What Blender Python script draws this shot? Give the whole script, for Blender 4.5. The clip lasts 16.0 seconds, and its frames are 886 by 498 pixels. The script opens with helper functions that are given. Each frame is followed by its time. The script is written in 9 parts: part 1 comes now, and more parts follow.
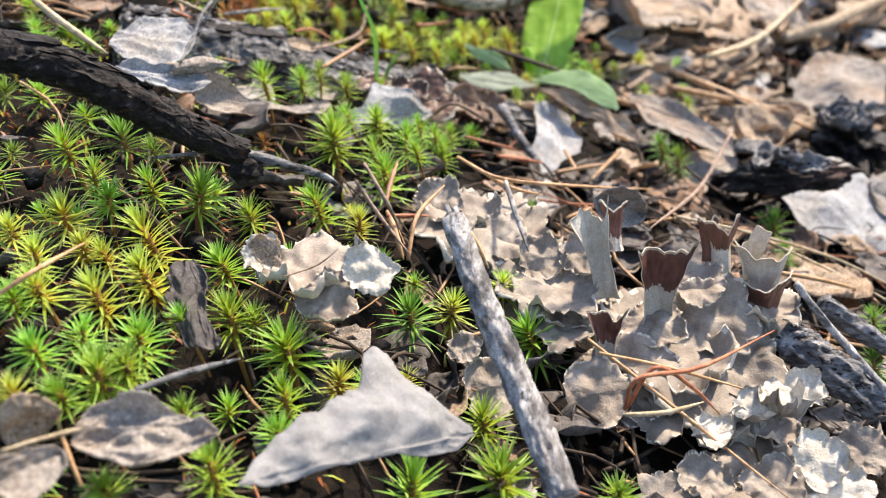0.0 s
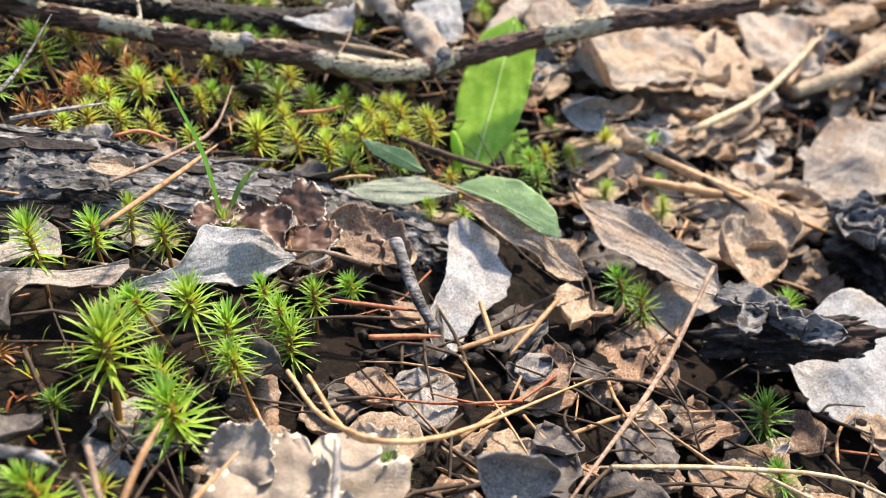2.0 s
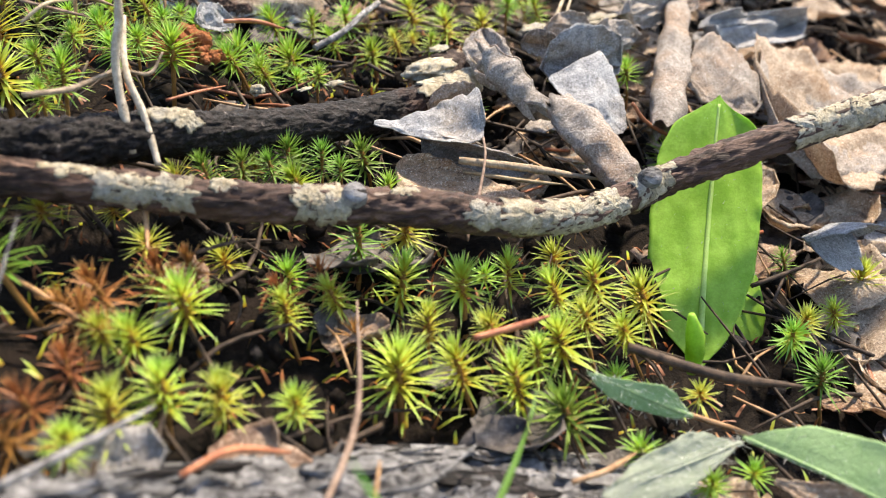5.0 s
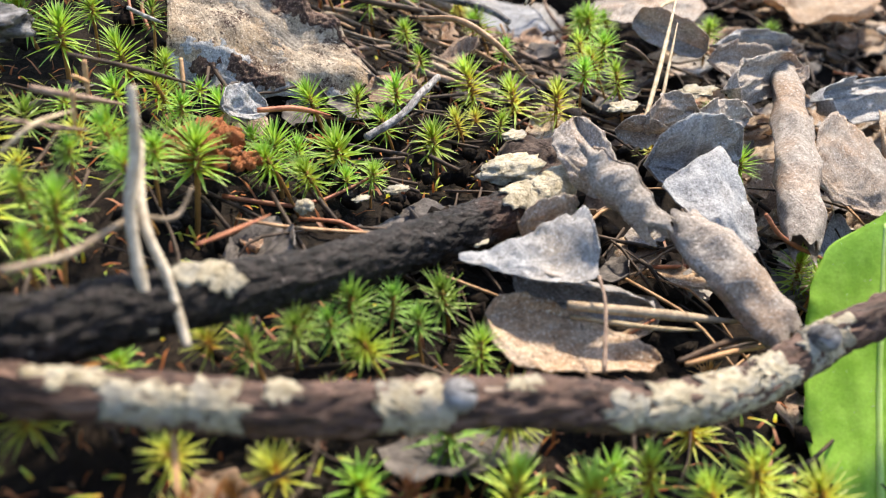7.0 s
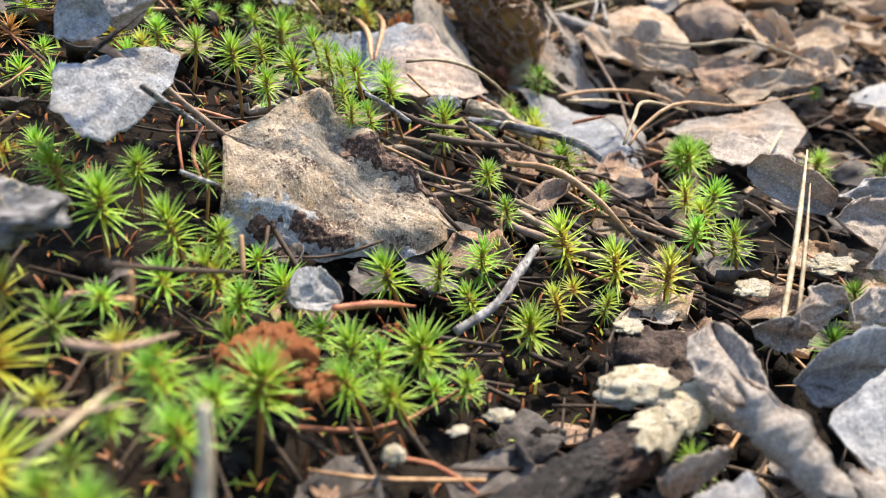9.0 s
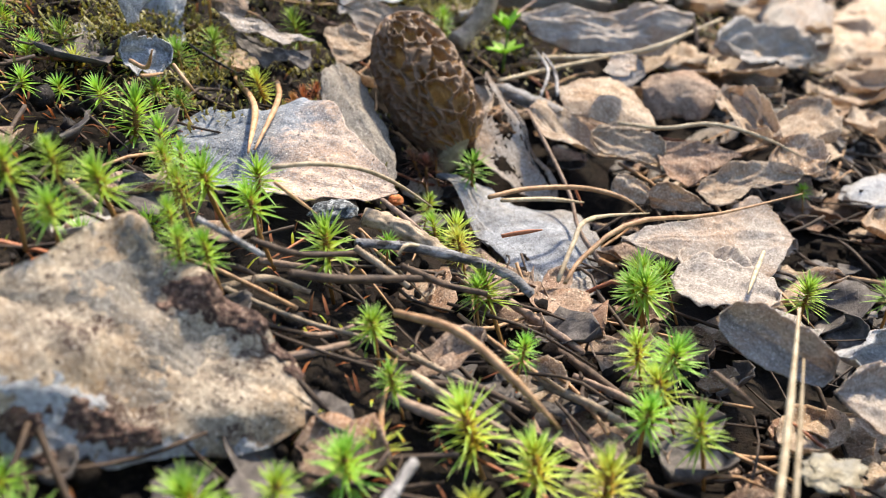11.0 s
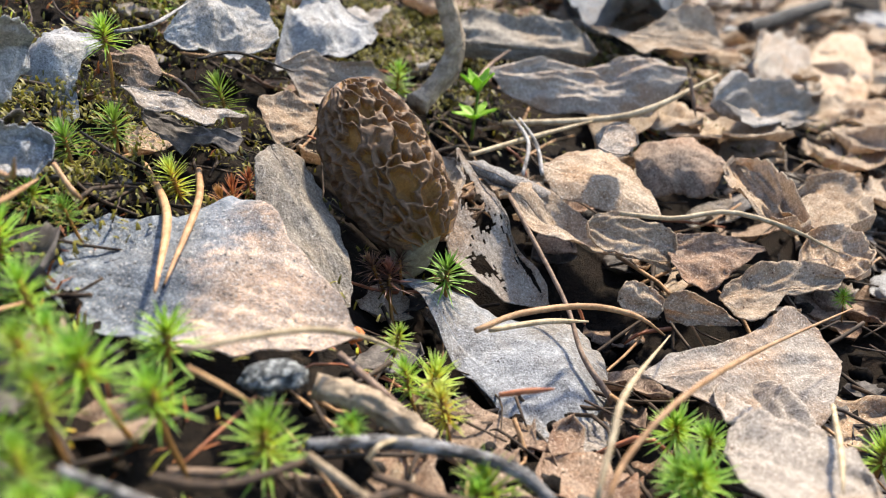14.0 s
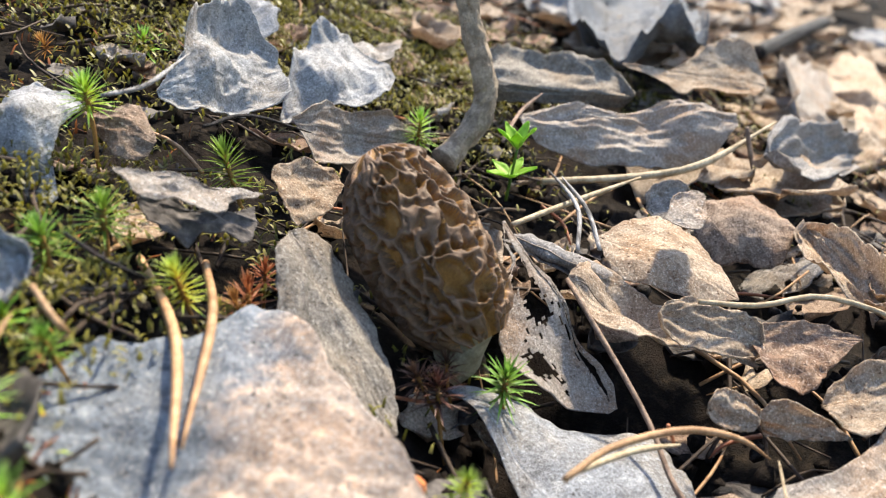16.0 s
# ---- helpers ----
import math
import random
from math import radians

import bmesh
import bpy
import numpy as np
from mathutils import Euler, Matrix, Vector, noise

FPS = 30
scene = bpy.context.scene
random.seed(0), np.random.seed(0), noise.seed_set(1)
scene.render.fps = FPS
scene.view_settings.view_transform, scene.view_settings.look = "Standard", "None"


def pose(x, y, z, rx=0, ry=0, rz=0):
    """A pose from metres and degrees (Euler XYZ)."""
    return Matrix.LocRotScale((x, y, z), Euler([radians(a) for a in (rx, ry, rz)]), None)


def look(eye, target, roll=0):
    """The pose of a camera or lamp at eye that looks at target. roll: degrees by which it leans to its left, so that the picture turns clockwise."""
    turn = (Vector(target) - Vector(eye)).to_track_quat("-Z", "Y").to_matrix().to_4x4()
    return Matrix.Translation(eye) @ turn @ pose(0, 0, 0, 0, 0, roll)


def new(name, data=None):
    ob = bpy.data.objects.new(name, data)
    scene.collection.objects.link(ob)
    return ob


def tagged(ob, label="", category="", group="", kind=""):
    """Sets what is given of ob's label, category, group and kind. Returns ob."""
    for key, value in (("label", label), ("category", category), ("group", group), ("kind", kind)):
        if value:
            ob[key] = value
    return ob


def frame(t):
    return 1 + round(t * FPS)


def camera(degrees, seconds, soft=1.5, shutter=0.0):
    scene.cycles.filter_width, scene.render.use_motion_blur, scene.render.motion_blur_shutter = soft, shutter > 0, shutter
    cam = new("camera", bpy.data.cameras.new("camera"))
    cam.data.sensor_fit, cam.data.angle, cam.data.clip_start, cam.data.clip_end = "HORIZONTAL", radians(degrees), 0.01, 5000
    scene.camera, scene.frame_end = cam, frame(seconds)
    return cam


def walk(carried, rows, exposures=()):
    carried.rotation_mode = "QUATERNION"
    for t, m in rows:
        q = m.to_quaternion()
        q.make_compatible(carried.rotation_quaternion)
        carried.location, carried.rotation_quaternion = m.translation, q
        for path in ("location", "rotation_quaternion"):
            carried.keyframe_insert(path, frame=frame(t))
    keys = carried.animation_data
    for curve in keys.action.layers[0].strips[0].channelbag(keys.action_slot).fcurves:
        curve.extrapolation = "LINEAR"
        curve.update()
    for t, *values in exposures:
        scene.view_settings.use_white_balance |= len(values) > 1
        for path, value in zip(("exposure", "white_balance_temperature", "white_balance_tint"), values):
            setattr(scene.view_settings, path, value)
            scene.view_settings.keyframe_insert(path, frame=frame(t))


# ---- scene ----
cam = camera(53.92, 16.0, soft=1.05)
PATH = [
    (0, (0.12308, -0.00063, 0.15990), (0.00805, 0.88517, -0.28968), -7.44),
    (0.5, (0.13320, 0.01637, 0.16004), (0.00793, 0.89741, -0.29611), -7.61),
    (1, (0.15107, 0.04527, 0.16416), (0.01732, 0.92242, -0.29706), -7.73),
    (1.5, (0.16111, 0.06331, 0.16140), (0.02241, 0.93709, -0.30473), -7.83),
    (2, (0.15545, 0.10404, 0.16775), (0.01993, 0.97371, -0.30691), -7.78),
    (2.5, (0.12944, 0.13664, 0.16860), (0.00059, 1.00427, -0.31161), -8.01),
    (3, (0.09762, 0.15872, 0.16877), (-0.01347, 1.02524, -0.31786), -8.41),
    (3.5, (0.08277, 0.18082, 0.17395), (-0.00842, 1.04275, -0.32480), -8.78),
    (4, (0.08098, 0.19812, 0.17485), (0.00668, 1.05164, -0.34087), -9.24),
    (4.2, (0.08171, 0.20484, 0.17478), (0.01489, 1.05613, -0.34565), -9.22),
    (6.3, (0.07795, 0.26879, 0.17954), (0.04528, 1.11400, -0.35391), -8.21),
    (6.5, (0.07305, 0.27292, 0.17955), (0.04056, 1.12031, -0.35043), -8.27),
    (7, (0.06341, 0.28526, 0.17916), (0.02731, 1.13732, -0.34303), -8.25),
    (7.5, (0.05285, 0.29452, 0.18531), (0.01179, 1.15203, -0.32753), -8.06),
    (8, (0.04971, 0.30431, 0.18801), (0.00444, 1.16723, -0.31531), -7.71),
    (8.5, (0.04888, 0.31775, 0.18999), (0.00086, 1.18620, -0.30347), -7.23),
    (9, (0.04904, 0.33067, 0.19310), (0.00034, 1.20456, -0.29057), -6.65),
    (9.5, (0.05731, 0.34712, 0.19172), (0.00999, 1.22580, -0.28334), -6.10),
    (10, (0.06745, 0.36331, 0.18995), (0.02509, 1.24494, -0.28009), -5.51),
    (10.2, (0.07008, 0.36908, 0.18758), (0.03157, 1.25381, -0.27693), -5.38),
    (12.3, (0.06673, 0.43398, 0.18767), (0.06730, 1.33233, -0.25162), -3.78),
    (12.5, (0.06713, 0.44155, 0.18597), (0.07334, 1.34185, -0.24926), -3.79),
    (13, (0.06378, 0.45152, 0.18445), (0.08629, 1.35141, -0.25109), -3.56),
    (13.5, (0.06324, 0.45226, 0.18564), (0.09791, 1.35122, -0.25103), -3.51),
    (14, (0.06259, 0.44920, 0.18867), (0.11256, 1.34463, -0.25372), -3.38),
    (14.5, (0.05930, 0.44489, 0.19619), (0.12381, 1.33723, -0.25054), -3.35),
    (15, (0.04933, 0.45234, 0.20593), (0.12746, 1.34132, -0.24530), -3.12),
    (15.5, (0.04727, 0.47274, 0.20584), (0.13631, 1.36176, -0.24327), -2.79),
    (16, (0.04747, 0.49049, 0.19287), (0.13996, 1.38231, -0.24996), -2.57),
]
cam.data.dof.use_dof, cam.data.dof.focus_distance, cam.data.dof.aperture_fstop = True, 0.203, 16.5
walk(cam, [(t, look(eye, target, roll)) for t, eye, target, roll in PATH], exposures=[(0, 2.12, 6800, 14), (2.5, 2.16, 7050, 14), (4, 2.17, 7050, 13), (6.5, 2.17, 6800, 13), (10, 2.18, 6770, 12), (12.5, 2.05, 6750, 12), (16, 2.15, 6700, 10)])

# ---- world, sun, exposure ----
SUN_EL, SUN_AZ = 51.0, 40.0
world = bpy.data.worlds.new("world")
scene.world = world
world.use_nodes = True
wn = world.node_tree
sky = wn.nodes.new("ShaderNodeTexSky")
sky.sky_type, sky.sun_disc = "NISHITA", False
sky.sun_elevation, sky.sun_rotation = radians(SUN_EL), radians(SUN_AZ)
wn.links.new(sky.outputs[0], wn.nodes["Background"].inputs[0])
wn.nodes["Background"].inputs[1].default_value = 0.093
sun = new("sun", bpy.data.lights.new("sun", "SUN"))
sun.data.energy, sun.data.angle, sun.data.color = 2.5, radians(5.0), (1.0, 0.89, 0.72)
_e, _a = radians(SUN_EL), radians(SUN_AZ)
SUN_WAY = Vector((math.sin(_a) * math.cos(_e), math.cos(_a) * math.cos(_e), math.sin(_e)))
sun.matrix_world = look(SUN_WAY * 5, (0, 0, 0))


# ---- materials ----
def surface(name, stops, scale=60.0, stretch=(1, 1, 1), rough=0.75, bump=0.4, fine=400.0, through_light=0.0,
            blotch=None, blotch_scale=25.0, vary=0.15, veins=0.0, spec=0.3, speck=None, speck_scale=300.0, speck_cut=0.62, coat=0.0, grain=0.28, cells=0.0, halves=None, tint=None, calm=0.52, patch=(0.49, 0.60), fleck=None):
    """A matt natural surface: a noise ramp, larger blotches, specks, leaf veins and fine relief, all of real-world size."""
    scale, blotch_scale, speck_scale, fine = scale * 2.4, blotch_scale * 1.8, speck_scale * 2.2, fine * 2.2
    m = bpy.data.materials.new(name)
    m.use_nodes = True
    t = m.node_tree
    n, link = t.nodes, t.links.new
    bsdf, out = n["Principled BSDF"], n["Material Output"]
    tc = n.new("ShaderNodeTexCoord")
    info = n.new("ShaderNodeObjectInfo")
    shift = n.new("ShaderNodeVectorMath")
    shift.operation = "ADD"
    link(tc.outputs["Object"], shift.inputs[0])
    link(info.outputs["Random"], shift.inputs[1])
    mp = n.new("ShaderNodeMapping")
    mp.inputs["Scale"].default_value = stretch
    link(shift.outputs[0], mp.inputs[0])

    def noisy(s, detail=7.0, roughness=0.68, vec=mp):
        k = n.new("ShaderNodeTexNoise")
        k.inputs["Scale"].default_value, k.inputs["Detail"].default_value, k.inputs["Roughness"].default_value = s, detail, roughness
        link(vec.outputs[0], k.inputs["Vector"])
        return k

    base = noisy(scale)
    ramp = n.new("ShaderNodeValToRGB")
    el = ramp.color_ramp.elements
    while len(el) < len(stops):
        el.new(0.5)
    for e, (p, c) in zip(el, stops):
        e.position, e.color = 0.5 + (p - 0.5) * calm, (*c, 1)
    link(base.outputs[0], ramp.inputs[0])
    colour = ramp.outputs[0]

    def blend(a, b, fac):
        k = n.new("ShaderNodeMix")
        k.data_type = "RGBA"
        link(fac, k.inputs[0])
        link(a, k.inputs[6])
        if isinstance(b, tuple):
            k.inputs[7].default_value = (*b, 1)
        else:
            link(b, k.inputs[7])
        return k.outputs[2]

    def step(sock, lo, hi):
        k = n.new("ShaderNodeMapRange")
        k.inputs[1].default_value, k.inputs[2].default_value = lo, hi
        link(sock, k.inputs[0])
        return k.outputs[0]

    if blotch:
        colour = blend(colour, blotch, step(noisy(blotch_scale, 6.0, 0.7).outputs[0], *patch))
    if tint:
        k3 = n.new("ShaderNodeMix")
        k3.data_type, k3.blend_type = "RGBA", "MULTIPLY"
        link(step(noisy(52.0, 5.0, 0.62).outputs[0], 0.46, 0.64), k3.inputs[0])
        link(colour, k3.inputs[6])
        k3.inputs[7].default_value = (*tint, 1)
        colour = k3.outputs[2]
    if halves:
        uv2 = n.new("ShaderNodeUVMap")
        sep2 = n.new("ShaderNodeSeparateXYZ")
        link(uv2.outputs[0], sep2.inputs[0])
        add2 = n.new("ShaderNodeMath")
        add2.operation = "MULTIPLY_ADD"
        add2.inputs[1].default_value = 0.7
        link(noisy(90.0, 6.0, 0.7).outputs[0], add2.inputs[0])
        link(sep2.outputs[0], add2.inputs[2])
        k2 = n.new("ShaderNodeMix")
        k2.data_type, k2.blend_type = "RGBA", "MULTIPLY"
        link(step(add2.outputs[0], 0.80, 0.94), k2.inputs[0])
        link(colour, k2.inputs[6])
        k2.inputs[7].default_value = (*halves, 1)
        colour = k2.outputs[2]
    if cells:
        vor = n.new("ShaderNodeTexVoronoi")
        vor.feature = "DISTANCE_TO_EDGE"
        vor.inputs["Scale"].default_value = 950.0
        warp = n.new("ShaderNodeMix")
        warp.data_type = "VECTOR"
        warp.inputs[0].default_value = 0.0025
        link(mp.outputs[0], warp.inputs[4])
        link(noisy(400.0, 3.0).outputs["Color"], warp.inputs[5])
        link(warp.outputs[1], vor.inputs["Vector"])
        net = step(vor.outputs["Distance"], 0.07, 0.015)
        colour = blend(colour, tuple(min(1, c * 1.15 + 0.05) for c in stops[-1][1]), scaled(n, link, net, cells))
    if speck:
        colour = blend(colour, speck, step(noisy(speck_scale, 3.0, 0.6).outputs[0], speck_cut, speck_cut + 0.06))
    if fleck:
        colour = blend(colour, fleck, step(noisy(1500.0, 4.0, 0.7).outputs[0], 0.565, 0.65))
    height = noisy(fine, 5.0, 0.65).outputs[0]
    if veins:
        uv = n.new("ShaderNodeUVMap")
        sep = n.new("ShaderNodeSeparateXYZ")
        link(uv.outputs[0], sep.inputs[0])
        side = n.new("ShaderNodeMath")
        side.operation = "ABSOLUTE"
        link(sep.outputs[1], side.inputs[0])
        slope = n.new("ShaderNodeMath")
        slope.operation, slope.inputs[1].default_value = "MULTIPLY_ADD", -0.38
        link(side.outputs[0], slope.inputs[0])
        link(sep.outputs[0], slope.inputs[2])
        comb = n.new("ShaderNodeCombineXYZ")
        link(slope.outputs[0], comb.inputs[0])
        wave = n.new("ShaderNodeTexWave")
        wave.inputs["Scale"].default_value, wave.inputs["Distortion"].default_value = 1.75, 5.0
        link(comb.outputs[0], wave.inputs["Vector"])
        line = step(wave.outputs["Fac"], 0.975, 0.999)
        colour = blend(colour, tuple(min(1, c * 1.35 + 0.03) for c in stops[-1][1]), scaled(n, link, line, veins * 0.34))
        add = n.new("ShaderNodeMath")
        add.operation = "MULTIPLY_ADD"
        add.inputs[1].default_value = veins * 0.2
        link(line, add.inputs[0])
        link(height, add.inputs[2])
        height = add.outputs[0]
    hsv = n.new("ShaderNodeHueSaturation")
    val = n.new("ShaderNodeMapRange")
    val.inputs[3].default_value, val.inputs[4].default_value = 1 - vary, 1 + vary
    link(info.outputs["Random"], val.inputs[0])
    gr = n.new("ShaderNodeMapRange")
    gr.inputs[1].default_value, gr.inputs[2].default_value = 0.34, 0.66
    gr.inputs[3].default_value, gr.inputs[4].default_value = 1 - grain, 1 + grain
    link(noisy(1700.0, 6.0, 0.82).outputs[0], gr.inputs[0])
    both = n.new("ShaderNodeMath")
    both.operation = "MULTIPLY"
    link(val.outputs[0], both.inputs[0])
    link(gr.outputs[0], both.inputs[1])
    link(both.outputs[0], hsv.inputs["Value"])
    link(colour, hsv.inputs["Color"])
    colour = hsv.outputs[0]
    link(colour, bsdf.inputs["Base Color"])
    bsdf.inputs["Roughness"].default_value = rough
    bsdf.inputs["Specular IOR Level"].default_value = spec
    bsdf.inputs["Coat Weight"].default_value = coat
    if bump:
        b = n.new("ShaderNodeBump")
        b.inputs["Strength"].default_value, b.inputs["Distance"].default_value = bump, 0.0008
        link(height, b.inputs["Height"])
        link(b.outputs[0], bsdf.inputs["Normal"])
    if through_light:
        tr = n.new("ShaderNodeBsdfTranslucent")
        link(colour, tr.inputs[0])
        mix = n.new("ShaderNodeMixShader")
        mix.inputs[0].default_value = through_light
        link(bsdf.outputs[0], mix.inputs[1])
        link(tr.outputs[0], mix.inputs[2])
        link(mix.outputs[0], out.inputs[0])
    return m


def scaled(n, link, sock, k):
    m = n.new("ShaderNodeMath")
    m.operation, m.inputs[1].default_value = "MULTIPLY", k
    link(sock, m.inputs[0])
    return m.outputs[0]


def along(name, stops, rough=0.5, through_light=0.35, vary=0.2, spec=0.4, hue=0.02):
    """A small blade whose colour runs from base to tip (u of its UV map)."""
    m = bpy.data.materials.new(name)
    m.use_nodes = True
    n, link = m.node_tree.nodes, m.node_tree.links.new
    bsdf, out = n["Principled BSDF"], n["Material Output"]
    uv = n.new("ShaderNodeUVMap")
    sep = n.new("ShaderNodeSeparateXYZ")
    link(uv.outputs[0], sep.inputs[0])
    ramp = n.new("ShaderNodeValToRGB")
    el = ramp.color_ramp.elements
    while len(el) < len(stops):
        el.new(0.5)
    for e, (p, c) in zip(el, stops):
        e.position, e.color = p, (*c, 1)
    link(sep.outputs[0], ramp.inputs[0])
    info = n.new("ShaderNodeObjectInfo")
    geo = n.new("ShaderNodeNewGeometry")
    mixr = n.new("ShaderNodeMath")
    mixr.operation = "ADD"
    link(info.outputs["Random"], mixr.inputs[0])
    link(scaled(n, link, geo.outputs["Random Per Island"], 0.5), mixr.inputs[1])
    val = n.new("ShaderNodeMapRange")
    val.inputs[2].default_value = 1.5
    val.inputs[3].default_value, val.inputs[4].default_value = 1 - vary, 1 + vary
    link(mixr.outputs[0], val.inputs[0])
    hv = n.new("ShaderNodeMapRange")
    hv.inputs[3].default_value, hv.inputs[4].default_value = 0.5 - hue, 0.5 + hue
    link(info.outputs["Random"], hv.inputs[0])
    hsv = n.new("ShaderNodeHueSaturation")
    link(val.outputs[0], hsv.inputs["Value"])
    link(hv.outputs[0], hsv.inputs["Hue"])
    link(ramp.outputs[0], hsv.inputs["Color"])
    link(hsv.outputs[0], bsdf.inputs["Base Color"])
    bsdf.inputs["Roughness"].default_value = rough
    bsdf.inputs["Specular IOR Level"].default_value = spec
    tr = n.new("ShaderNodeBsdfTranslucent")
    link(hsv.outputs[0], tr.inputs[0])
    mix = n.new("ShaderNodeMixShader")
    mix.inputs[0].default_value = through_light
    link(bsdf.outputs[0], mix.inputs[1])
    link(tr.outputs[0], mix.inputs[2])
    link(mix.outputs[0], out.inputs[0])
    return m


EARTH = surface("brown_earth", [(0.3, (0.020, 0.013, 0.010)), (0.5, (0.050, 0.034, 0.027)), (0.7, (0.10, 0.072, 0.058))], scale=200, bump=1.0, fine=600, rough=0.85, spec=0.25, grain=0.5)
# Darker than real soil: the shade of the gaps is put into its colour.
DARKENED_SOIL = surface("soil", [(0.3, (0.004, 0.003, 0.0025)), (0.55, (0.009, 0.0068, 0.005)), (0.75, (0.022, 0.016, 0.011))], scale=160, bump=1.0, fine=700, rough=0.95, blotch=(0.012, 0.008, 0.006), blotch_scale=30, spec=0.15)
LEAF = {
    "grey": surface("grey_dead_leaf", [(0.3, (0.145, 0.136, 0.128)), (0.5, (0.28, 0.262, 0.246)), (0.7, (0.41, 0.39, 0.37))], scale=150, patch=(0.50, 0.66), calm=1.0, tint=(1.0, 0.84, 0.68), blotch=(0.19, 0.175, 0.165), blotch_scale=40, speck=(0.08, 0.065, 0.055), speck_scale=500, speck_cut=0.625, fleck=(0.552, 0.528, 0.503), veins=0.55, bump=0.7, fine=900, through_light=0.22, vary=0.14, cells=0.3, grain=0.52),
    "blue": surface("blue_grey_dead_leaf", [(0.3, (0.125, 0.136, 0.154)), (0.5, (0.25, 0.268, 0.295)), (0.7, (0.40, 0.42, 0.45))], scale=150, patch=(0.50, 0.66), calm=1.0, tint=(1.0, 0.86, 0.70), blotch=(0.16, 0.162, 0.17), blotch_scale=45, speck=(0.06, 0.055, 0.055), speck_scale=600, speck_cut=0.625, fleck=(0.427, 0.453, 0.490), veins=0.5, bump=0.7, fine=900, through_light=0.2, vary=0.1, cells=0.3, grain=0.52),
    "slate": surface("slate_dead_leaf", [(0.3, (0.05, 0.058, 0.072)), (0.5, (0.11, 0.124, 0.146)), (0.7, (0.20, 0.218, 0.245))], scale=150, patch=(0.50, 0.66), calm=1.0, tint=(1.0, 0.86, 0.70), blotch=(0.16, 0.162, 0.17), blotch_scale=45, speck=(0.06, 0.055, 0.055), speck_scale=600, speck_cut=0.625, fleck=(0.290, 0.312, 0.346), veins=0.5, bump=0.7, fine=900, through_light=0.18, vary=0.1, cells=0.3, grain=0.52),
    "tan": surface("tan_dead_leaf", [(0.3, (0.30, 0.215, 0.145)), (0.5, (0.47, 0.37, 0.275)), (0.7, (0.60, 0.505, 0.40))], scale=150, patch=(0.50, 0.66), calm=1.0, tint=(0.85, 0.70, 0.56), blotch=(0.30, 0.215, 0.15), blotch_scale=40, speck=(0.13, 0.075, 0.05), speck_scale=420, speck_cut=0.625, fleck=(0.750, 0.671, 0.540), veins=0.6, bump=0.7, fine=800, through_light=0.4, vary=0.18, cells=0.3, grain=0.52),
    "pale": surface("pale_dead_leaf", [(0.3, (0.22, 0.19, 0.16)), (0.5, (0.35, 0.31, 0.27)), (0.7, (0.47, 0.425, 0.38))], scale=150, patch=(0.50, 0.66), calm=1.0, tint=(1.0, 0.80, 0.64), blotch=(0.36, 0.30, 0.25), blotch_scale=40, speck=(0.18, 0.13, 0.10), speck_scale=500, speck_cut=0.625, fleck=(0.627, 0.571, 0.515), veins=0.6, bump=0.7, fine=900, through_light=0.32, vary=0.12, cells=0.3, grain=0.52),
    "brown": surface("brown_dead_leaf", [(0.3, (0.13, 0.085, 0.06)), (0.5, (0.25, 0.18, 0.13)), (0.7, (0.38, 0.29, 0.22))], scale=150, patch=(0.50, 0.66), calm=1.0, tint=(1.0, 0.78, 0.62), blotch=(0.16, 0.10, 0.075), blotch_scale=40, speck=(0.07, 0.04, 0.03), speck_scale=420, speck_cut=0.625, fleck=(0.515, 0.402, 0.315), veins=0.6, bump=0.7, fine=800, through_light=0.28, vary=0.2, cells=0.3, grain=0.52),
    # Serves a wet strip and low litter whose colour carries gap shade.
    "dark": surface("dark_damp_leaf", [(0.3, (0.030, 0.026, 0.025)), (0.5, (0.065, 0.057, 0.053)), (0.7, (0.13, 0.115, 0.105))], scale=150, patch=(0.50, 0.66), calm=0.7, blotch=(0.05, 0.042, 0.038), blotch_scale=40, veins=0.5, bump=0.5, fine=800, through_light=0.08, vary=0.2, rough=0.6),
    "white": surface("white_felted_leaf", [(0.3, (0.19, 0.196, 0.204)), (0.5, (0.32, 0.328, 0.338)), (0.7, (0.46, 0.468, 0.478))], scale=150, patch=(0.50, 0.66), calm=1.0, tint=(0.95, 0.84, 0.72), blotch=(0.28, 0.275, 0.27), blotch_scale=60, speck=(0.10, 0.094, 0.088), speck_scale=700, speck_cut=0.625, fleck=(0.503, 0.513, 0.528), bump=0.7, fine=1200, through_light=0.18, vary=0.06, cells=0.3, grain=0.52),
    "scab": surface("scabby_dead_leaf", [(0.34, (0.13, 0.105, 0.082)), (0.5, (0.34, 0.28, 0.21)), (0.66, (0.52, 0.445, 0.345))], scale=85, patch=(0.56, 0.60), calm=1.0, tint=(0.95, 0.78, 0.60), blotch=(0.075, 0.046, 0.036), blotch_scale=48, speck=(0.07, 0.045, 0.035), speck_scale=380, speck_cut=0.595, fleck=(0.640, 0.546, 0.440), veins=0.65, bump=0.7, fine=900, through_light=0.3, vary=0.05, cells=0.3, grain=0.52),
}
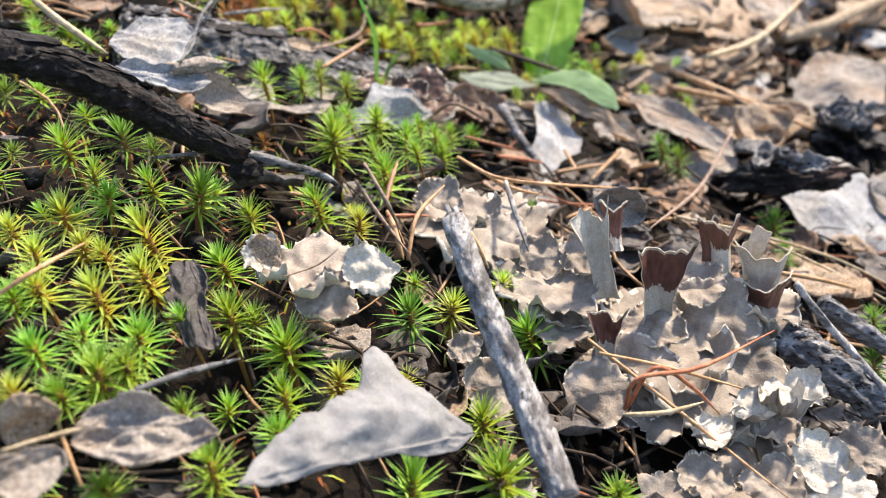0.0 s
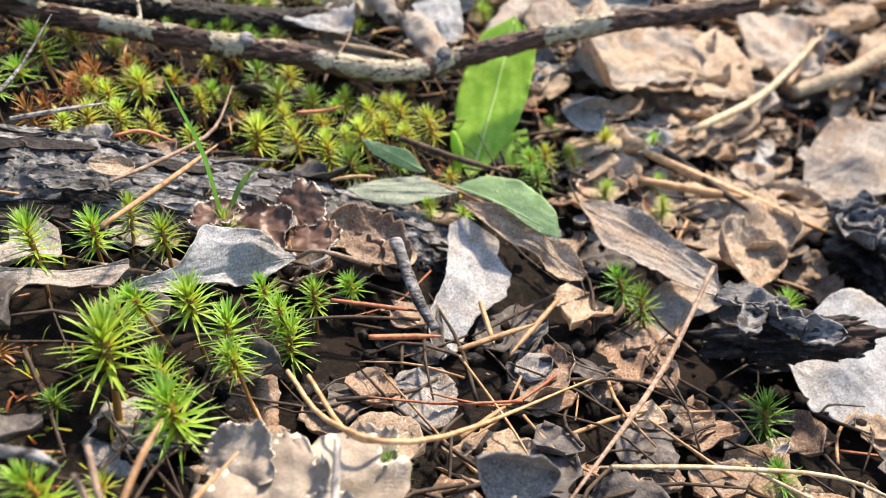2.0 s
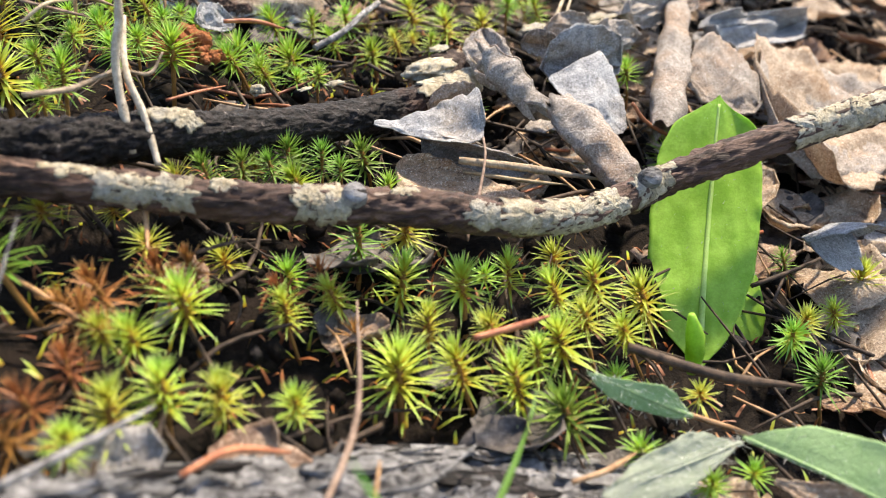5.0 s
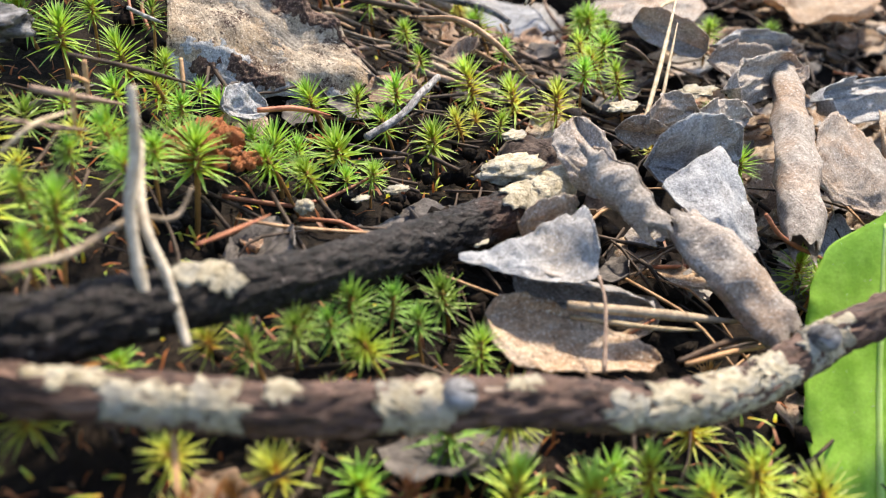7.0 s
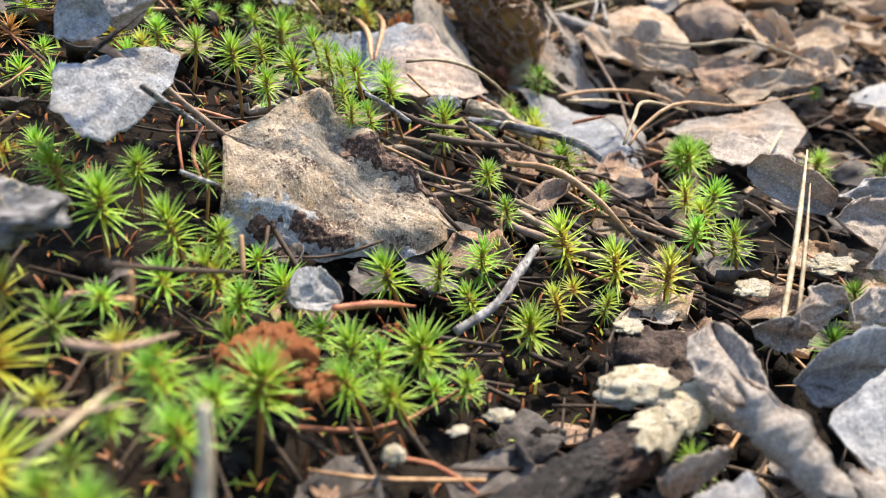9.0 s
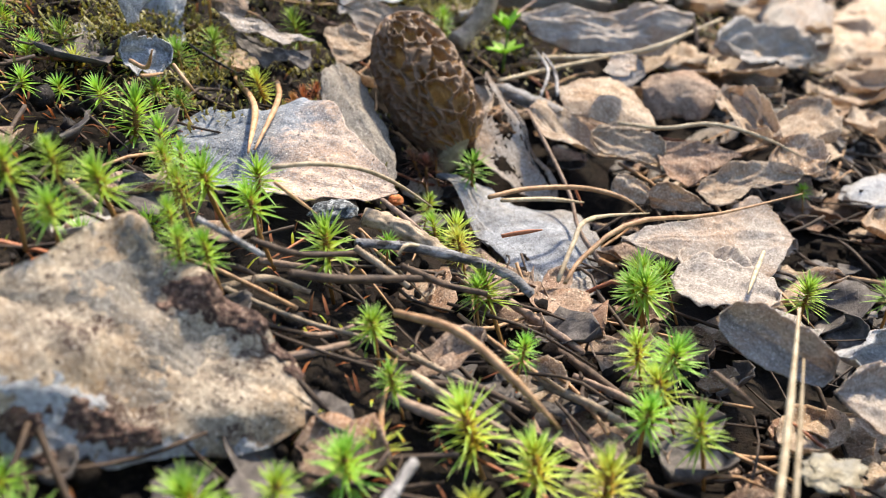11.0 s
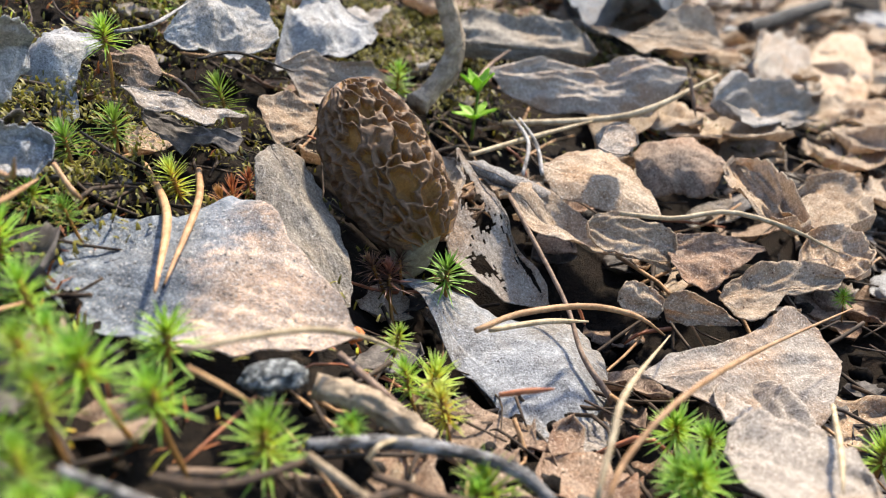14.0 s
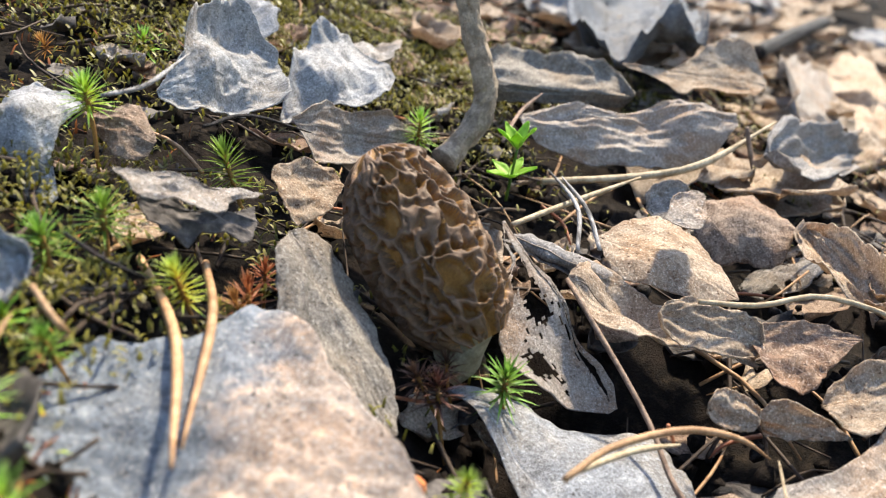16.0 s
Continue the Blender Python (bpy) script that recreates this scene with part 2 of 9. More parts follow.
LEAF["taupe"] = surface("taupe_dead_leaf", [(0.3, (0.10, 0.088, 0.074)), (0.5, (0.19, 0.170, 0.145)), (0.7, (0.29, 0.264, 0.230))], scale=150, patch=(0.50, 0.66), calm=1.0, tint=(1.0, 0.86, 0.72), blotch=(0.14, 0.12, 0.10), blotch_scale=40, speck=(0.05, 0.04, 0.034), speck_scale=500, speck_cut=0.625, fleck=(0.38, 0.36, 0.32), veins=0.5, bump=0.7, fine=900, through_light=0.15, vary=0.1, cells=0.3, grain=0.5)
LEAF["felt"] = surface("felted_white_leaf", [(0.3, (0.15, 0.147, 0.144)), (0.5, (0.225, 0.222, 0.218)), (0.7, (0.30, 0.296, 0.29))], scale=60, calm=1.0, blotch=(0.13, 0.122, 0.114), blotch_scale=40, patch=(0.54, 0.72), bump=0.4, fine=900, through_light=0.1, vary=0.03, grain=0.22)
LEAF["mixed"] = surface("blue_grey_and_tan_leaf", [(0.3, (0.075, 0.092, 0.118)), (0.5, (0.18, 0.214, 0.258)), (0.7, (0.32, 0.355, 0.395))], scale=150, patch=(0.50, 0.66), calm=0.9, halves=(2.3, 1.50, 0.98), blotch=(0.10, 0.118, 0.145), blotch_scale=22, speck=(0.035, 0.03, 0.03), speck_scale=420, speck_cut=0.625, tint=(1.0, 0.90, 0.82), fleck=(0.47, 0.455, 0.43), veins=0.25, bump=0.8, fine=900, through_light=0.18, vary=0.03, cells=0.3, grain=0.52)
TWIG = surface("brown_twig_bark", [(0.3, (0.16, 0.12, 0.08)), (0.7, (0.32, 0.25, 0.175))], scale=120, bump=0.6, fine=500, speck=(0.06, 0.045, 0.035), speck_scale=200, speck_cut=0.66)
SCAB = surface("dark_scab", [(0.36, (0.018, 0.009, 0.007)), (0.5, (0.055, 0.028, 0.020)), (0.66, (0.17, 0.105, 0.078))], scale=260, calm=1.0, bump=1.0, fine=500, rough=0.75, fleck=(0.30, 0.22, 0.16), vary=0.05)
RIB = surface("leaf_rib", [(0.3, (0.22, 0.175, 0.13)), (0.7, (0.34, 0.285, 0.225))], scale=200, bump=0.3)
STALK = surface("leaf_stalk", [(0.3, (0.13, 0.085, 0.06)), (0.7, (0.27, 0.19, 0.14))], scale=200, bump=0.4)
GREEN = surface("hawkweed_leaf", [(0.3, (0.27, 0.50, 0.05)), (0.7, (0.38, 0.62, 0.09))], scale=70, veins=0.0, bump=0.2, fine=500, through_light=0.5, rough=0.45, vary=0.03, grain=0.12)
GREEN_RIB = surface("hawkweed_rib", [(0.3, (0.42, 0.62, 0.16)), (0.7, (0.52, 0.70, 0.24))], scale=70, bump=0.1, through_light=0.4, rough=0.5, vary=0.03, grain=0.1)
GREEN_DULL = surface("hawkweed_leaf_felted", [(0.3, (0.20, 0.33, 0.13)), (0.7, (0.29, 0.42, 0.20))], scale=60, calm=0.8, bump=0.3, fine=900, through_light=0.25, rough=0.7, vary=0.03, grain=0.2)
GREEN_GREY = surface("hawkweed_leaf_withered", [(0.3, (0.20, 0.24, 0.17)), (0.7, (0.31, 0.34, 0.27))], scale=60, calm=0.9, bump=0.3, fine=900, through_light=0.2, rough=0.8, vary=0.03, grain=0.15)
HAIR = surface("plant_hair", [(0.3, (0.60, 0.62, 0.55)), (0.7, (0.72, 0.73, 0.68))], scale=50, bump=0, through_light=0.4)
BARK_DARK = surface("dark_bark", [(0.35, (0.004, 0.0034, 0.0034)), (0.52, (0.009, 0.0072, 0.0068)), (0.72, (0.034, 0.027, 0.025))], scale=230, stretch=(0.5, 1, 1), bump=1.0, fine=480, rough=0.62, spec=0.2, blotch=(0.060, 0.034, 0.026), blotch_scale=34, patch=(0.60, 0.68), speck=(0.15, 0.13, 0.12), speck_scale=360, speck_cut=0.66, grain=0.5)
BARK_GREY = surface("grey_bark", [(0.3, (0.022, 0.021, 0.022)), (0.5, (0.105, 0.103, 0.105)), (0.7, (0.27, 0.267, 0.268))], scale=150, stretch=(0.4, 1, 1), bump=1.0, fine=520, rough=0.7, blotch=(0.13, 0.128, 0.128), blotch_scale=80, speck=(0.012, 0.010, 0.010), speck_scale=240, speck_cut=0.58)
BARK_RED = surface("red_brown_bark", [(0.3, (0.017, 0.009, 0.007)), (0.52, (0.070, 0.038, 0.028)), (0.72, (0.17, 0.105, 0.078))], scale=190, stretch=(0.16, 1, 1), bump=1.0, fine=560, rough=0.65, blotch=(0.10, 0.058, 0.042), blotch_scale=80, speck=(0.24, 0.19, 0.15), speck_scale=120, speck_cut=0.67)
WOOD_GREY = surface("weathered_wood", [(0.3, (0.085, 0.079, 0.076)), (0.5, (0.225, 0.214, 0.205)), (0.7, (0.41, 0.395, 0.38))], scale=170, stretch=(1, 0.2, 1), bump=0.9, fine=600, rough=0.85, speck=(0.05, 0.045, 0.04), speck_scale=320, speck_cut=0.64)
WOOD_TAN = surface("bare_tan_wood", [(0.3, (0.20, 0.145, 0.092)), (0.6, (0.34, 0.265, 0.18))], scale=150, stretch=(1, 1, 0.3), bump=0.6, fine=700, speck=(0.12, 0.08, 0.05), speck_scale=420, speck_cut=0.66)
WOOD_PALE = surface("pale_bare_wood", [(0.3, (0.36, 0.295, 0.21)), (0.7, (0.56, 0.48, 0.37))], scale=150, bump=0.5, fine=700, speck=(0.10, 0.08, 0.06), speck_scale=300, speck_cut=0.66)
STRAW = surface("dry_straw", [(0.3, (0.25, 0.185, 0.105)), (0.7, (0.44, 0.36, 0.24))], scale=140, bump=0.3, fine=900, vary=0.2, rough=0.55)
NEEDLE = surface("dry_pine_needle", [(0.3, (0.27, 0.145, 0.065)), (0.7, (0.44, 0.27, 0.14))], scale=140, bump=0.3, fine=900, vary=0.3, rough=0.5)
NEEDLE_RED = surface("red_pine_needle", [(0.3, (0.22, 0.065, 0.03)), (0.7, (0.38, 0.15, 0.07))], scale=140, bump=0.3, fine=900, vary=0.25, rough=0.45)
NEEDLE_OLD = surface("old_brown_needle", [(0.3, (0.028, 0.017, 0.011)), (0.7, (0.095, 0.060, 0.037))], scale=140, bump=0.3, fine=900, vary=0.4, rough=0.7)
CRUST = surface("cream_crust_lichen", [(0.3, (0.25, 0.215, 0.14)), (0.5, (0.38, 0.335, 0.24)), (0.7, (0.50, 0.455, 0.345))], scale=160, calm=0.6, bump=1.0, fine=800, rough=0.9, blotch=(0.30, 0.285, 0.24), blotch_scale=90, speck=(0.11, 0.09, 0.07), speck_scale=420, speck_cut=0.68)
THALLUS = surface("brown_grey_lichen_upper", [(0.3, (0.15, 0.120, 0.090)), (0.5, (0.235, 0.198, 0.158)), (0.7, (0.32, 0.278, 0.230))], scale=50, calm=0.7, bump=0.4, fine=800, rough=0.55, blotch=(0.20, 0.162, 0.128), blotch_scale=50, speck=(0.10, 0.07, 0.05), speck_scale=500, speck_cut=0.68, vary=0.10, grain=0.22)
THALLUS_BROWN = surface("brown_lichen_upper", [(0.3, (0.060, 0.032, 0.022)), (0.7, (0.135, 0.078, 0.055))], scale=120, calm=0.9, bump=0.2, fine=800, rough=0.35, vary=0.15, grain=0.15)
SADDLE_BROWN = surface("brown_lichen_saddle", [(0.3, (0.085, 0.036, 0.026)), (0.7, (0.165, 0.078, 0.058))], scale=120, calm=0.9, bump=0.2, fine=800, rough=0.4, vary=0.1, grain=0.15)
THALLUS_WHITE = surface("white_lichen_underside", [(0.3, (0.43, 0.385, 0.31)), (0.7, (0.60, 0.555, 0.47))], scale=90, calm=0.7, bump=0.6, fine=900, rough=0.9, vary=0.05, grain=0.25)
ROT = surface("red_rotten_wood", [(0.3, (0.42, 0.115, 0.034)), (0.6, (0.70, 0.26, 0.09)), (0.75, (0.80, 0.42, 0.20))], scale=180, bump=1.0, fine=600, rough=0.7, through_light=0.2)
STONE = surface("speckled_stone", [(0.35, (0.025, 0.028, 0.030)), (0.52, (0.09, 0.10, 0.105)), (0.68, (0.34, 0.36, 0.36))], scale=330, bump=0.5, fine=700, rough=0.6)
MOREL = surface("morel_ridge", [(0.3, (0.24, 0.135, 0.066)), (0.7, (0.35, 0.205, 0.108))], scale=120, calm=0.8, bump=0.3, fine=900, rough=0.45, through_light=0.3)
MOREL_RIM = surface("morel_rim", [(0.3, (0.145, 0.088, 0.050)), (0.7, (0.225, 0.142, 0.086))], scale=120, calm=0.8, bump=0.3, fine=900, rough=0.45, through_light=0.3)
MOREL_PIT = surface("morel_pit", [(0.3, (0.28, 0.140, 0.038)), (0.7, (0.46, 0.255, 0.080))], scale=120, calm=0.8, bump=0.3, fine=900, rough=0.45, through_light=0.35)
MOREL_STEM = surface("morel_stem", [(0.3, (0.13, 0.105, 0.06)), (0.7, (0.21, 0.175, 0.11))], scale=180, bump=0.5, fine=900, rough=0.7)
MOSS = along("moss_blade", [(0.0, (0.26, 0.19, 0.02)), (0.22, (0.32, 0.45, 0.035)), (0.6, (0.235, 0.44, 0.055)), (0.9, (0.37, 0.53, 0.14)), (1.0, (0.46, 0.38, 0.15))], through_light=0.42)
MOSS_YELLOW = along("moss_blade_yellow", [(0.0, (0.40, 0.20, 0.02)), (0.25, (0.46, 0.47, 0.05)), (0.7, (0.44, 0.60, 0.10)), (0.92, (0.58, 0.66, 0.22)), (1.0, (0.56, 0.48, 0.18))], through_light=0.45)
MOSS_DARK = along("moss_blade_dark", [(0.0, (0.10, 0.12, 0.02)), (0.5, (0.15, 0.30, 0.035)), (1.0, (0.27, 0.42, 0.09))], through_light=0.35)
MOSS_BROWN = along("moss_blade_withered", [(0.0, (0.13, 0.045, 0.014)), (0.6, (0.38, 0.15, 0.042)), (1.0, (0.56, 0.30, 0.11))], through_light=0.3)
MOSS_DRY = along("moss_blade_dry", [(0.0, (0.035, 0.016, 0.011)), (0.6, (0.095, 0.042, 0.030)), (1.0, (0.19, 0.10, 0.065))], through_light=0.15)
MOSS_STEM = surface("moss_stem", [(0.3, (0.15, 0.06, 0.015)), (0.7, (0.32, 0.17, 0.04))], scale=300, bump=0.2)
GRASS = along("grass_blade", [(0.0, (0.09, 0.17, 0.03)), (0.6, (0.12, 0.28, 0.045)), (1.0, (0.15, 0.30, 0.06))], through_light=0.4)


# ---- mesh helpers ----
def mesh(name, verts, faces, mats, uv=None, smooth=True, index=None):
    d = bpy.data.meshes.new(name)
    d.from_pydata(np.asarray(verts, float).tolist(), [], faces if isinstance(faces, list) else faces.tolist())
    for m in mats if isinstance(mats, (list, tuple)) else [mats]:
        d.materials.append(m)
    if smooth:
        d.polygons.foreach_set("use_smooth", [True] * len(d.polygons))
    if index is not None:
        d.polygons.foreach_set("material_index", index)
    if uv is not None:
        layer = d.uv_layers.new(name="UVMap")
        loops = np.zeros(len(d.loops), np.int32)
        d.loops.foreach_get("vertex_index", loops)
        layer.data.foreach_set("uv", np.asarray(uv, float)[loops].ravel())
    return d


def thing(name, at, label, category, group="", kind=""):
    ob = new(name)
    ob.empty_display_size = 0.005
    ob.location = at
    return tagged(ob, label, category, group, kind)


def part(name, verts, faces, mats, parent, label="", uv=None, smooth=True, index=None):
    """One mesh, given in world places, under a thing or a part."""
    root = parent
    at = Vector(root.location)
    while root.parent:
        root = root.parent
        at = at + Vector(root.location)
    ob = new(name, mesh(name, np.asarray(verts, float) - np.array(at), faces, mats, uv, smooth, index))
    ob.parent = parent
    if label:
        ob["label"] = label
    return ob


def spline(points, n):
    """n places along a smooth curve through the points."""
    p = np.asarray(points, float)
    if len(p) == 2:
        return p[0] + (p[1] - p[0]) * np.linspace(0, 1, n)[:, None]
    q = np.vstack([2 * p[0] - p[1], p, 2 * p[-1] - p[-2]])
    out = []
    for s in np.linspace(0, len(p) - 1 - 1e-9, n):
        i, f = int(s), s - int(s)
        a, b, c, d = q[i:i + 4]
        out.append(0.5 * (2 * b + (c - a) * f + (2 * a - 5 * b + 4 * c - d) * f * f + (3 * b - a - 3 * c + d) * f ** 3))
    return np.array(out)


def frames(path):
    t = np.gradient(path, axis=0)
    t /= np.linalg.norm(t, axis=1)[:, None] + 1e-12
    up = np.array([0.05, 0.1, 1.0])
    side = np.cross(t, up)
    side /= np.linalg.norm(side, axis=1)[:, None] + 1e-12
    return t, side, np.cross(side, t)


def rough_at(p, f, seed=0.0):
    return noise.noise(Vector((p[0] * f + seed, p[1] * f - seed, p[2] * f + 2 * seed)))


def tube(path, radii, n=10, rough=0.0, freq=300.0, seed=0.0, ridges=0.0, flat=1.0, cracks=0.0, scales=0.0):
    """Verts and faces of a closed tube with an uneven skin; cracks run along it."""
    path = np.asarray(path, float)
    run = np.r_[0, np.cumsum(np.linalg.norm(np.diff(path, axis=0), axis=1))]
    r = np.interp(np.linspace(0, 1, len(path)), np.linspace(0, 1, len(radii)), radii)
    _, s, u = frames(path)
    v, k = [], len(path)
    for i in range(k):
        for j in range(n):
            a = 2 * math.pi * j / n
            g = 1 + (ridges * noise.noise(Vector((math.cos(a) * 3, math.sin(a) * 3, i * 0.12 + seed))) if ridges else 0)
            if rough:
                g += rough * rough_at(path[i] + r[i] * (math.cos(a) * s[i] + math.sin(a) * u[i]), freq, seed)
            if cracks:
                q = Vector((math.cos(a) * r[i] * freq, math.sin(a) * r[i] * freq, run[i] * freq * 0.2 + seed))
                g += cracks * (0.35 - min(0.5, abs(noise.noise(q)) * 2.2) * -1 - 0.6 + 0.5 * noise.noise(q * 2.7))
            if scales:
                q = Vector((math.cos(a) * r[i] * 330, math.sin(a) * r[i] * 330, run[i] * 150 + seed))
                q = q + Vector((noise.noise(q), noise.noise(q + Vector((7, 0, 0))), noise.noise(q + Vector((0, 7, 0))))) * 0.55
                near = noise.voronoi(q)[0]
                g += scales * (min(0.35, near[1] - near[0]) / 0.35 - 1 + 0.9 * noise.noise(q * 0.8))
            v.append(path[i] + r[i] * g * (math.cos(a) * s[i] + math.sin(a) * u[i] * flat))
    f = [(i * n + j, i * n + (j + 1) % n, (i + 1) * n + (j + 1) % n, (i + 1) * n + j) for i in range(k - 1) for j in range(n)]
    f += [tuple(range(n))[::-1], tuple(range((k - 1) * n, k * n))]
    return np.array(v), f


def join(lots):
    """Several (verts, faces[, uv]) as one."""
    v, f, uv, at = [], [], [], 0
    for lot in lots:
        v.append(np.asarray(lot[0]))
        f += [tuple(i + at for i in q) for q in lot[1]]
        if len(lot) > 2:
            uv.append(lot[2])
        at += len(lot[0])
    return (np.vstack(v), f, np.vstack(uv)) if uv else (np.vstack(v), f)


# ---- the ground ----
SWELL = [
    0.0004, 0.0006, 0.0006, 0.0009, 0.0017, 0.0017, 0.0020, 0.0002, -0.0001, -0.0005, -0.0004,
    0.0016, 0.0023, 0.0023, 0.0010, 0.0002, -0.0017, 0.0024, -0.0010, -0.0005, -0.0002, -0.0006,
    0.0010, 0.0020, 0.0012, -0.0019, -0.0021, -0.0039, -0.0012, -0.0084, -0.0054, -0.0021, -0.0009,
    -0.0009, 0.0010, -0.0015, -0.0040, 0.0016, 0.0032, -0.0007, -0.0073, -0.0038, -0.0022, 0.0004,
    -0.0002, 0.0031, 0.0012, -0.0023, 0.0003, 0.0017, 0.0010, 0.0020, 0.0039, 0.0034, 0.0044,
    0.0002, 0.0015, 0.0003, -0.0029, -0.0033, -0.0022, 0.0000, 0.0021, 0.0025, 0.0028, 0.0039,
    0.0000, 0.0000, -0.0009, -0.0027, -0.0028, -0.0014, 0.0000, 0.0004, 0.0003, 0.0005, 0.0010,
]
SWELL_X, SWELL_Y = [-0.08 + 0.065 * i for i in range(7)], [0.12 + 0.07 * i for i in range(11)]


def lie(x, y):
    """The height of the litter's mean surface."""
    z = 0.0716 + -0.4059 * math.tanh((x - 0.1) / 0.35) * 0.35 + 0.1165 * math.tanh((y - 0.4) / 0.6) * 0.6
    z -= 0.022 * math.exp(-((x - 0.083) ** 2 + (y - 0.632) ** 2) / 0.0007)
    z -= 0.010 * math.exp(-((x - 0.020) / 0.030) ** 2 - ((y - 0.486) / 0.018) ** 2)
    for i, cx in enumerate(SWELL_X):
        if abs(x - cx) < 0.2:
            for j, cy in enumerate(SWELL_Y):
                if abs(y - cy) < 0.2:
                    z += SWELL[i * 11 + j] * math.exp(-((x - cx) ** 2 + (y - cy) ** 2) / 0.0072)
    return z


def steps(lo, hi, step, far):
    near = list(np.arange(lo, hi, step))
    out, d = [], step
    while d < far:
        d *= 1.45
        out.append(d)
    return [lo - d for d in out[::-1]] + near + [hi + d for d in out]


def ground():
    xs, ys = steps(-0.30, 0.50, 0.004, 60.0), steps(-0.06, 1.15, 0.004, 60.0)
    v = []
    for x in xs:
        for y in ys:
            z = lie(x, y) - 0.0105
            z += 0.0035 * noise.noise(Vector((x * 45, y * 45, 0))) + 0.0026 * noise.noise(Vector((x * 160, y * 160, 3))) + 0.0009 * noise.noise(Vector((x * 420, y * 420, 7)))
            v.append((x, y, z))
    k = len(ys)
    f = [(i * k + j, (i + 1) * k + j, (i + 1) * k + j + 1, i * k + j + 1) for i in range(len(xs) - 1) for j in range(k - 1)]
    tagged(new("ground", mesh("ground", v, f, DARKENED_SOIL)), "crumbly forest soil under litter, coloured near-black for shaded gaps", "ground", kind="structure")


ground()


# ---- kinds of things ----
def profile(kind, u):
    if kind == "aspen":
        return np.sin(np.pi * np.clip(u, 0, 1) ** 0.62) ** 0.62 * (1 - 0.12 * u)
    if kind == "delta":
        return np.interp(u, (0, 0.04, 0.2, 0.55, 0.93, 1), (0, 0.5, 1.0, 0.86, 0.42, 0.0))
    if kind == "fan":
        return np.interp(u, (0, 0.05, 0.3, 0.68, 0.92, 1), (0, 0.34, 0.62, 1.0, 0.62, 0.0))
    if kind == "wedge":
        return np.interp(u, (0, 0.08, 0.25, 0.5, 0.62, 0.86, 1), (0, 0.26, 0.54, 0.90, 1.0, 0.52, 0.0))
    if kind == "slab":
        return np.interp(u, (0, 0.05, 0.25, 0.7, 0.95, 1), (0, 0.62, 1.0, 0.94, 0.6, 0.0))
    if kind == "neck":
        return np.interp(u, (0, 0.05, 0.2, 0.5, 0.7, 0.85, 0.95, 1), (0, 0.7, 1.0, 0.78, 0.36, 0.3, 0.26, 0.0))
    if kind == "lance":
        return np.sin(np.pi * np.clip(u, 0, 1) ** 0.9) ** 0.75
    if kind == "strap":
        return np.interp(u, (0, 0.12, 0.3, 0.6, 0.82, 0.93, 0.98, 1), (0.2, 0.42, 0.74, 1.0, 0.92, 0.66, 0.36, 0.0))
    if kind == "spoon":
        return np.sin(np.pi * np.clip(u, 0, 1) ** 1.45) ** 0.7 * (0.25 + 0.75 * u)
    return (1 - np.abs(2 * u - 1) ** 2.6) ** 0.6


def edge_at(widths, u):
    """The half width in metres at u of a side whose widths are given in millimetres at even steps."""
    x = u * (len(widths) - 1)
    i = min(int(x), len(widths) - 2)
    f = x - i
    g = f * f * (3 - 2 * f) * 0.4 + f * 0.6
    return 0.001 * max(0.0, widths[i] * (1 - g) + widths[i + 1] * g)


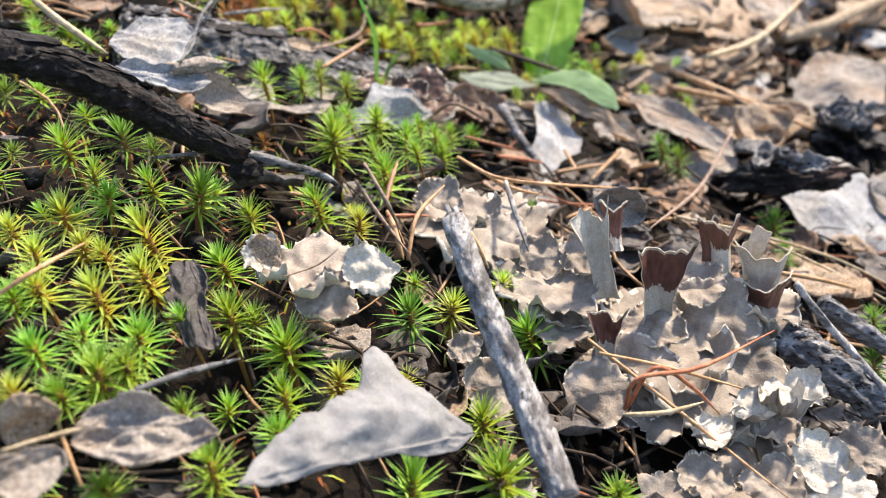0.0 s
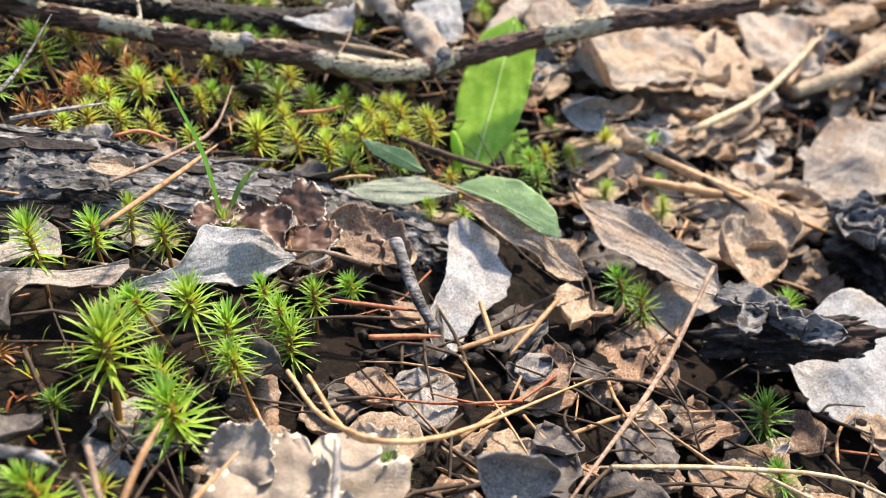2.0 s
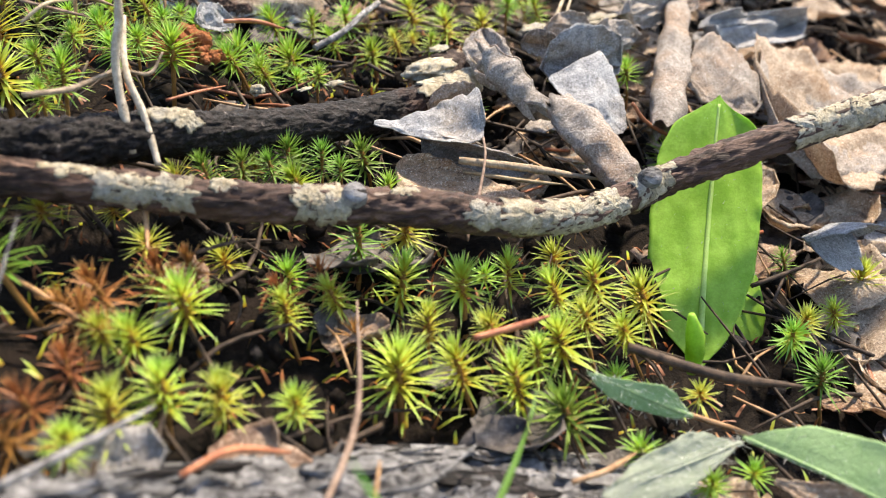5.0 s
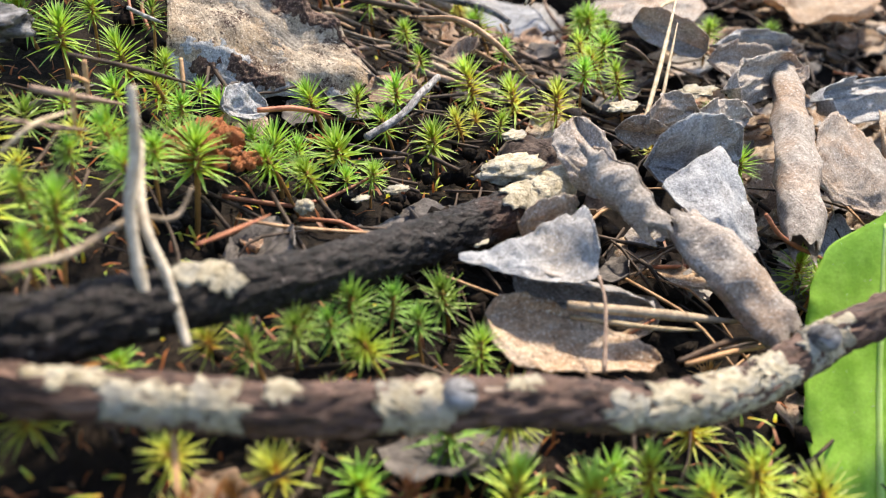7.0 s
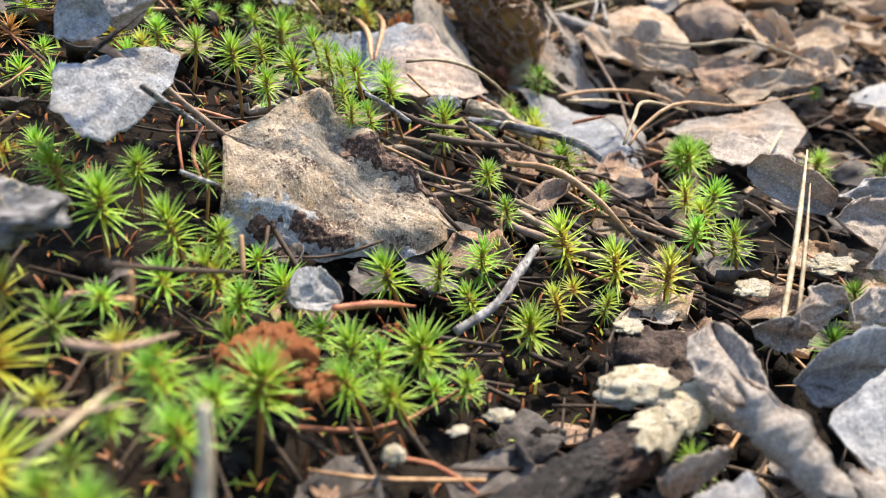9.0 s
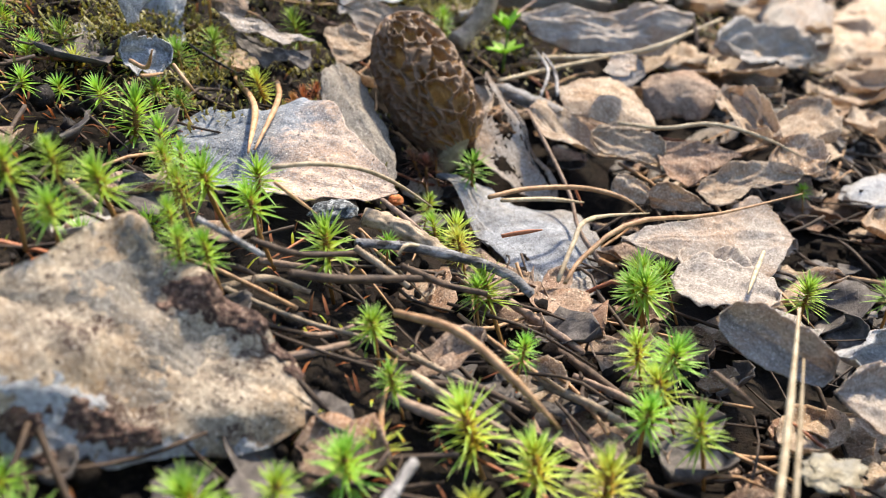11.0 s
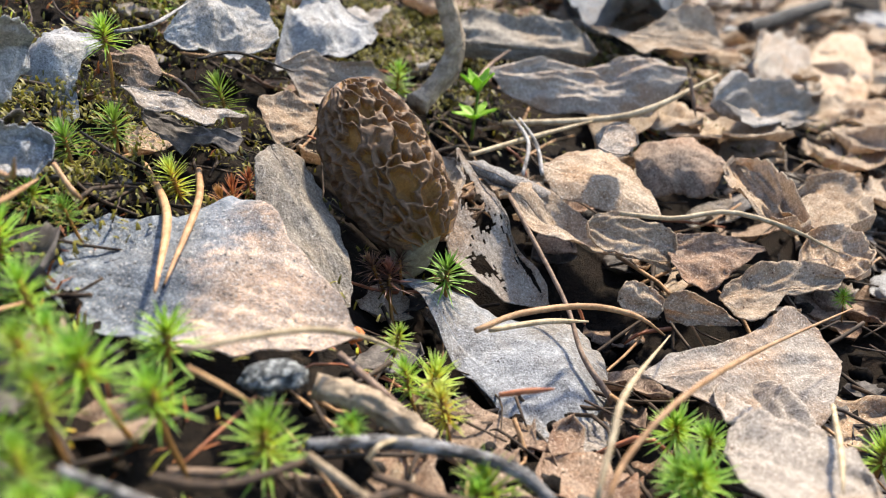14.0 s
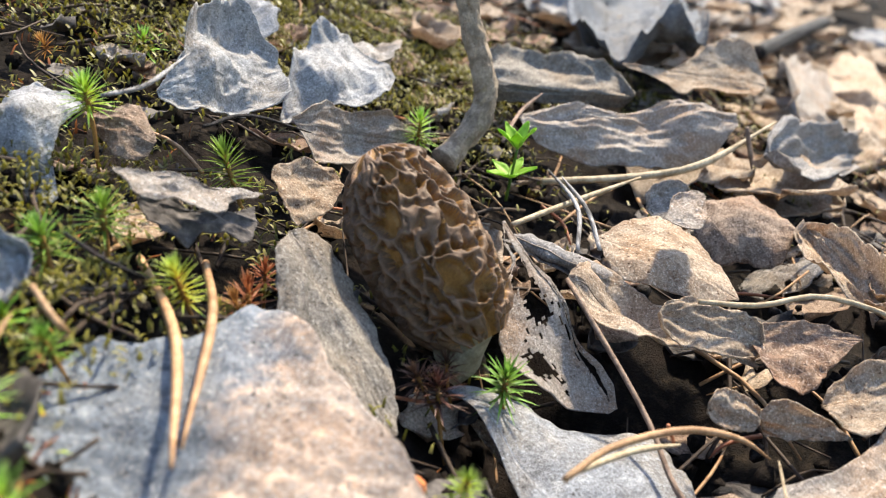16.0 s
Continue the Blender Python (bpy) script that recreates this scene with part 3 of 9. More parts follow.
def blade(base, tip, left, right, kind="aspen", seed=1.0, crumple=0.06, curl=0.1, arch=0.0, ragged=0.075, thick=0.00025, nu=42, nv=31, holes=0.0, wave=0.0, ribs=1.0, cut=None, bends=()):
    """A leaf blade with thickness: a midrib from base to tip, sides that reach left and right, crumpled and curled at the edge."""
    base, tip = np.array(base, float), np.array(tip, float)
    left, right = (np.array(tip if p is None else p, float) for p in (left, right))
    d = tip - base
    size = np.linalg.norm(d)

    def side_of(p):
        uc = float(np.clip((p - base) @ d / size ** 2, 0.22, 0.75))
        return (p - base - d * uc) / profile(kind, np.array([uc]))[0]

    if cut:
        nrm = np.array(cut[0], float)
        nrm /= np.linalg.norm(nrm)
        across = np.cross(nrm, d / size)
        lv, rv = across, -across
    else:
        lv, rv = side_of(left), side_of(right)
        nrm = np.cross(d, lv - rv)
        nrm /= np.linalg.norm(nrm) + 1e-12
    if nrm[2] < 0:
        nrm = -nrm
    widest = max(0.001 * max(max(c) for c in cut[1:]), 1e-6) if cut else 1.0
    us, vs = np.linspace(0, 1, nu), np.linspace(-1, 1, nv)
    grid = np.zeros((nu, nv, 3))
    for i, u in enumerate(us):
        w = 1.0 if cut else profile(kind, np.array([u]))[0]
        wide = [edge_at(side, u) for side in cut[1:]] if cut else (1.0, 1.0)
        mid = base + d * u + nrm * arch * size * math.sin(math.pi * u)
        for j, v in enumerate(vs):
            e = 1 + ragged * (1.5 * noise.noise(Vector((u * 5, math.copysign(3, v), seed))) + noise.noise(Vector((u * 14, math.copysign(3, v), seed))) + 0.35 * noise.noise(Vector((u * 37, math.copysign(5, v), seed))))
            p = mid + abs(v) * w * e * (lv * wide[0] if v > 0 else rv * wide[1])
            real = wide[0 if v > 0 else 1] / widest
            q = Vector((u * 2.2 + seed, v * real * 1.5, seed * 1.7))
            h = crumple * (noise.noise(q) + 0.42 * (0.5 - 2 * abs(noise.noise(q * 1.7))) + 0.15 * (0.4 - 2 * abs(noise.noise(q * 3.9))) + 0.10 * (0.3 - 2 * abs(noise.noise(q * 9))) + 0.03 * noise.noise(q * 17))
            h += real * (0.03 + 0.25 * crumple) * abs(v) ** 7 * (noise.noise(Vector((u * 7, math.copysign(4, v), seed + 5))) + 0.5 * noise.noise(Vector((u * 19, math.copysign(4, v), seed + 5))))
            h += real * curl * abs(v) ** 3 * (0.6 + 0.8 * noise.noise(Vector((u * 3, math.copysign(2, v), seed + 9))))
            h += wave * abs(v) ** 2 * math.sin(u * 22 + seed + v * 2)
            h += 0.0014 * ribs * max(0.0, 1 - abs(((u - 0.38 * abs(v)) * 7) % 1 - 0.5) * 7) - 0.007 * ribs * math.exp(-(v / 0.06) ** 2)
            if bends:
                out = v * wide[0 if v > 0 else 1] * 1000
                h += sum(0.001 / size * bh * math.exp(-((u - bu) * size * 1000 / br) ** 2 - ((out - bv) / br) ** 2) for bu, bv, bh, br in bends)
            grid[i, j] = p + nrm * h * size
    du, dv = np.gradient(grid, axis=0), np.gradient(grid, axis=1)
    n = np.cross(du, dv)
    n /= np.linalg.norm(n, axis=2)[..., None] + 1e-12
    top, bot = grid.reshape(-1, 3), (grid - n * thick).reshape(-1, 3)
    uv = np.array([(u, v) for u in us for v in vs])
    k = nu * nv
    f = []
    for i in range(nu - 1):
        for j in range(nv - 1):
            if holes:
                q = Vector((us[i] * 9 + seed, vs[j] * 7, seed))
                if 1.5 * noise.noise(q * 0.4) + abs(noise.noise(q * 2.1)) > holes and 2 < i < nu - 3:
                    continue
            a, b, c, e = i * nv + j, (i + 1) * nv + j, (i + 1) * nv + j + 1, i * nv + j + 1
            f += [(a, b, c, e), (a + k, e + k, c + k, b + k)]
            if j == 0:
                f.append((a, a + k, b + k, b))
            if j == nv - 2:
                f.append((e, c, c + k, e + k))
    return np.vstack([top, bot]), f, np.vstack([uv, uv]), grid[:, nv // 2], nrm


LEAF_WORDS = {"grey": "crumpled grey dead aspen leaf", "blue": "blue-grey speckled dead aspen leaf", "slate": "slate-blue dead aspen leaf", "tan": "dry tan dead aspen leaf", "pale": "pale weathered dead aspen leaf with veins",
              "brown": "dry brown dead leaf curled at the edge", "dark": "dark damp dead leaf", "white": "white felted dry dead leaf", "taupe": "taupe weathered dead aspen leaf", "felt": "grey-white felted dry leaf", "mixed": "blue-grey and tan dead aspen leaf", "scab": "large tan dead aspen leaf with dark scabs"}


KEEP = []


def leaf(style, base, tip, left=None, right=None, seed=1.0, stalk=None, label="", **shape):
    ob = thing("dead_leaf", base, (label or LEAF_WORDS[style]) + " lying on the litter", "leaf", "dead leaves on the ground")
    v, f, uv, rib, nrm = blade(base, tip, left, right, seed=seed, **shape)
    part("blade", v, f, LEAF[style], ob, uv=uv)
    size = np.linalg.norm(np.array(tip) - np.array(base))
    mid = (np.array(tip) + np.array(base)) / 2
    KEEP.append((mid[0], mid[1], size * 0.42 if size > 0.022 else 0.0))
    rv, rf = tube(rib[:-3] - nrm * size * 0.0055, [size * 0.008, size * 0.003], 6)
    part("midrib", rv, rf, LEAF[style], ob, "raised midrib")
    if stalk:
        sv, sf = tube(spline([rib[0]] + [np.array(p) for p in stalk], 14), [size * 0.013, size * 0.012, size * 0.018], 7, 0.1, 500)
        part("stalk", sv, sf, STALK, ob, "thin leaf stalk")
    return ob


def scab(ob, form, nu, nv, cut, ends, spots, material, high, label):
    """A crumbly layer on part of a blade: spots are (along, out in mm, half length, half width)."""
    top = form[0][:nu * nv]
    uv, nrm = form[2][:nu * nv], form[4]
    long = np.linalg.norm(np.array(ends[1]) - np.array(ends[0])) * 1000
    mask = np.full(nu * nv, -1.0)
    for i, (u, v) in enumerate(uv):
        y = v * edge_at(cut[1 if v > 0 else 2], u) * 1000
        near = max(1 - math.hypot((u - su) * long / a, (y - sy) / b) for su, sy, a, b in spots)
        q = Vector((u * 9, y * 0.16, high * 3000))
        mask[i] = near * 1.2 + 0.8 * noise.noise(q) + 0.8 * noise.noise(q * 3.1) + 0.45 * noise.noise(q * 8)
    rise = np.clip(mask * 4, -0.3, 1)
    crumbs = np.array([0.6 + 0.8 * noise.noise(Vector(p) * 900) for p in top])
    f = [(i * nv + j, (i + 1) * nv + j, (i + 1) * nv + j + 1, i * nv + j + 1) for i in range(nu - 1) for j in range(nv - 1) if max(mask[i * nv + j], mask[(i + 1) * nv + j + 1]) > 0]
    used = sorted({k for q in f for k in q})
    at = {k: i for i, k in enumerate(used)}
    v = top + nrm * (high * rise * crumbs)[:, None]
    part("scab", v[used], [tuple(at[k] for k in q) for q in f], material, ob, label, uv=uv[used])


def rolled(style, a, b, r, seed=1.0, turns=1.15, label=""):
    """A leaf dried into a roll along a line."""
    ob = thing("rolled_leaf", a, label or "dry rolled-up grey-brown dead leaf on the litter", "leaf", "dead leaves on the ground")
    nu, nv = 60, 48
    path = spline([a, (np.array(a) + np.array(b)) / 2 + np.array((0, 0, 0.12 * r)), b], nu)
    _, s, u = frames(path)
    ahead = (np.array(b) - np.array(a)) / np.linalg.norm(np.array(b) - np.array(a))
    g = np.zeros((nu, nv, 3))
    for i in range(nu):
        x = i / nu * 6.6
        w = 0.66 + 0.34 * math.sin(math.pi * (i + 3) / (nu + 6)) + 0.26 * noise.noise(Vector((x * 0.8, seed, 0)))
        end = max(0.0, 1 - min(i, nu - 1 - i) / 9.0) * (1 if i > nu / 2 else -1)
        for j in range(nv):
            q = j / (nv - 1)
            an = 2 * math.pi * turns * q + seed + 0.35 * noise.noise(Vector((x * 0.5, q, seed + 8)))
            crease = 0.20 * (0.45 - 2 * abs(noise.noise(Vector((x * 0.45, q * 5, seed))))) + 0.07 * (0.4 - 2 * abs(noise.noise(Vector((x * 1.6, q * 9, seed))))) + 0.03 * noise.noise(Vector((x * 5, q * 20, seed)))
            rad = r * w * (0.66 + 0.42 * q) * (1 + 0.24 * noise.noise(Vector((x, q * 4, seed))) + crease)
            g[i, j] = path[i] + rad * (math.cos(an) * s[i] + 0.84 * math.sin(an) * u[i])
            g[i, j] += ahead * end * r * (1.1 * noise.noise(Vector((j * 0.16, seed, 4 + (i > nu / 2)))) + 0.4 * noise.noise(Vector((j * 0.5, seed, 7))))
    n = np.cross(np.gradient(g, axis=0), np.gradient(g, axis=1))
    n /= np.linalg.norm(n, axis=2)[..., None] + 1e-12
    k = nu * nv
    f = []
    for i in range(nu - 1):
        for j in range(nv - 1):
            p = (i * nv + j, (i + 1) * nv + j, (i + 1) * nv + j + 1, i * nv + j + 1)
            f += [p, tuple(x + k for x in p[::-1])]
    for i in range(nu - 1):
        f += [(i * nv, i * nv + k, (i + 1) * nv + k, (i + 1) * nv), (i * nv + nv - 1, (i + 1) * nv + nv - 1, (i + 1) * nv + nv - 1 + k, i * nv + nv - 1 + k)]
    uv = np.array([(i / nu, j / nv * 2 - 1) for i in range(nu) for j in range(nv)])
    part("blade", np.vstack([g.reshape(-1, 3), (g - n * 0.0003).reshape(-1, 3)]), f, LEAF[style], ob, uv=np.vstack([uv, uv]))
    for name, line, k in (("midrib", g[2:-2, nv // 3] + n[2:-2, nv // 3] * 0.0001, 0.045), ("edge_fold", g[1:-1, -1], 0.05)):
        rv, rf = tube(line, [r * k, r * k, r * k * 0.5], 6, 0.2, 500)
        part(name, rv, rf, RIB if name == "midrib" else LEAF[style], ob)
    return ob


def stick(name, points, radii, material, label, category="twig", n=12, rough=0.18, freq=260.0, steps_=40, ridges=0.25, group="", flat=1.0, cracks=0.0):
    v, f = tube(spline(points, steps_), radii, n, rough, freq, points[0][0] * 50, ridges, flat, cracks)
    at = np.array(points[0])
    ob = new(name, mesh(name, v - at, f, material))
    ob.location = at
    return tagged(ob, label, category, group)


def needle(points, r=0.0005, material=None, label="dry tan pine needle lying on the litter"):
    return stick("pine_needle", points, [r * 0.7, r * 0.8, r * 0.8, r * 0.25], material or NEEDLE, label, "pine needle", 6, 0.05, 500, 14, 0.0, "fallen pine needles")


def shoot_mesh(count, seed, spread=1.0, tall=0.0):
    """A star of pointed blades seen as one moss crown, of radius 1."""
    rnd = random.Random(seed)
    lots = []
    for i in range(count):
        q = i / (count - 1)
        an = i * 2.39996 + rnd.uniform(-0.25, 0.25)
        el = math.radians(-20 + 104 * q ** 1.05 + rnd.uniform(-10, 10)) / spread
        ln = (1.0 - 0.45 * q ** 2.2) * rnd.uniform(0.85, 1.1)
        w = 0.039 * rnd.uniform(0.8, 1.2)
        out, side = np.array([math.cos(an), math.sin(an), 0]), np.array([-math.sin(an), math.cos(an), 0])
        up = np.array([0, 0, 1.0])
        v, uv = [], []
        z0 = -tall * (1 - q) ** 1.6
        for j, s in enumerate((0, 0.18, 0.45, 0.75, 1.0)):
            e = el + 0.12 * (0.5 - s) * (1 if q < 0.75 else 0.3)
            c = out * (0.03 + ln * s * math.cos(e)) + up * (ln * s * math.sin(e) + z0 + 0.12 * q)
            ww = w * (1.0, 1.15, 0.95, 0.5, 0.04)[j]
            lift = -out * math.sin(e) + up * math.cos(e)
            v += [c + side * ww + lift * ww * 0.55, c, c - side * ww + lift * ww * 0.55]
            uv += [(s, 0)] * 3
        f = [(j * 3 + k, j * 3 + k + 1, j * 3 + k + 4, j * 3 + k + 3) for j in range(4) for k in (0, 1)]
        lots.append((np.array(v), f, np.array(uv)))
    return join(lots)


SHOOTS, MOSS_AT = {}, []
MOSS_WORDS = {"green": "green star-shaped haircap moss shoot", "yellow": "yellow-green star-shaped haircap moss shoot", "dark": "dark green haircap moss shoot", "brown": "withered orange-brown moss shoot", "dry": "dried dark brown moss shoot"}


def moss(kind, x, y, z, r, lean=0.0, turn=None):
    """One moss shoot: a stem with a star of blades."""
    r *= 1.22
    MOSS_AT.append((x, y, r))
    which = random.randrange(4)
    key = (kind, which)
    if key not in SHOOTS:
        v, f, uv = shoot_mesh({"green": 72, "yellow": 74, "dark": 62, "brown": 52, "dry": 60}[kind], which * 7 + len(kind), 1.0 if kind != "brown" else 0.75, 0.6 + 0.4 * (which % 2))
        crown = mesh("crown", v, f, {"green": MOSS, "yellow": MOSS_YELLOW, "dark": MOSS_DARK, "brown": MOSS_BROWN, "dry": MOSS_DRY}[kind], uv)
        sv, sf = tube(spline([(0.1, 0, -2.6), (0, 0.06, -1.2), (0, 0, 0)], 8), [0.06, 0.08], 6)
        SHOOTS[key] = (mesh("moss_shoot", sv, sf, MOSS_STEM), crown)
    stem, crown = SHOOTS[key]
    ob = new("moss_shoot", stem)
    c = new("crown", crown)
    c.parent = ob
    tilt = 16 if not lean else lean
    ob.matrix_world = pose(x, y, z, random.uniform(-tilt, tilt * 0.6), random.uniform(-tilt, tilt), random.uniform(0, 360) if turn is None else turn) @ Matrix.Scale(r, 4)
    return tagged(ob, MOSS_WORDS[kind] + " rooted in the litter", "moss", "moss shoots")


def lobe(ob, at, size, face, curl=0.5, kind="grey", seed=1.0, lobes=5, flip=False):
    """A ruffled lichen lobe: a lobed disc that turns up at its margin. face: where its upper side looks."""
    face = Vector(face).normalized()
    m = face.to_track_quat("Z", "Y").to_matrix()
    nr, na = 16, 120
    g = np.zeros((nr, na, 3))
    for i in range(nr):
        q = i / (nr - 1)
        for j in range(na):
            a = 2 * math.pi * j / na
            c, s = math.cos(a), math.sin(a)
            scallop = abs(math.sin(lobes * a * 0.5 + seed * 3 + 1.5 * noise.noise(Vector((c * 1.5, s * 1.5, seed + 1))))) ** 0.5 - 0.65
            edge = 1 + 0.26 * noise.noise(Vector((c * 1.1 + seed, s * 1.1, seed))) + q * (0.22 * scallop + 0.14 * noise.noise(Vector((c * 3.2, s * 3.2, seed + 4))) + 0.05 * noise.noise(Vector((c * 9, s * 9, seed + 6))))
            h = 0.20 * noise.noise(Vector((c * q * 2, s * q * 2, seed))) + 0.04 * noise.noise(Vector((c * q * 5, s * q * 5, seed))) + curl * 0.8 * q ** 7 * max(0.0, 0.25 + 1.5 * noise.noise(Vector((c * 1.6, s * 1.6, seed + 2)))) + 0.16 * q ** 9 * noise.noise(Vector((c * 5.5, s * 5.5, seed + 3))) + 0.13 * q ** 14 * noise.noise(Vector((c * 13, s * 13, seed + 5)))
            rad = q * edge * (1 - 0.3 * max(0.0, curl) * q ** 4)
            g[i, j] = np.array(at) + np.array(m @ Vector((c * rad, s * rad, h))) * size
    top = g.reshape(-1, 3)
    bot = top - np.array(face) * size * 0.03
    k = nr * na
    f, idx = [], []
    for i in range(nr - 1):
        for j in range(na):
            b = (j + 1) % na
            p = (i * na + j, (i + 1) * na + j, (i + 1) * na + b, i * na + b)
            f += [p, tuple(x + k for x in p[::-1])]
            idx += [1, 0] if flip else [0 if i < nr - 2 or noise.noise(Vector((j * 0.5, seed, 1))) < 0.0 else 1, 1]
    for j in range(na):
        b = (j + 1) % na
        f.append(((nr - 1) * na + j, (nr - 1) * na + j + k, (nr - 1) * na + b + k, (nr - 1) * na + b))
        idx.append(1)
    return part("lobe", np.vstack([top, bot]), f, [THALLUS if kind == "grey" else THALLUS_BROWN, THALLUS_WHITE], ob, index=idx)


def saddle(ob, foot, top, w, brown=0.5, lean=0.2, seed=1.0):
    """An upright lichen lobe: a cream column that flares into a brown saddle with a torn, rolled rim."""
    foot, top = np.array(foot), np.array(top)
    d = top - foot
    size = np.linalg.norm(d)
    side = np.cross(d, (0.12 * math.sin(seed), -1.0, 0.0))
    side /= np.linalg.norm(side)
    out = np.cross(side, d / size)
    if out[1] > 0:
        out = -out
    nu, nv = 30, 27
    g, col = np.zeros((nu, nv, 3)), []
    for i in range(nu):
        s = i / (nu - 1)
        half = w * (0.90 - 0.22 * math.sin(math.pi * min(1, s * 1.4)) + 0.62 * s ** 4)
        for j in range(nv):
            v = j / (nv - 1) * 2 - 1
            rag = 1 + 0.22 * noise.noise(Vector((v * 1.2, seed, 1))) * s + 0.07 * noise.noise(Vector((v * 4.5, seed, 2))) * s * s + 0.10 * v * v * s * s
            h = size * s * rag
            curl = w * (1.05 * v * v * (0.4 + s) * (1 if math.sin(seed * 2.1) > 0 else -0.8) + lean * 4.0 * max(0, s - 0.55) ** 1.5 + 0.3 * noise.noise(Vector((v * 1.8, s * 2.5, seed))) + 0.16 * s * noise.noise(Vector((v * 7, s * 7, seed))))
            g[i, j] = foot + d / size * h + side * v * half * (1 + 0.22 * noise.noise(Vector((s * 4, math.copysign(2, v), seed)))) + out * curl
    n = np.cross(np.gradient(g, axis=0), np.gradient(g, axis=1))
    n /= np.linalg.norm(n, axis=2)[..., None] + 1e-12
    k = nu * nv
    f, idx = [], []
    for i in range(nu - 1):
        for j in range(nv - 1):
            p = (i * nv + j, (i + 1) * nv + j, (i + 1) * nv + j + 1, i * nv + j + 1)
            f += [p, tuple(x + k for x in p[::-1])]
            line = brown + 0.10 * noise.noise(Vector((j * 0.17, seed, 3))) + 0.05 * noise.noise(Vector((j * 0.9, seed, 4)))
            up = i / (nu - 1) > line and i < nu - 2
            idx += [0 if up else 1, 0 if up else 1]
    rim = [i * nv for i in range(nu)] + [(nu - 1) * nv + j for j in range(1, nv)] + [i * nv + nv - 1 for i in range(nu - 2, -1, -1)] + [j for j in range(nv - 2, 0, -1)]
    f += [(a, rim[(q + 1) % len(rim)], rim[(q + 1) % len(rim)] + k, a + k) for q, a in enumerate(rim)]
    idx += [1] * len(rim)
    return part("lobe", np.vstack([g.reshape(-1, 3), (g + n * 0.00025).reshape(-1, 3)]), f, [SADDLE_BROWN, THALLUS_WHITE], ob, index=idx)


def flakes(ob, path, radii, count, seed, materials, size=(0.006, 0.016), arc=(20, 160)):
    """Curled plates of bark on the upper side of a log, each a piece of its own."""
    rnd = random.Random(seed)
    path = np.asarray(path)
    t, s, u = frames(path)
    r = np.interp(np.linspace(0, 1, len(path)), np.linspace(0, 1, len(radii)), radii)
    for k in range(count):
        i0 = rnd.uniform(0.02, 0.95) * (len(path) - 1)
        a0 = math.radians(rnd.uniform(*arc))
        ln, wd = rnd.uniform(*size), rnd.uniform(0.0016, 0.0048)
        step = np.linalg.norm(path[1] - path[0])
        nu, nv = 12, 5
        v = []
        lift = rnd.uniform(0.0001, 0.0006)
        for i in range(nu):
            for j in range(nv):
                q, w = i / (nu - 1), j / (nv - 1) - 0.5
                x = min(max(i0 + (q - 0.5) * ln / step, 0), len(path) - 1.001)
                b, fr = int(x), x - int(x)
                edge = (0.12 + 0.88 * math.sin(math.pi * q) ** 0.6) * (1 + 0.6 * noise.noise(Vector((q * 3.5, math.copysign(1, w), k))) + 0.4 * noise.noise(Vector((q * 9, math.copysign(1, w), k))))
                rr = r[b]
                a = a0 + w * edge * wd / rr
                rad = rr * 1.02 + lift * (0.4 + q) + 0.0009 * noise.noise(Vector((q * 3, w * 3, k * 1.3)))
                v.append(path[b] * (1 - fr) + path[b + 1] * fr + rad * (math.cos(a) * s[b] + math.sin(a) * u[b]))
        v = np.array(v)
        mid = path[int(i0)]
        low = v + (mid - v) / (np.linalg.norm(mid - v, axis=1)[:, None]) * 0.0009
        kk = nu * nv
        f = []
        for i in range(nu - 1):
            for j in range(nv - 1):
                p = (i * nv + j, (i + 1) * nv + j, (i + 1) * nv + j + 1, i * nv + j + 1)
                f += [p, tuple(x + kk for x in p[::-1])]
        rim = [i * nv for i in range(nu)] + [(nu - 1) * nv + j for j in range(1, nv)] + [i * nv + nv - 1 for i in range(nu - 2, -1, -1)] + [j for j in range(nv - 2, 0, -1)]
        f += [(a, rim[(q + 1) % len(rim)], rim[(q + 1) % len(rim)] + kk, a + kk) for q, a in enumerate(rim)]
        part("bark_plate", np.vstack([v, low]), f, rnd.choice(materials), ob)


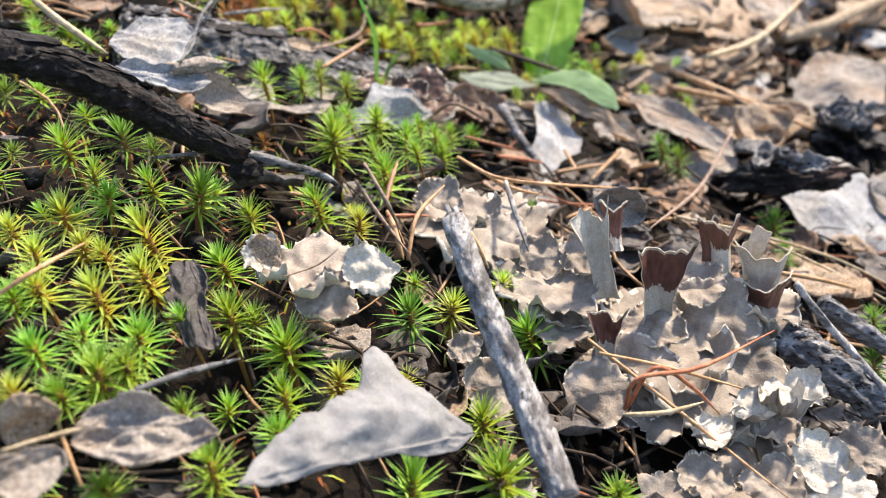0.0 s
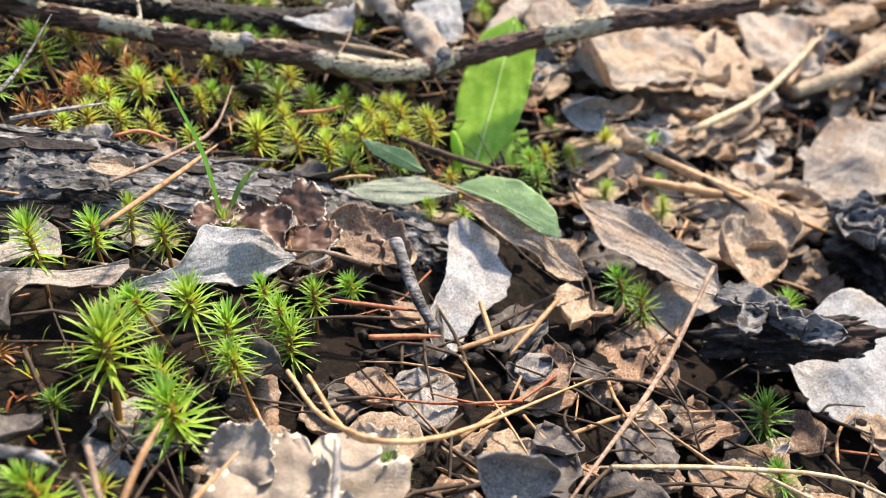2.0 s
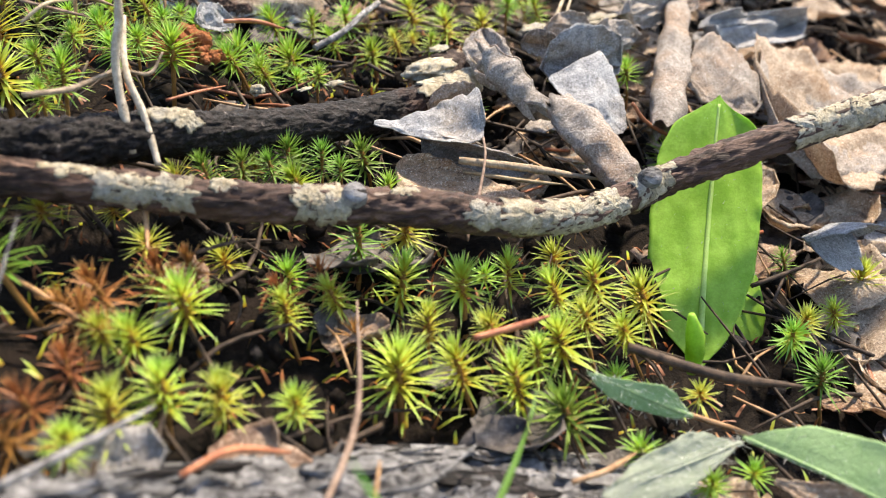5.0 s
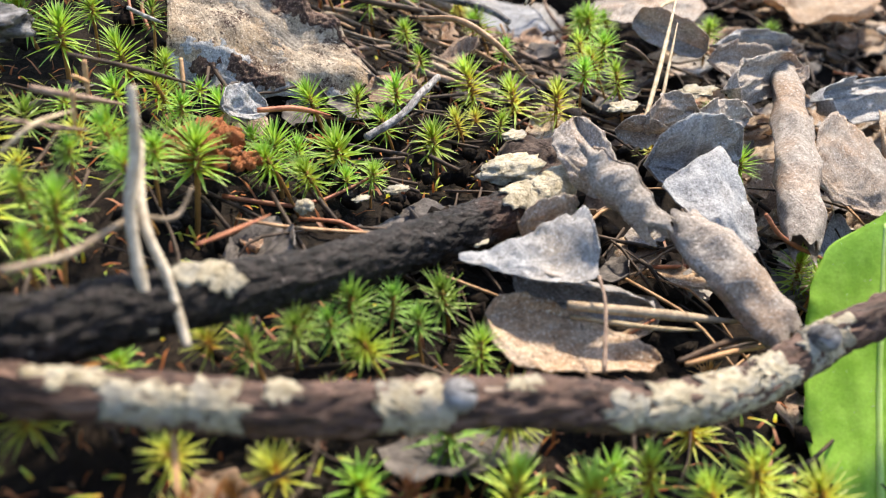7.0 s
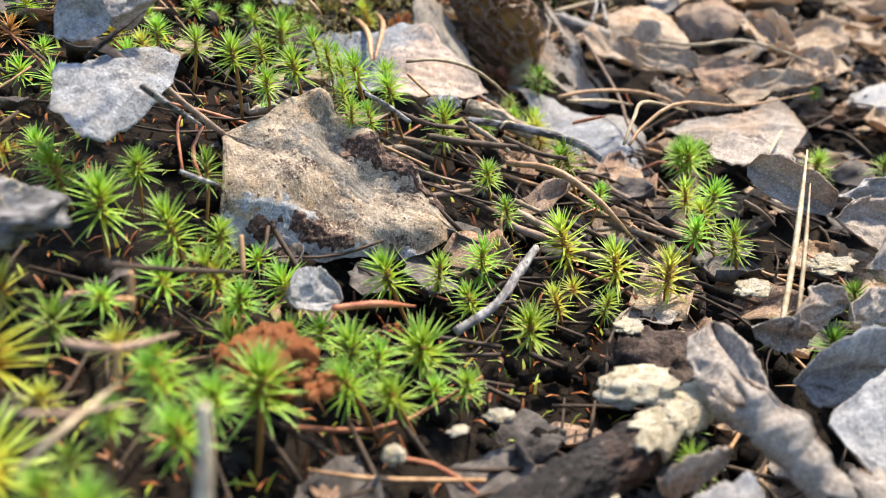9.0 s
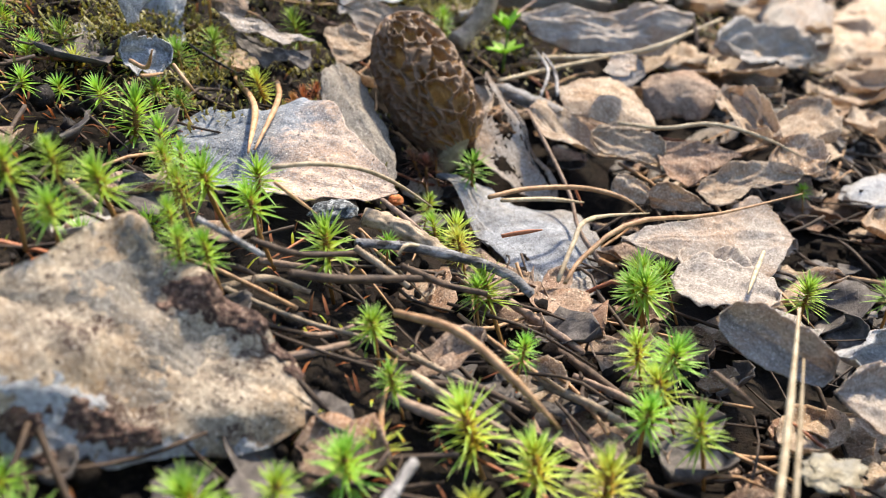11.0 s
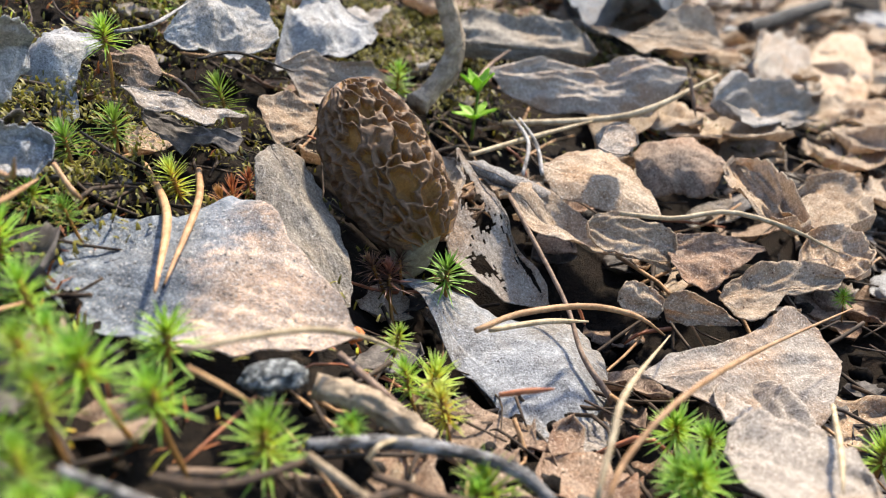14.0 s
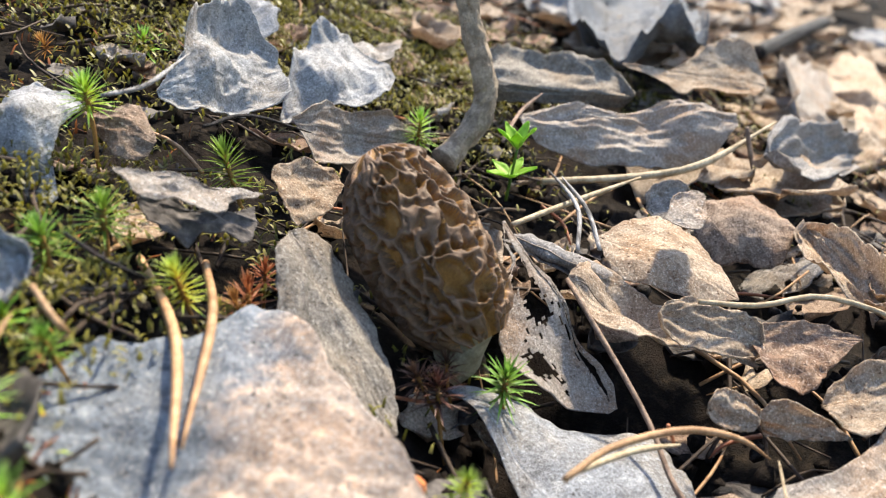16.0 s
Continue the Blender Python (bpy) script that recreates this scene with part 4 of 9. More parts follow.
def crust(ob, path, radii, at, angle, length, width, seed, material=None, label="cream crust lichen patch"):
    """A ragged patch of crust lichen wrapped on a stick. at: 0 to 1 along it; angle: degrees round it."""
    path = np.asarray(path)
    t, s, u = frames(path)
    r = np.interp(np.linspace(0, 1, len(path)), np.linspace(0, 1, len(radii)), radii)
    total = np.linalg.norm(np.diff(path, axis=0), axis=1).sum()
    nr, na = 7, 60
    v = []
    for i in range(nr):
        for j in range(na):
            a = 2 * math.pi * j / na
            q = i / (nr - 1)
            e = q * (1 + 0.5 * noise.noise(Vector((math.cos(a) * 1.9, math.sin(a) * 1.9, seed))) + 0.28 * noise.noise(Vector((math.cos(a) * 5, math.sin(a) * 5, seed))) + 0.12 * noise.noise(Vector((math.cos(a) * 12, math.sin(a) * 12, seed))))
            x = min(max((at + e * math.cos(a) * length / total / 2) * (len(path) - 1), 0), len(path) - 1.001)
            b, fr = int(x), x - int(x)
            rr = r[b]
            an = math.radians(angle) + e * math.sin(a) * width / rr / 2
            rad = rr + min(0.1 * rr, 0.0004) + 0.0002 * (1 - 0.5 * q ** 3) + 0.0004 * noise.noise(Vector((e * math.cos(a) * 5, e * math.sin(a) * 5, seed))) + 0.0003 * noise.noise(Vector((e * math.cos(a) * 15, e * math.sin(a) * 15, seed))) + (0.0008 * noise.noise(Vector((a * 1.5, seed, 1))) if i == nr - 1 else 0)
            v.append(path[b] * (1 - fr) + path[b + 1] * fr + rad * (math.cos(an) * s[b] + math.sin(an) * u[b]))
    for j in range(na):
        b = int(min(max(at * (len(path) - 1), 0), len(path) - 1))
        v.append(v[(nr - 1) * na + j] + (path[b] - v[(nr - 1) * na + j]) * 0.2)
    f = [(i * na + j, (i + 1) * na + j, (i + 1) * na + (j + 1) % na, i * na + (j + 1) % na) for i in range(nr) for j in range(na)]
    return part("lichen_patch", v, f, material or CRUST, ob, label)


def chunk(name, at, size, material, label, category, seed=1.0, squash=(1, 1, 0.7), rough=0.45, freq=1.6, n=20):
    """A lump with an uneven skin."""
    v = []
    for i in range(n + 1):
        for j in range(2 * n):
            a, b = math.pi * i / n, math.pi * j / n
            d = np.array([math.sin(a) * math.cos(b), math.sin(a) * math.sin(b), math.cos(a)])
            k = 1 + rough * (noise.noise(Vector(d * freq) + Vector((seed, seed, seed))) + 0.5 * noise.noise(Vector(d * freq * 2.7) + Vector((seed, 0, seed))) + 0.3 * noise.noise(Vector(d * freq * 6) + Vector((0, seed, seed))))
            v.append(d * np.array(squash) * size * k)
    m = 2 * n
    f = [(i * m + j, (i + 1) * m + j, (i + 1) * m + (j + 1) % m, i * m + (j + 1) % m) for i in range(n) for j in range(m)]
    ob = new(name, mesh(name, v, f, material))
    ob.location = at
    return tagged(ob, label, category)


def crumble(at, size, count, seed, label):
    """A heap of crumbly pieces of rotten wood, each a piece of its own."""
    rnd = random.Random(seed)
    ob = thing("rotten_wood", at, label, "rotten wood")
    shapes = []
    for k in range(5):
        v, f = [], []
        n = 7
        for i in range(n + 1):
            for j in range(2 * n):
                a, b = math.pi * i / n, math.pi * j / n
                d = Vector((math.sin(a) * math.cos(b), math.sin(a) * math.sin(b), math.cos(a)))
                v.append(np.array(d) * (1 + 0.55 * noise.noise(d * 1.7 + Vector((k * 5, 0, 0))) + 0.35 * noise.noise(d * 4 + Vector((0, k * 5, 0)))))
        m = 2 * n
        f = [(i * m + j, (i + 1) * m + j, (i + 1) * m + (j + 1) % m, i * m + (j + 1) % m) for i in range(n) for j in range(m)]
        shapes.append(mesh("crumb", v, f, ROT))
    for k in range(count):
        a, q = rnd.uniform(0, 6.283), rnd.random() ** 0.6
        ob2 = new("crumb", rnd.choice(shapes))
        ob2.parent = ob
        r = size * rnd.uniform(0.10, 0.24)
        ob2.matrix_basis = pose(math.cos(a) * q * size, math.sin(a) * q * size, size * (0.55 * (1 - q * q) * rnd.uniform(0.3, 1.0) - 0.15), rnd.uniform(0, 360), rnd.uniform(0, 360), 0) @ Matrix.Diagonal((r, r * rnd.uniform(0.7, 1.3), r * rnd.uniform(0.7, 1.2), 1))
    return ob

# ---- moss shoots ----
for x, y, z, r in [
    (0.0148, 0.5532, 0.1308, 0.0037),
    (0.0176, 0.5396, 0.1307, 0.0039),
    (0.0187, 0.5289, 0.1290, 0.0036),
    (0.0136, 0.5465, 0.1331, 0.0041),
    (0.0064, 0.1967, 0.0968, 0.0070),
    (0.0173, 0.1873, 0.0921, 0.0054),
    (0.0241, 0.1778, 0.0891, 0.0059),
    (0.0282, 0.1907, 0.0876, 0.0052),
    (0.0397, 0.1933, 0.0824, 0.0084),
    (0.0516, 0.1904, 0.0766, 0.0056),
    (0.0572, 0.1507, 0.0718, 0.0070),
    (0.0514, 0.1667, 0.0757, 0.0063),
    (0.0449, 0.1357, 0.0769, 0.0065),
    (0.0360, 0.1328, 0.0806, 0.0048),
    (0.0413, 0.1247, 0.0769, 0.0077),
    (0.0300, 0.1256, 0.0820, 0.0051),
    (0.0688, 0.1471, 0.0650, 0.0087),
    (0.0640, 0.2059, 0.0724, 0.0067),
    (0.0640, 0.2403, 0.0781, 0.0100),
    (0.0794, 0.2292, 0.0696, 0.0081),
    (0.0708, 0.1346, 0.0627, 0.0055),
    (0.1179, 0.1768, 0.0459, 0.0074),
    (0.0631, 0.1131, 0.0640, 0.0059),
    (0.0496, 0.1025, 0.0687, 0.0046),
]:
    moss("green", x, y, z, r)
for x, y, z, r in [
    (0.1077, 0.1473, 0.0435, 0.0066),
    (0.1112, 0.1332, 0.0403, 0.0090),
    (0.0717, 0.1246, 0.0610, 0.0052),
    (0.0954, 0.1244, 0.0477, 0.0075),
    (0.1347, 0.1371, 0.0311, 0.0052),
    (0.0618, 0.1520, 0.0693, 0.0047),
    (0.0501, 0.1439, 0.0752, 0.0045),
    (0.0221, 0.1364, 0.0869, 0.0048),
    (0.0450, 0.1279, 0.0757, 0.0052),
    (0.0373, 0.1177, 0.0774, 0.0044),
    (0.0562, 0.1221, 0.0691, 0.0041),
    (0.0254, 0.2637, 0.0949, 0.0052),
    (0.0382, 0.2659, 0.0910, 0.0067),
    (0.0485, 0.2742, 0.0872, 0.0056),
    (0.0516, 0.2871, 0.0850, 0.0051),
    (0.0611, 0.2812, 0.0810, 0.0059),
    (0.0702, 0.2966, 0.0742, 0.0055),
    (0.0738, 0.2601, 0.0747, 0.0071),
    (0.0846, 0.2757, 0.0671, 0.0049),
    (0.0938, 0.2842, 0.0603, 0.0052),
]:
    moss("green", x, y, z, r)
for x, y, z, r in [
    (0.1004, 0.2939, 0.0557, 0.0045),
    (-0.0030, 0.3330, 0.1103, 0.0062),
    (0.1464, 0.3814, 0.0506, 0.0048),
    (0.1712, 0.3744, 0.0393, 0.0047),
    (0.1900, 0.3748, 0.0327, 0.0039),
    (0.1906, 0.3901, 0.0343, 0.0033),
    (0.1921, 0.4182, 0.0375, 0.0045),
    (0.1162, 0.3380, 0.0559, 0.0034),
    (0.0439, 0.3958, 0.0962, 0.0049),
    (0.0625, 0.4028, 0.0880, 0.0043),
    (0.0804, 0.4412, 0.0875, 0.0041),
    (0.0024, 0.4014, 0.1251, 0.0050),
    (0.0003, 0.4159, 0.1270, 0.0032),
    (0.0013, 0.4316, 0.1246, 0.0045),
    (0.0138, 0.4360, 0.1158, 0.0069),
    (0.0237, 0.4568, 0.1055, 0.0066),
    (0.0355, 0.4635, 0.0994, 0.0076),
    (0.0437, 0.4550, 0.0968, 0.0037),
    (-0.0011, 0.4667, 0.1191, 0.0055),
    (0.0054, 0.4606, 0.1155, 0.0042),
]:
    moss("green", x, y, z, r)
for x, y, z, r in [
    (0.1151, 0.4609, 0.0839, 0.0032),
    (0.1286, 0.4705, 0.0802, 0.0047),
    (0.1358, 0.4386, 0.0678, 0.0042),
    (0.0074, 0.4174, 0.1227, 0.0047),
    (0.0012, 0.3913, 0.1239, 0.0035),
    (-0.0024, 0.4021, 0.1277, 0.0038),
    (0.0312, 0.4453, 0.1034, 0.0046),
    (-0.0163, 0.4853, 0.1324, 0.0045),
    (-0.0196, 0.4731, 0.1318, 0.0065),
    (-0.0096, 0.4754, 0.1253, 0.0057),
    (-0.0010, 0.4776, 0.1199, 0.0039),
    (-0.0104, 0.5211, 0.1461, 0.0040),
    (-0.0034, 0.5224, 0.1427, 0.0053),
    (0.0014, 0.5286, 0.1416, 0.0036),
    (0.0084, 0.5282, 0.1367, 0.0055),
    (0.0040, 0.5180, 0.1362, 0.0041),
    (-0.0061, 0.5913, 0.1299, 0.0072),
    (0.0729, 0.5528, 0.0969, 0.0061),
    (0.0795, 0.5316, 0.0948, 0.0034),
    (0.0282, 0.4843, 0.1047, 0.0058),
]:
    moss("green", x, y, z, r)
for x, y, z, r in [
    (0.0392, 0.4900, 0.1012, 0.0044),
    (0.0483, 0.4972, 0.0992, 0.0057),
    (0.0445, 0.4830, 0.0977, 0.0043),
    (0.0739, 0.4854, 0.0919, 0.0033),
    (0.1075, 0.5548, 0.0920, 0.0066),
    (0.1075, 0.5287, 0.0922, 0.0060),
    (0.0993, 0.5133, 0.0912, 0.0050),
    (0.1517, 0.5742, 0.0764, 0.0057),
    (0.1282, 0.4856, 0.0828, 0.0050),
    (0.0513, 0.5279, 0.1044, 0.0042),
    (0.0547, 0.5165, 0.1006, 0.0035),
    (0.0567, 0.4762, 0.0937, 0.0057),
    (-0.0179, 0.5202, 0.1494, 0.0040),
    (0.1074, 0.5111, 0.0903, 0.0049),
    (0.0073, 0.5653, 0.1320, 0.0048),
    (0.0197, 0.5484, 0.1281, 0.0061),
    (0.0277, 0.5490, 0.1219, 0.0054),
    (0.0255, 0.5682, 0.1195, 0.0057),
    (0.0411, 0.5511, 0.1118, 0.0062),
    (0.0525, 0.5616, 0.1039, 0.0030),
]:
    moss("green", x, y, z, r)
for x, y, z, r in [
    (0.0209, 0.5241, 0.1260, 0.0035),
    (0.0243, 0.5262, 0.1238, 0.0036),
    (0.0611, 0.5997, 0.0962, 0.0033),
    (0.0618, 0.5860, 0.0964, 0.0041),
    (0.1697, 0.6270, 0.0790, 0.0027),
    (0.0673, 0.7275, 0.1161, 0.0054),
    (-0.0043, 0.6675, 0.1473, 0.0054),
    (0.1119, 0.5783, 0.0834, 0.0057),
    (0.1160, 0.5726, 0.0849, 0.0045),
    (0.1052, 0.5564, 0.0920, 0.0048),
]:
    moss("green", x, y, z, r)
for x, y, z, r in [
    (0.0712, 0.5502, 0.0975, 0.0037),
    (0.0024, 0.4259, 0.1259, 0.0040),
    (0.0101, 0.4254, 0.1212, 0.0041),
    (0.0245, 0.4430, 0.1086, 0.0049),
    (0.0287, 0.4555, 0.1041, 0.0045),
    (0.0833, 0.2553, 0.0711, 0.0063),
    (0.0761, 0.2360, 0.0739, 0.0056),
    (0.0869, 0.2450, 0.0691, 0.0050),
    (0.0905, 0.2677, 0.0659, 0.0049),
    (0.0663, 0.2514, 0.0803, 0.0049),
]:
    moss("green", x, y, z, r)
for x, y, z, r in [
    (0.0193, 0.1659, 0.0907, 0.0068),
    (0.0343, 0.1693, 0.0843, 0.0076),
    (0.0201, 0.1507, 0.0894, 0.0052),
    (0.0128, 0.1561, 0.0925, 0.0047),
    (0.0394, 0.1543, 0.0813, 0.0071),
    (0.0243, 0.1409, 0.0867, 0.0060),
    (0.0340, 0.1439, 0.0830, 0.0062),
    (0.0796, 0.1435, 0.0583, 0.0052),
    (0.1002, 0.1791, 0.0529, 0.0061),
    (0.0758, 0.2029, 0.0671, 0.0052),
    (0.1122, 0.1905, 0.0518, 0.0050),
    (0.0310, 0.1153, 0.0796, 0.0048),
    (0.0270, 0.1567, 0.0871, 0.0047),
    (0.0308, 0.1567, 0.0854, 0.0042),
    (0.0296, 0.3547, 0.0968, 0.0062),
    (0.0240, 0.3437, 0.0983, 0.0046),
    (0.0243, 0.3297, 0.0961, 0.0056),
    (0.0296, 0.3364, 0.0938, 0.0051),
    (0.0375, 0.3380, 0.0894, 0.0049),
    (0.0481, 0.3399, 0.0838, 0.0040),
]:
    moss("yellow", x, y, z, r)
for x, y, z, r in [
    (0.0446, 0.3608, 0.0889, 0.0043),
    (0.0520, 0.3668, 0.0864, 0.0041),
    (0.0655, 0.3757, 0.0829, 0.0060),
    (0.0765, 0.3754, 0.0794, 0.0061),
    (0.0862, 0.3812, 0.0776, 0.0046),
    (0.0696, 0.3646, 0.0791, 0.0044),
    (0.0641, 0.3523, 0.0784, 0.0077),
    (0.0741, 0.3558, 0.0756, 0.0057),
    (0.0844, 0.3546, 0.0720, 0.0059),
    (0.0938, 0.3638, 0.0714, 0.0066),
    (0.0943, 0.3772, 0.0743, 0.0053),
    (0.1036, 0.3827, 0.0718, 0.0062),
    (0.1132, 0.3810, 0.0673, 0.0062),
    (0.0662, 0.3891, 0.0850, 0.0055),
    (0.1516, 0.3873, 0.0489, 0.0049),
    (0.1603, 0.3932, 0.0460, 0.0041),
    (0.1733, 0.4079, 0.0433, 0.0070),
    (0.0810, 0.3645, 0.0756, 0.0044),
    (0.0894, 0.3603, 0.0719, 0.0043),
    (0.0998, 0.3705, 0.0709, 0.0052),
]:
    moss("yellow", x, y, z, r)
for x, y, z, r in [
    (0.1070, 0.3687, 0.0677, 0.0045),
    (0.0207, 0.3223, 0.0972, 0.0036),
    (0.0201, 0.3428, 0.1005, 0.0039),
    (0.0671, 0.5117, 0.0950, 0.0068),
    (0.0781, 0.5031, 0.0921, 0.0059),
    (0.0896, 0.4987, 0.0911, 0.0058),
    (0.0627, 0.4867, 0.0934, 0.0038),
    (0.1026, 0.5219, 0.0918, 0.0045),
    (0.1008, 0.5312, 0.0930, 0.0047),
    (0.0675, 0.5877, 0.0936, 0.0058),
    (0.0680, 0.5789, 0.0946, 0.0045),
    (0.0148, 0.6299, 0.1235, 0.0048),
]:
    moss("yellow", x, y, z, r)
for x, y, z, r in [
    (0.0158, 0.2090, 0.0938, 0.0074),
    (0.0908, 0.1731, 0.0557, 0.0073),
    (0.2046, 0.2859, 0.0160, 0.0070),
    (0.2020, 0.2618, 0.0174, 0.0047),
    (0.2173, 0.2254, 0.0125, 0.0050),
    (0.2059, 0.1952, 0.0199, 0.0044),
    (0.1767, 0.3190, 0.0303, 0.0061),
    (0.1202, 0.2270, 0.0547, 0.0040),
    (0.0243, 0.2063, 0.0901, 0.0044),
    (-0.0159, 0.3521, 0.1204, 0.0073),
    (0.0014, 0.3539, 0.1138, 0.0067),
    (0.0567, 0.3857, 0.0881, 0.0062),
    (0.1487, 0.3705, 0.0481, 0.0054),
    (0.1538, 0.4091, 0.0514, 0.0035),
    (0.1712, 0.3262, 0.0332, 0.0066),
    (0.0924, 0.3480, 0.0675, 0.0069),
    (0.0420, 0.4053, 0.0986, 0.0047),
    (0.0344, 0.3943, 0.1020, 0.0039),
    (0.0485, 0.4090, 0.0951, 0.0039),
    (0.0565, 0.4142, 0.0916, 0.0050),
]:
    moss("dark", x, y, z, r)
for x, y, z, r in [
    (0.0283, 0.3884, 0.1053, 0.0037),
    (0.0390, 0.3981, 0.0996, 0.0036),
    (0.0525, 0.4049, 0.0927, 0.0038),
    (-0.0055, 0.4927, 0.1284, 0.0042),
    (0.1160, 0.4728, 0.0858, 0.0046),
    (0.1286, 0.4924, 0.0833, 0.0040),
    (0.1746, 0.5794, 0.0709, 0.0050),
    (-0.0056, 0.6298, 0.1332, 0.0053),
    (0.0023, 0.6392, 0.1329, 0.0055),
    (-0.0003, 0.6067, 0.1263, 0.0037),
    (0.0734, 0.6315, 0.0929, 0.0059),
    (0.0203, 0.6701, 0.1305, 0.0057),
]:
    moss("dark", x, y, z, r)
for x, y, z, r in [
    (0.0176, 0.3512, 0.1038, 0.0051),
    (0.0118, 0.3211, 0.1014, 0.0053),
    (0.0251, 0.3592, 0.1007, 0.0049),
    (0.0173, 0.3451, 0.1027, 0.0046),
    (0.0435, 0.3638, 0.0901, 0.0043),
    (0.0502, 0.3708, 0.0881, 0.0041),
    (0.0172, 0.3358, 0.1009, 0.0038),
    (0.0294, 0.3632, 0.0987, 0.0043),
    (0.0140, 0.3268, 0.1012, 0.0043),
    (0.0255, 0.6379, 0.1145, 0.0051),
    (0.0237, 0.6335, 0.1150, 0.0038),
    (0.0281, 0.6463, 0.1139, 0.0040),
]:
    moss("brown", x, y, z, r)
for x, y, z, r in [
    (0.0597, 0.6298, 0.0942, 0.0052),
    (0.0560, 0.6311, 0.0960, 0.0045),
    (0.0625, 0.6384, 0.0934, 0.0040),
]:
    moss("dry", x, y, z, r)

for kind, x, y, z, r in [
    ("green", -0.0316, 0.4835, 0.1352, 0.0060),
    ("yellow", -0.0258, 0.4360, 0.1271, 0.0085),
    ("yellow", -0.0181, 0.4161, 0.1216, 0.0085),
    ("green", 0.1340, 0.4443, 0.0668, 0.0058),
    ("green", 0.0600, 0.2544, 0.0759, 0.0060),
    ("green", 0.0926, 0.2657, 0.0609, 0.0060),
    ("green", 0.2238, 0.3417, 0.0115, 0.0060),
]:
    moss(kind, x, y, z, r)

# ---- dead leaves ----
leaf("mixed", (-0.0060, 0.6000, 0.1188), (0.0541, 0.5855, 0.1065), seed=1.3, label="large blue-grey and tan aspen leaf", cut=((0.16, -0.16, 0.97), (6.7, 18.4, 18.3, 22.1, 31.8, 32.1, 26.9, 20.2, 14.1, 9.7, 0.8), (0.3, 5.7, 9.0, 12.0, 13.6, 13.7, 14.3, 14.4, 8.5, 6.0, 0.5)), bends=[(0.35, -8, -2.5, 10), (0.15, 10, -3, 9), (0.55, 26, 3, 9), (0.95, 0, -3, 9), (0.5, 6, 1.5, 10)], crumple=0.037, curl=0.034, ragged=0.05, nu=70, nv=52)
leaf("taupe", (0.0346, 0.6494, 0.1218), (0.0513, 0.6163, 0.0948), seed=2.1, cut=((0.60, -0.30, 0.74), (3.1, 7.7, 9.6, 11.4, 11.7, 10.8, 9.7, 7.8, 5.8, 3.8, 0.6), (0.5, 7.0, 8.2, 9.4, 11.0, 11.0, 9.2, 7.1, 6.3, 4.3, 0.2)), bends=[(0.5, -9, -3, 7), (0.3, 8, -2, 6), (0.9, 0, -2, 6)], crumple=0.037, curl=-0.085, ragged=0.05, nu=70, nv=52)
leaf("pale", (0.0808, 0.6698, 0.1100), (0.0982, 0.6388, 0.0765), seed=3.7, label="lacy grey leaf with worn-through holes", cut=((0.39, -0.56, 0.73), (0.0, 0.0, 0.0, 1.0, 1.4, 0.7, 0.3, 1.6, 3.5, 3.7, 1.1), (0.5, 3.5, 4.2, 11.2, 14.2, 17.3, 18.4, 16.9, 13.9, 9.9, 1.4)), bends=[(0.5, 0, 2, 8)], crumple=0.037, curl=0.051, holes=0.541, ragged=0.05, nu=70, nv=52)
leaf("blue", (0.0623, 0.6366, 0.0879), (0.0952, 0.5906, 0.0727), seed=4.2, label="blue-grey speckled dead leaf with torn tip", cut=((0.27, -0.12, 0.95), (3.1, 9.9, 13.8, 17.0, 22.4, 29.3, 31.5, 31.4, 27.2, 20.4, 1.9), (0.1, 1.3, 2.5, 3.1, 4.3, 5.6, 5.9, 6.4, 9.0, 10.9, 0.0)), bends=[(0.15, 0, 4, 8), (0.45, -6, -3, 8), (0.8, 14, 2, 9), (0.95, 0, -3, 8)], crumple=0.037, curl=-0.102, ragged=0.05, nu=70, nv=52)
leaf("tan", (0.0655, 0.6346, 0.0825), (0.0857, 0.6078, 0.0609), seed=4.25, label="tan curled-under edge of a dead leaf", cut=((-0.20, -0.70, 0.68), (0.8, 2.7, 4.4, 5.6, 5.7, 5.1, 4.3, 2.9, 1.5, 1.1, 0.6), (0.0, 0.0, 0.1, 0.2, 0.3, 0.4, 0.4, 0.4, 0.4, 0.1, 0.0)), crumple=0.037, curl=-0.17, ragged=0.05, nu=70, nv=52)
leaf("pale", (0.1110, 0.5974, 0.0821), (0.1615, 0.6102, 0.0714), seed=5.1, cut=((0.25, -0.19, 0.95), (0.7, 3.4, 5.9, 6.0, 6.1, 7.1, 9.2, 11.3, 13.6, 15.9, 9.4), (0.0, 2.6, 8.0, 14.3, 16.7, 17.6, 18.3, 15.4, 11.1, 5.5, 0.3)), bends=[(0.8, 18, 3, 9), (0.6, -18, -2, 9), (0.1, 0, -2, 6)], crumple=0.037, curl=0.085, ragged=0.05, nu=70, nv=52)
leaf("pale", (0.1155, 0.5640, 0.0887), (0.1378, 0.5571, 0.0863), (0.1304, 0.5714, 0.0868), (0.1171, 0.5469, 0.0919), seed=6.4, kind='slab', crumple=0.07, curl=0.05)
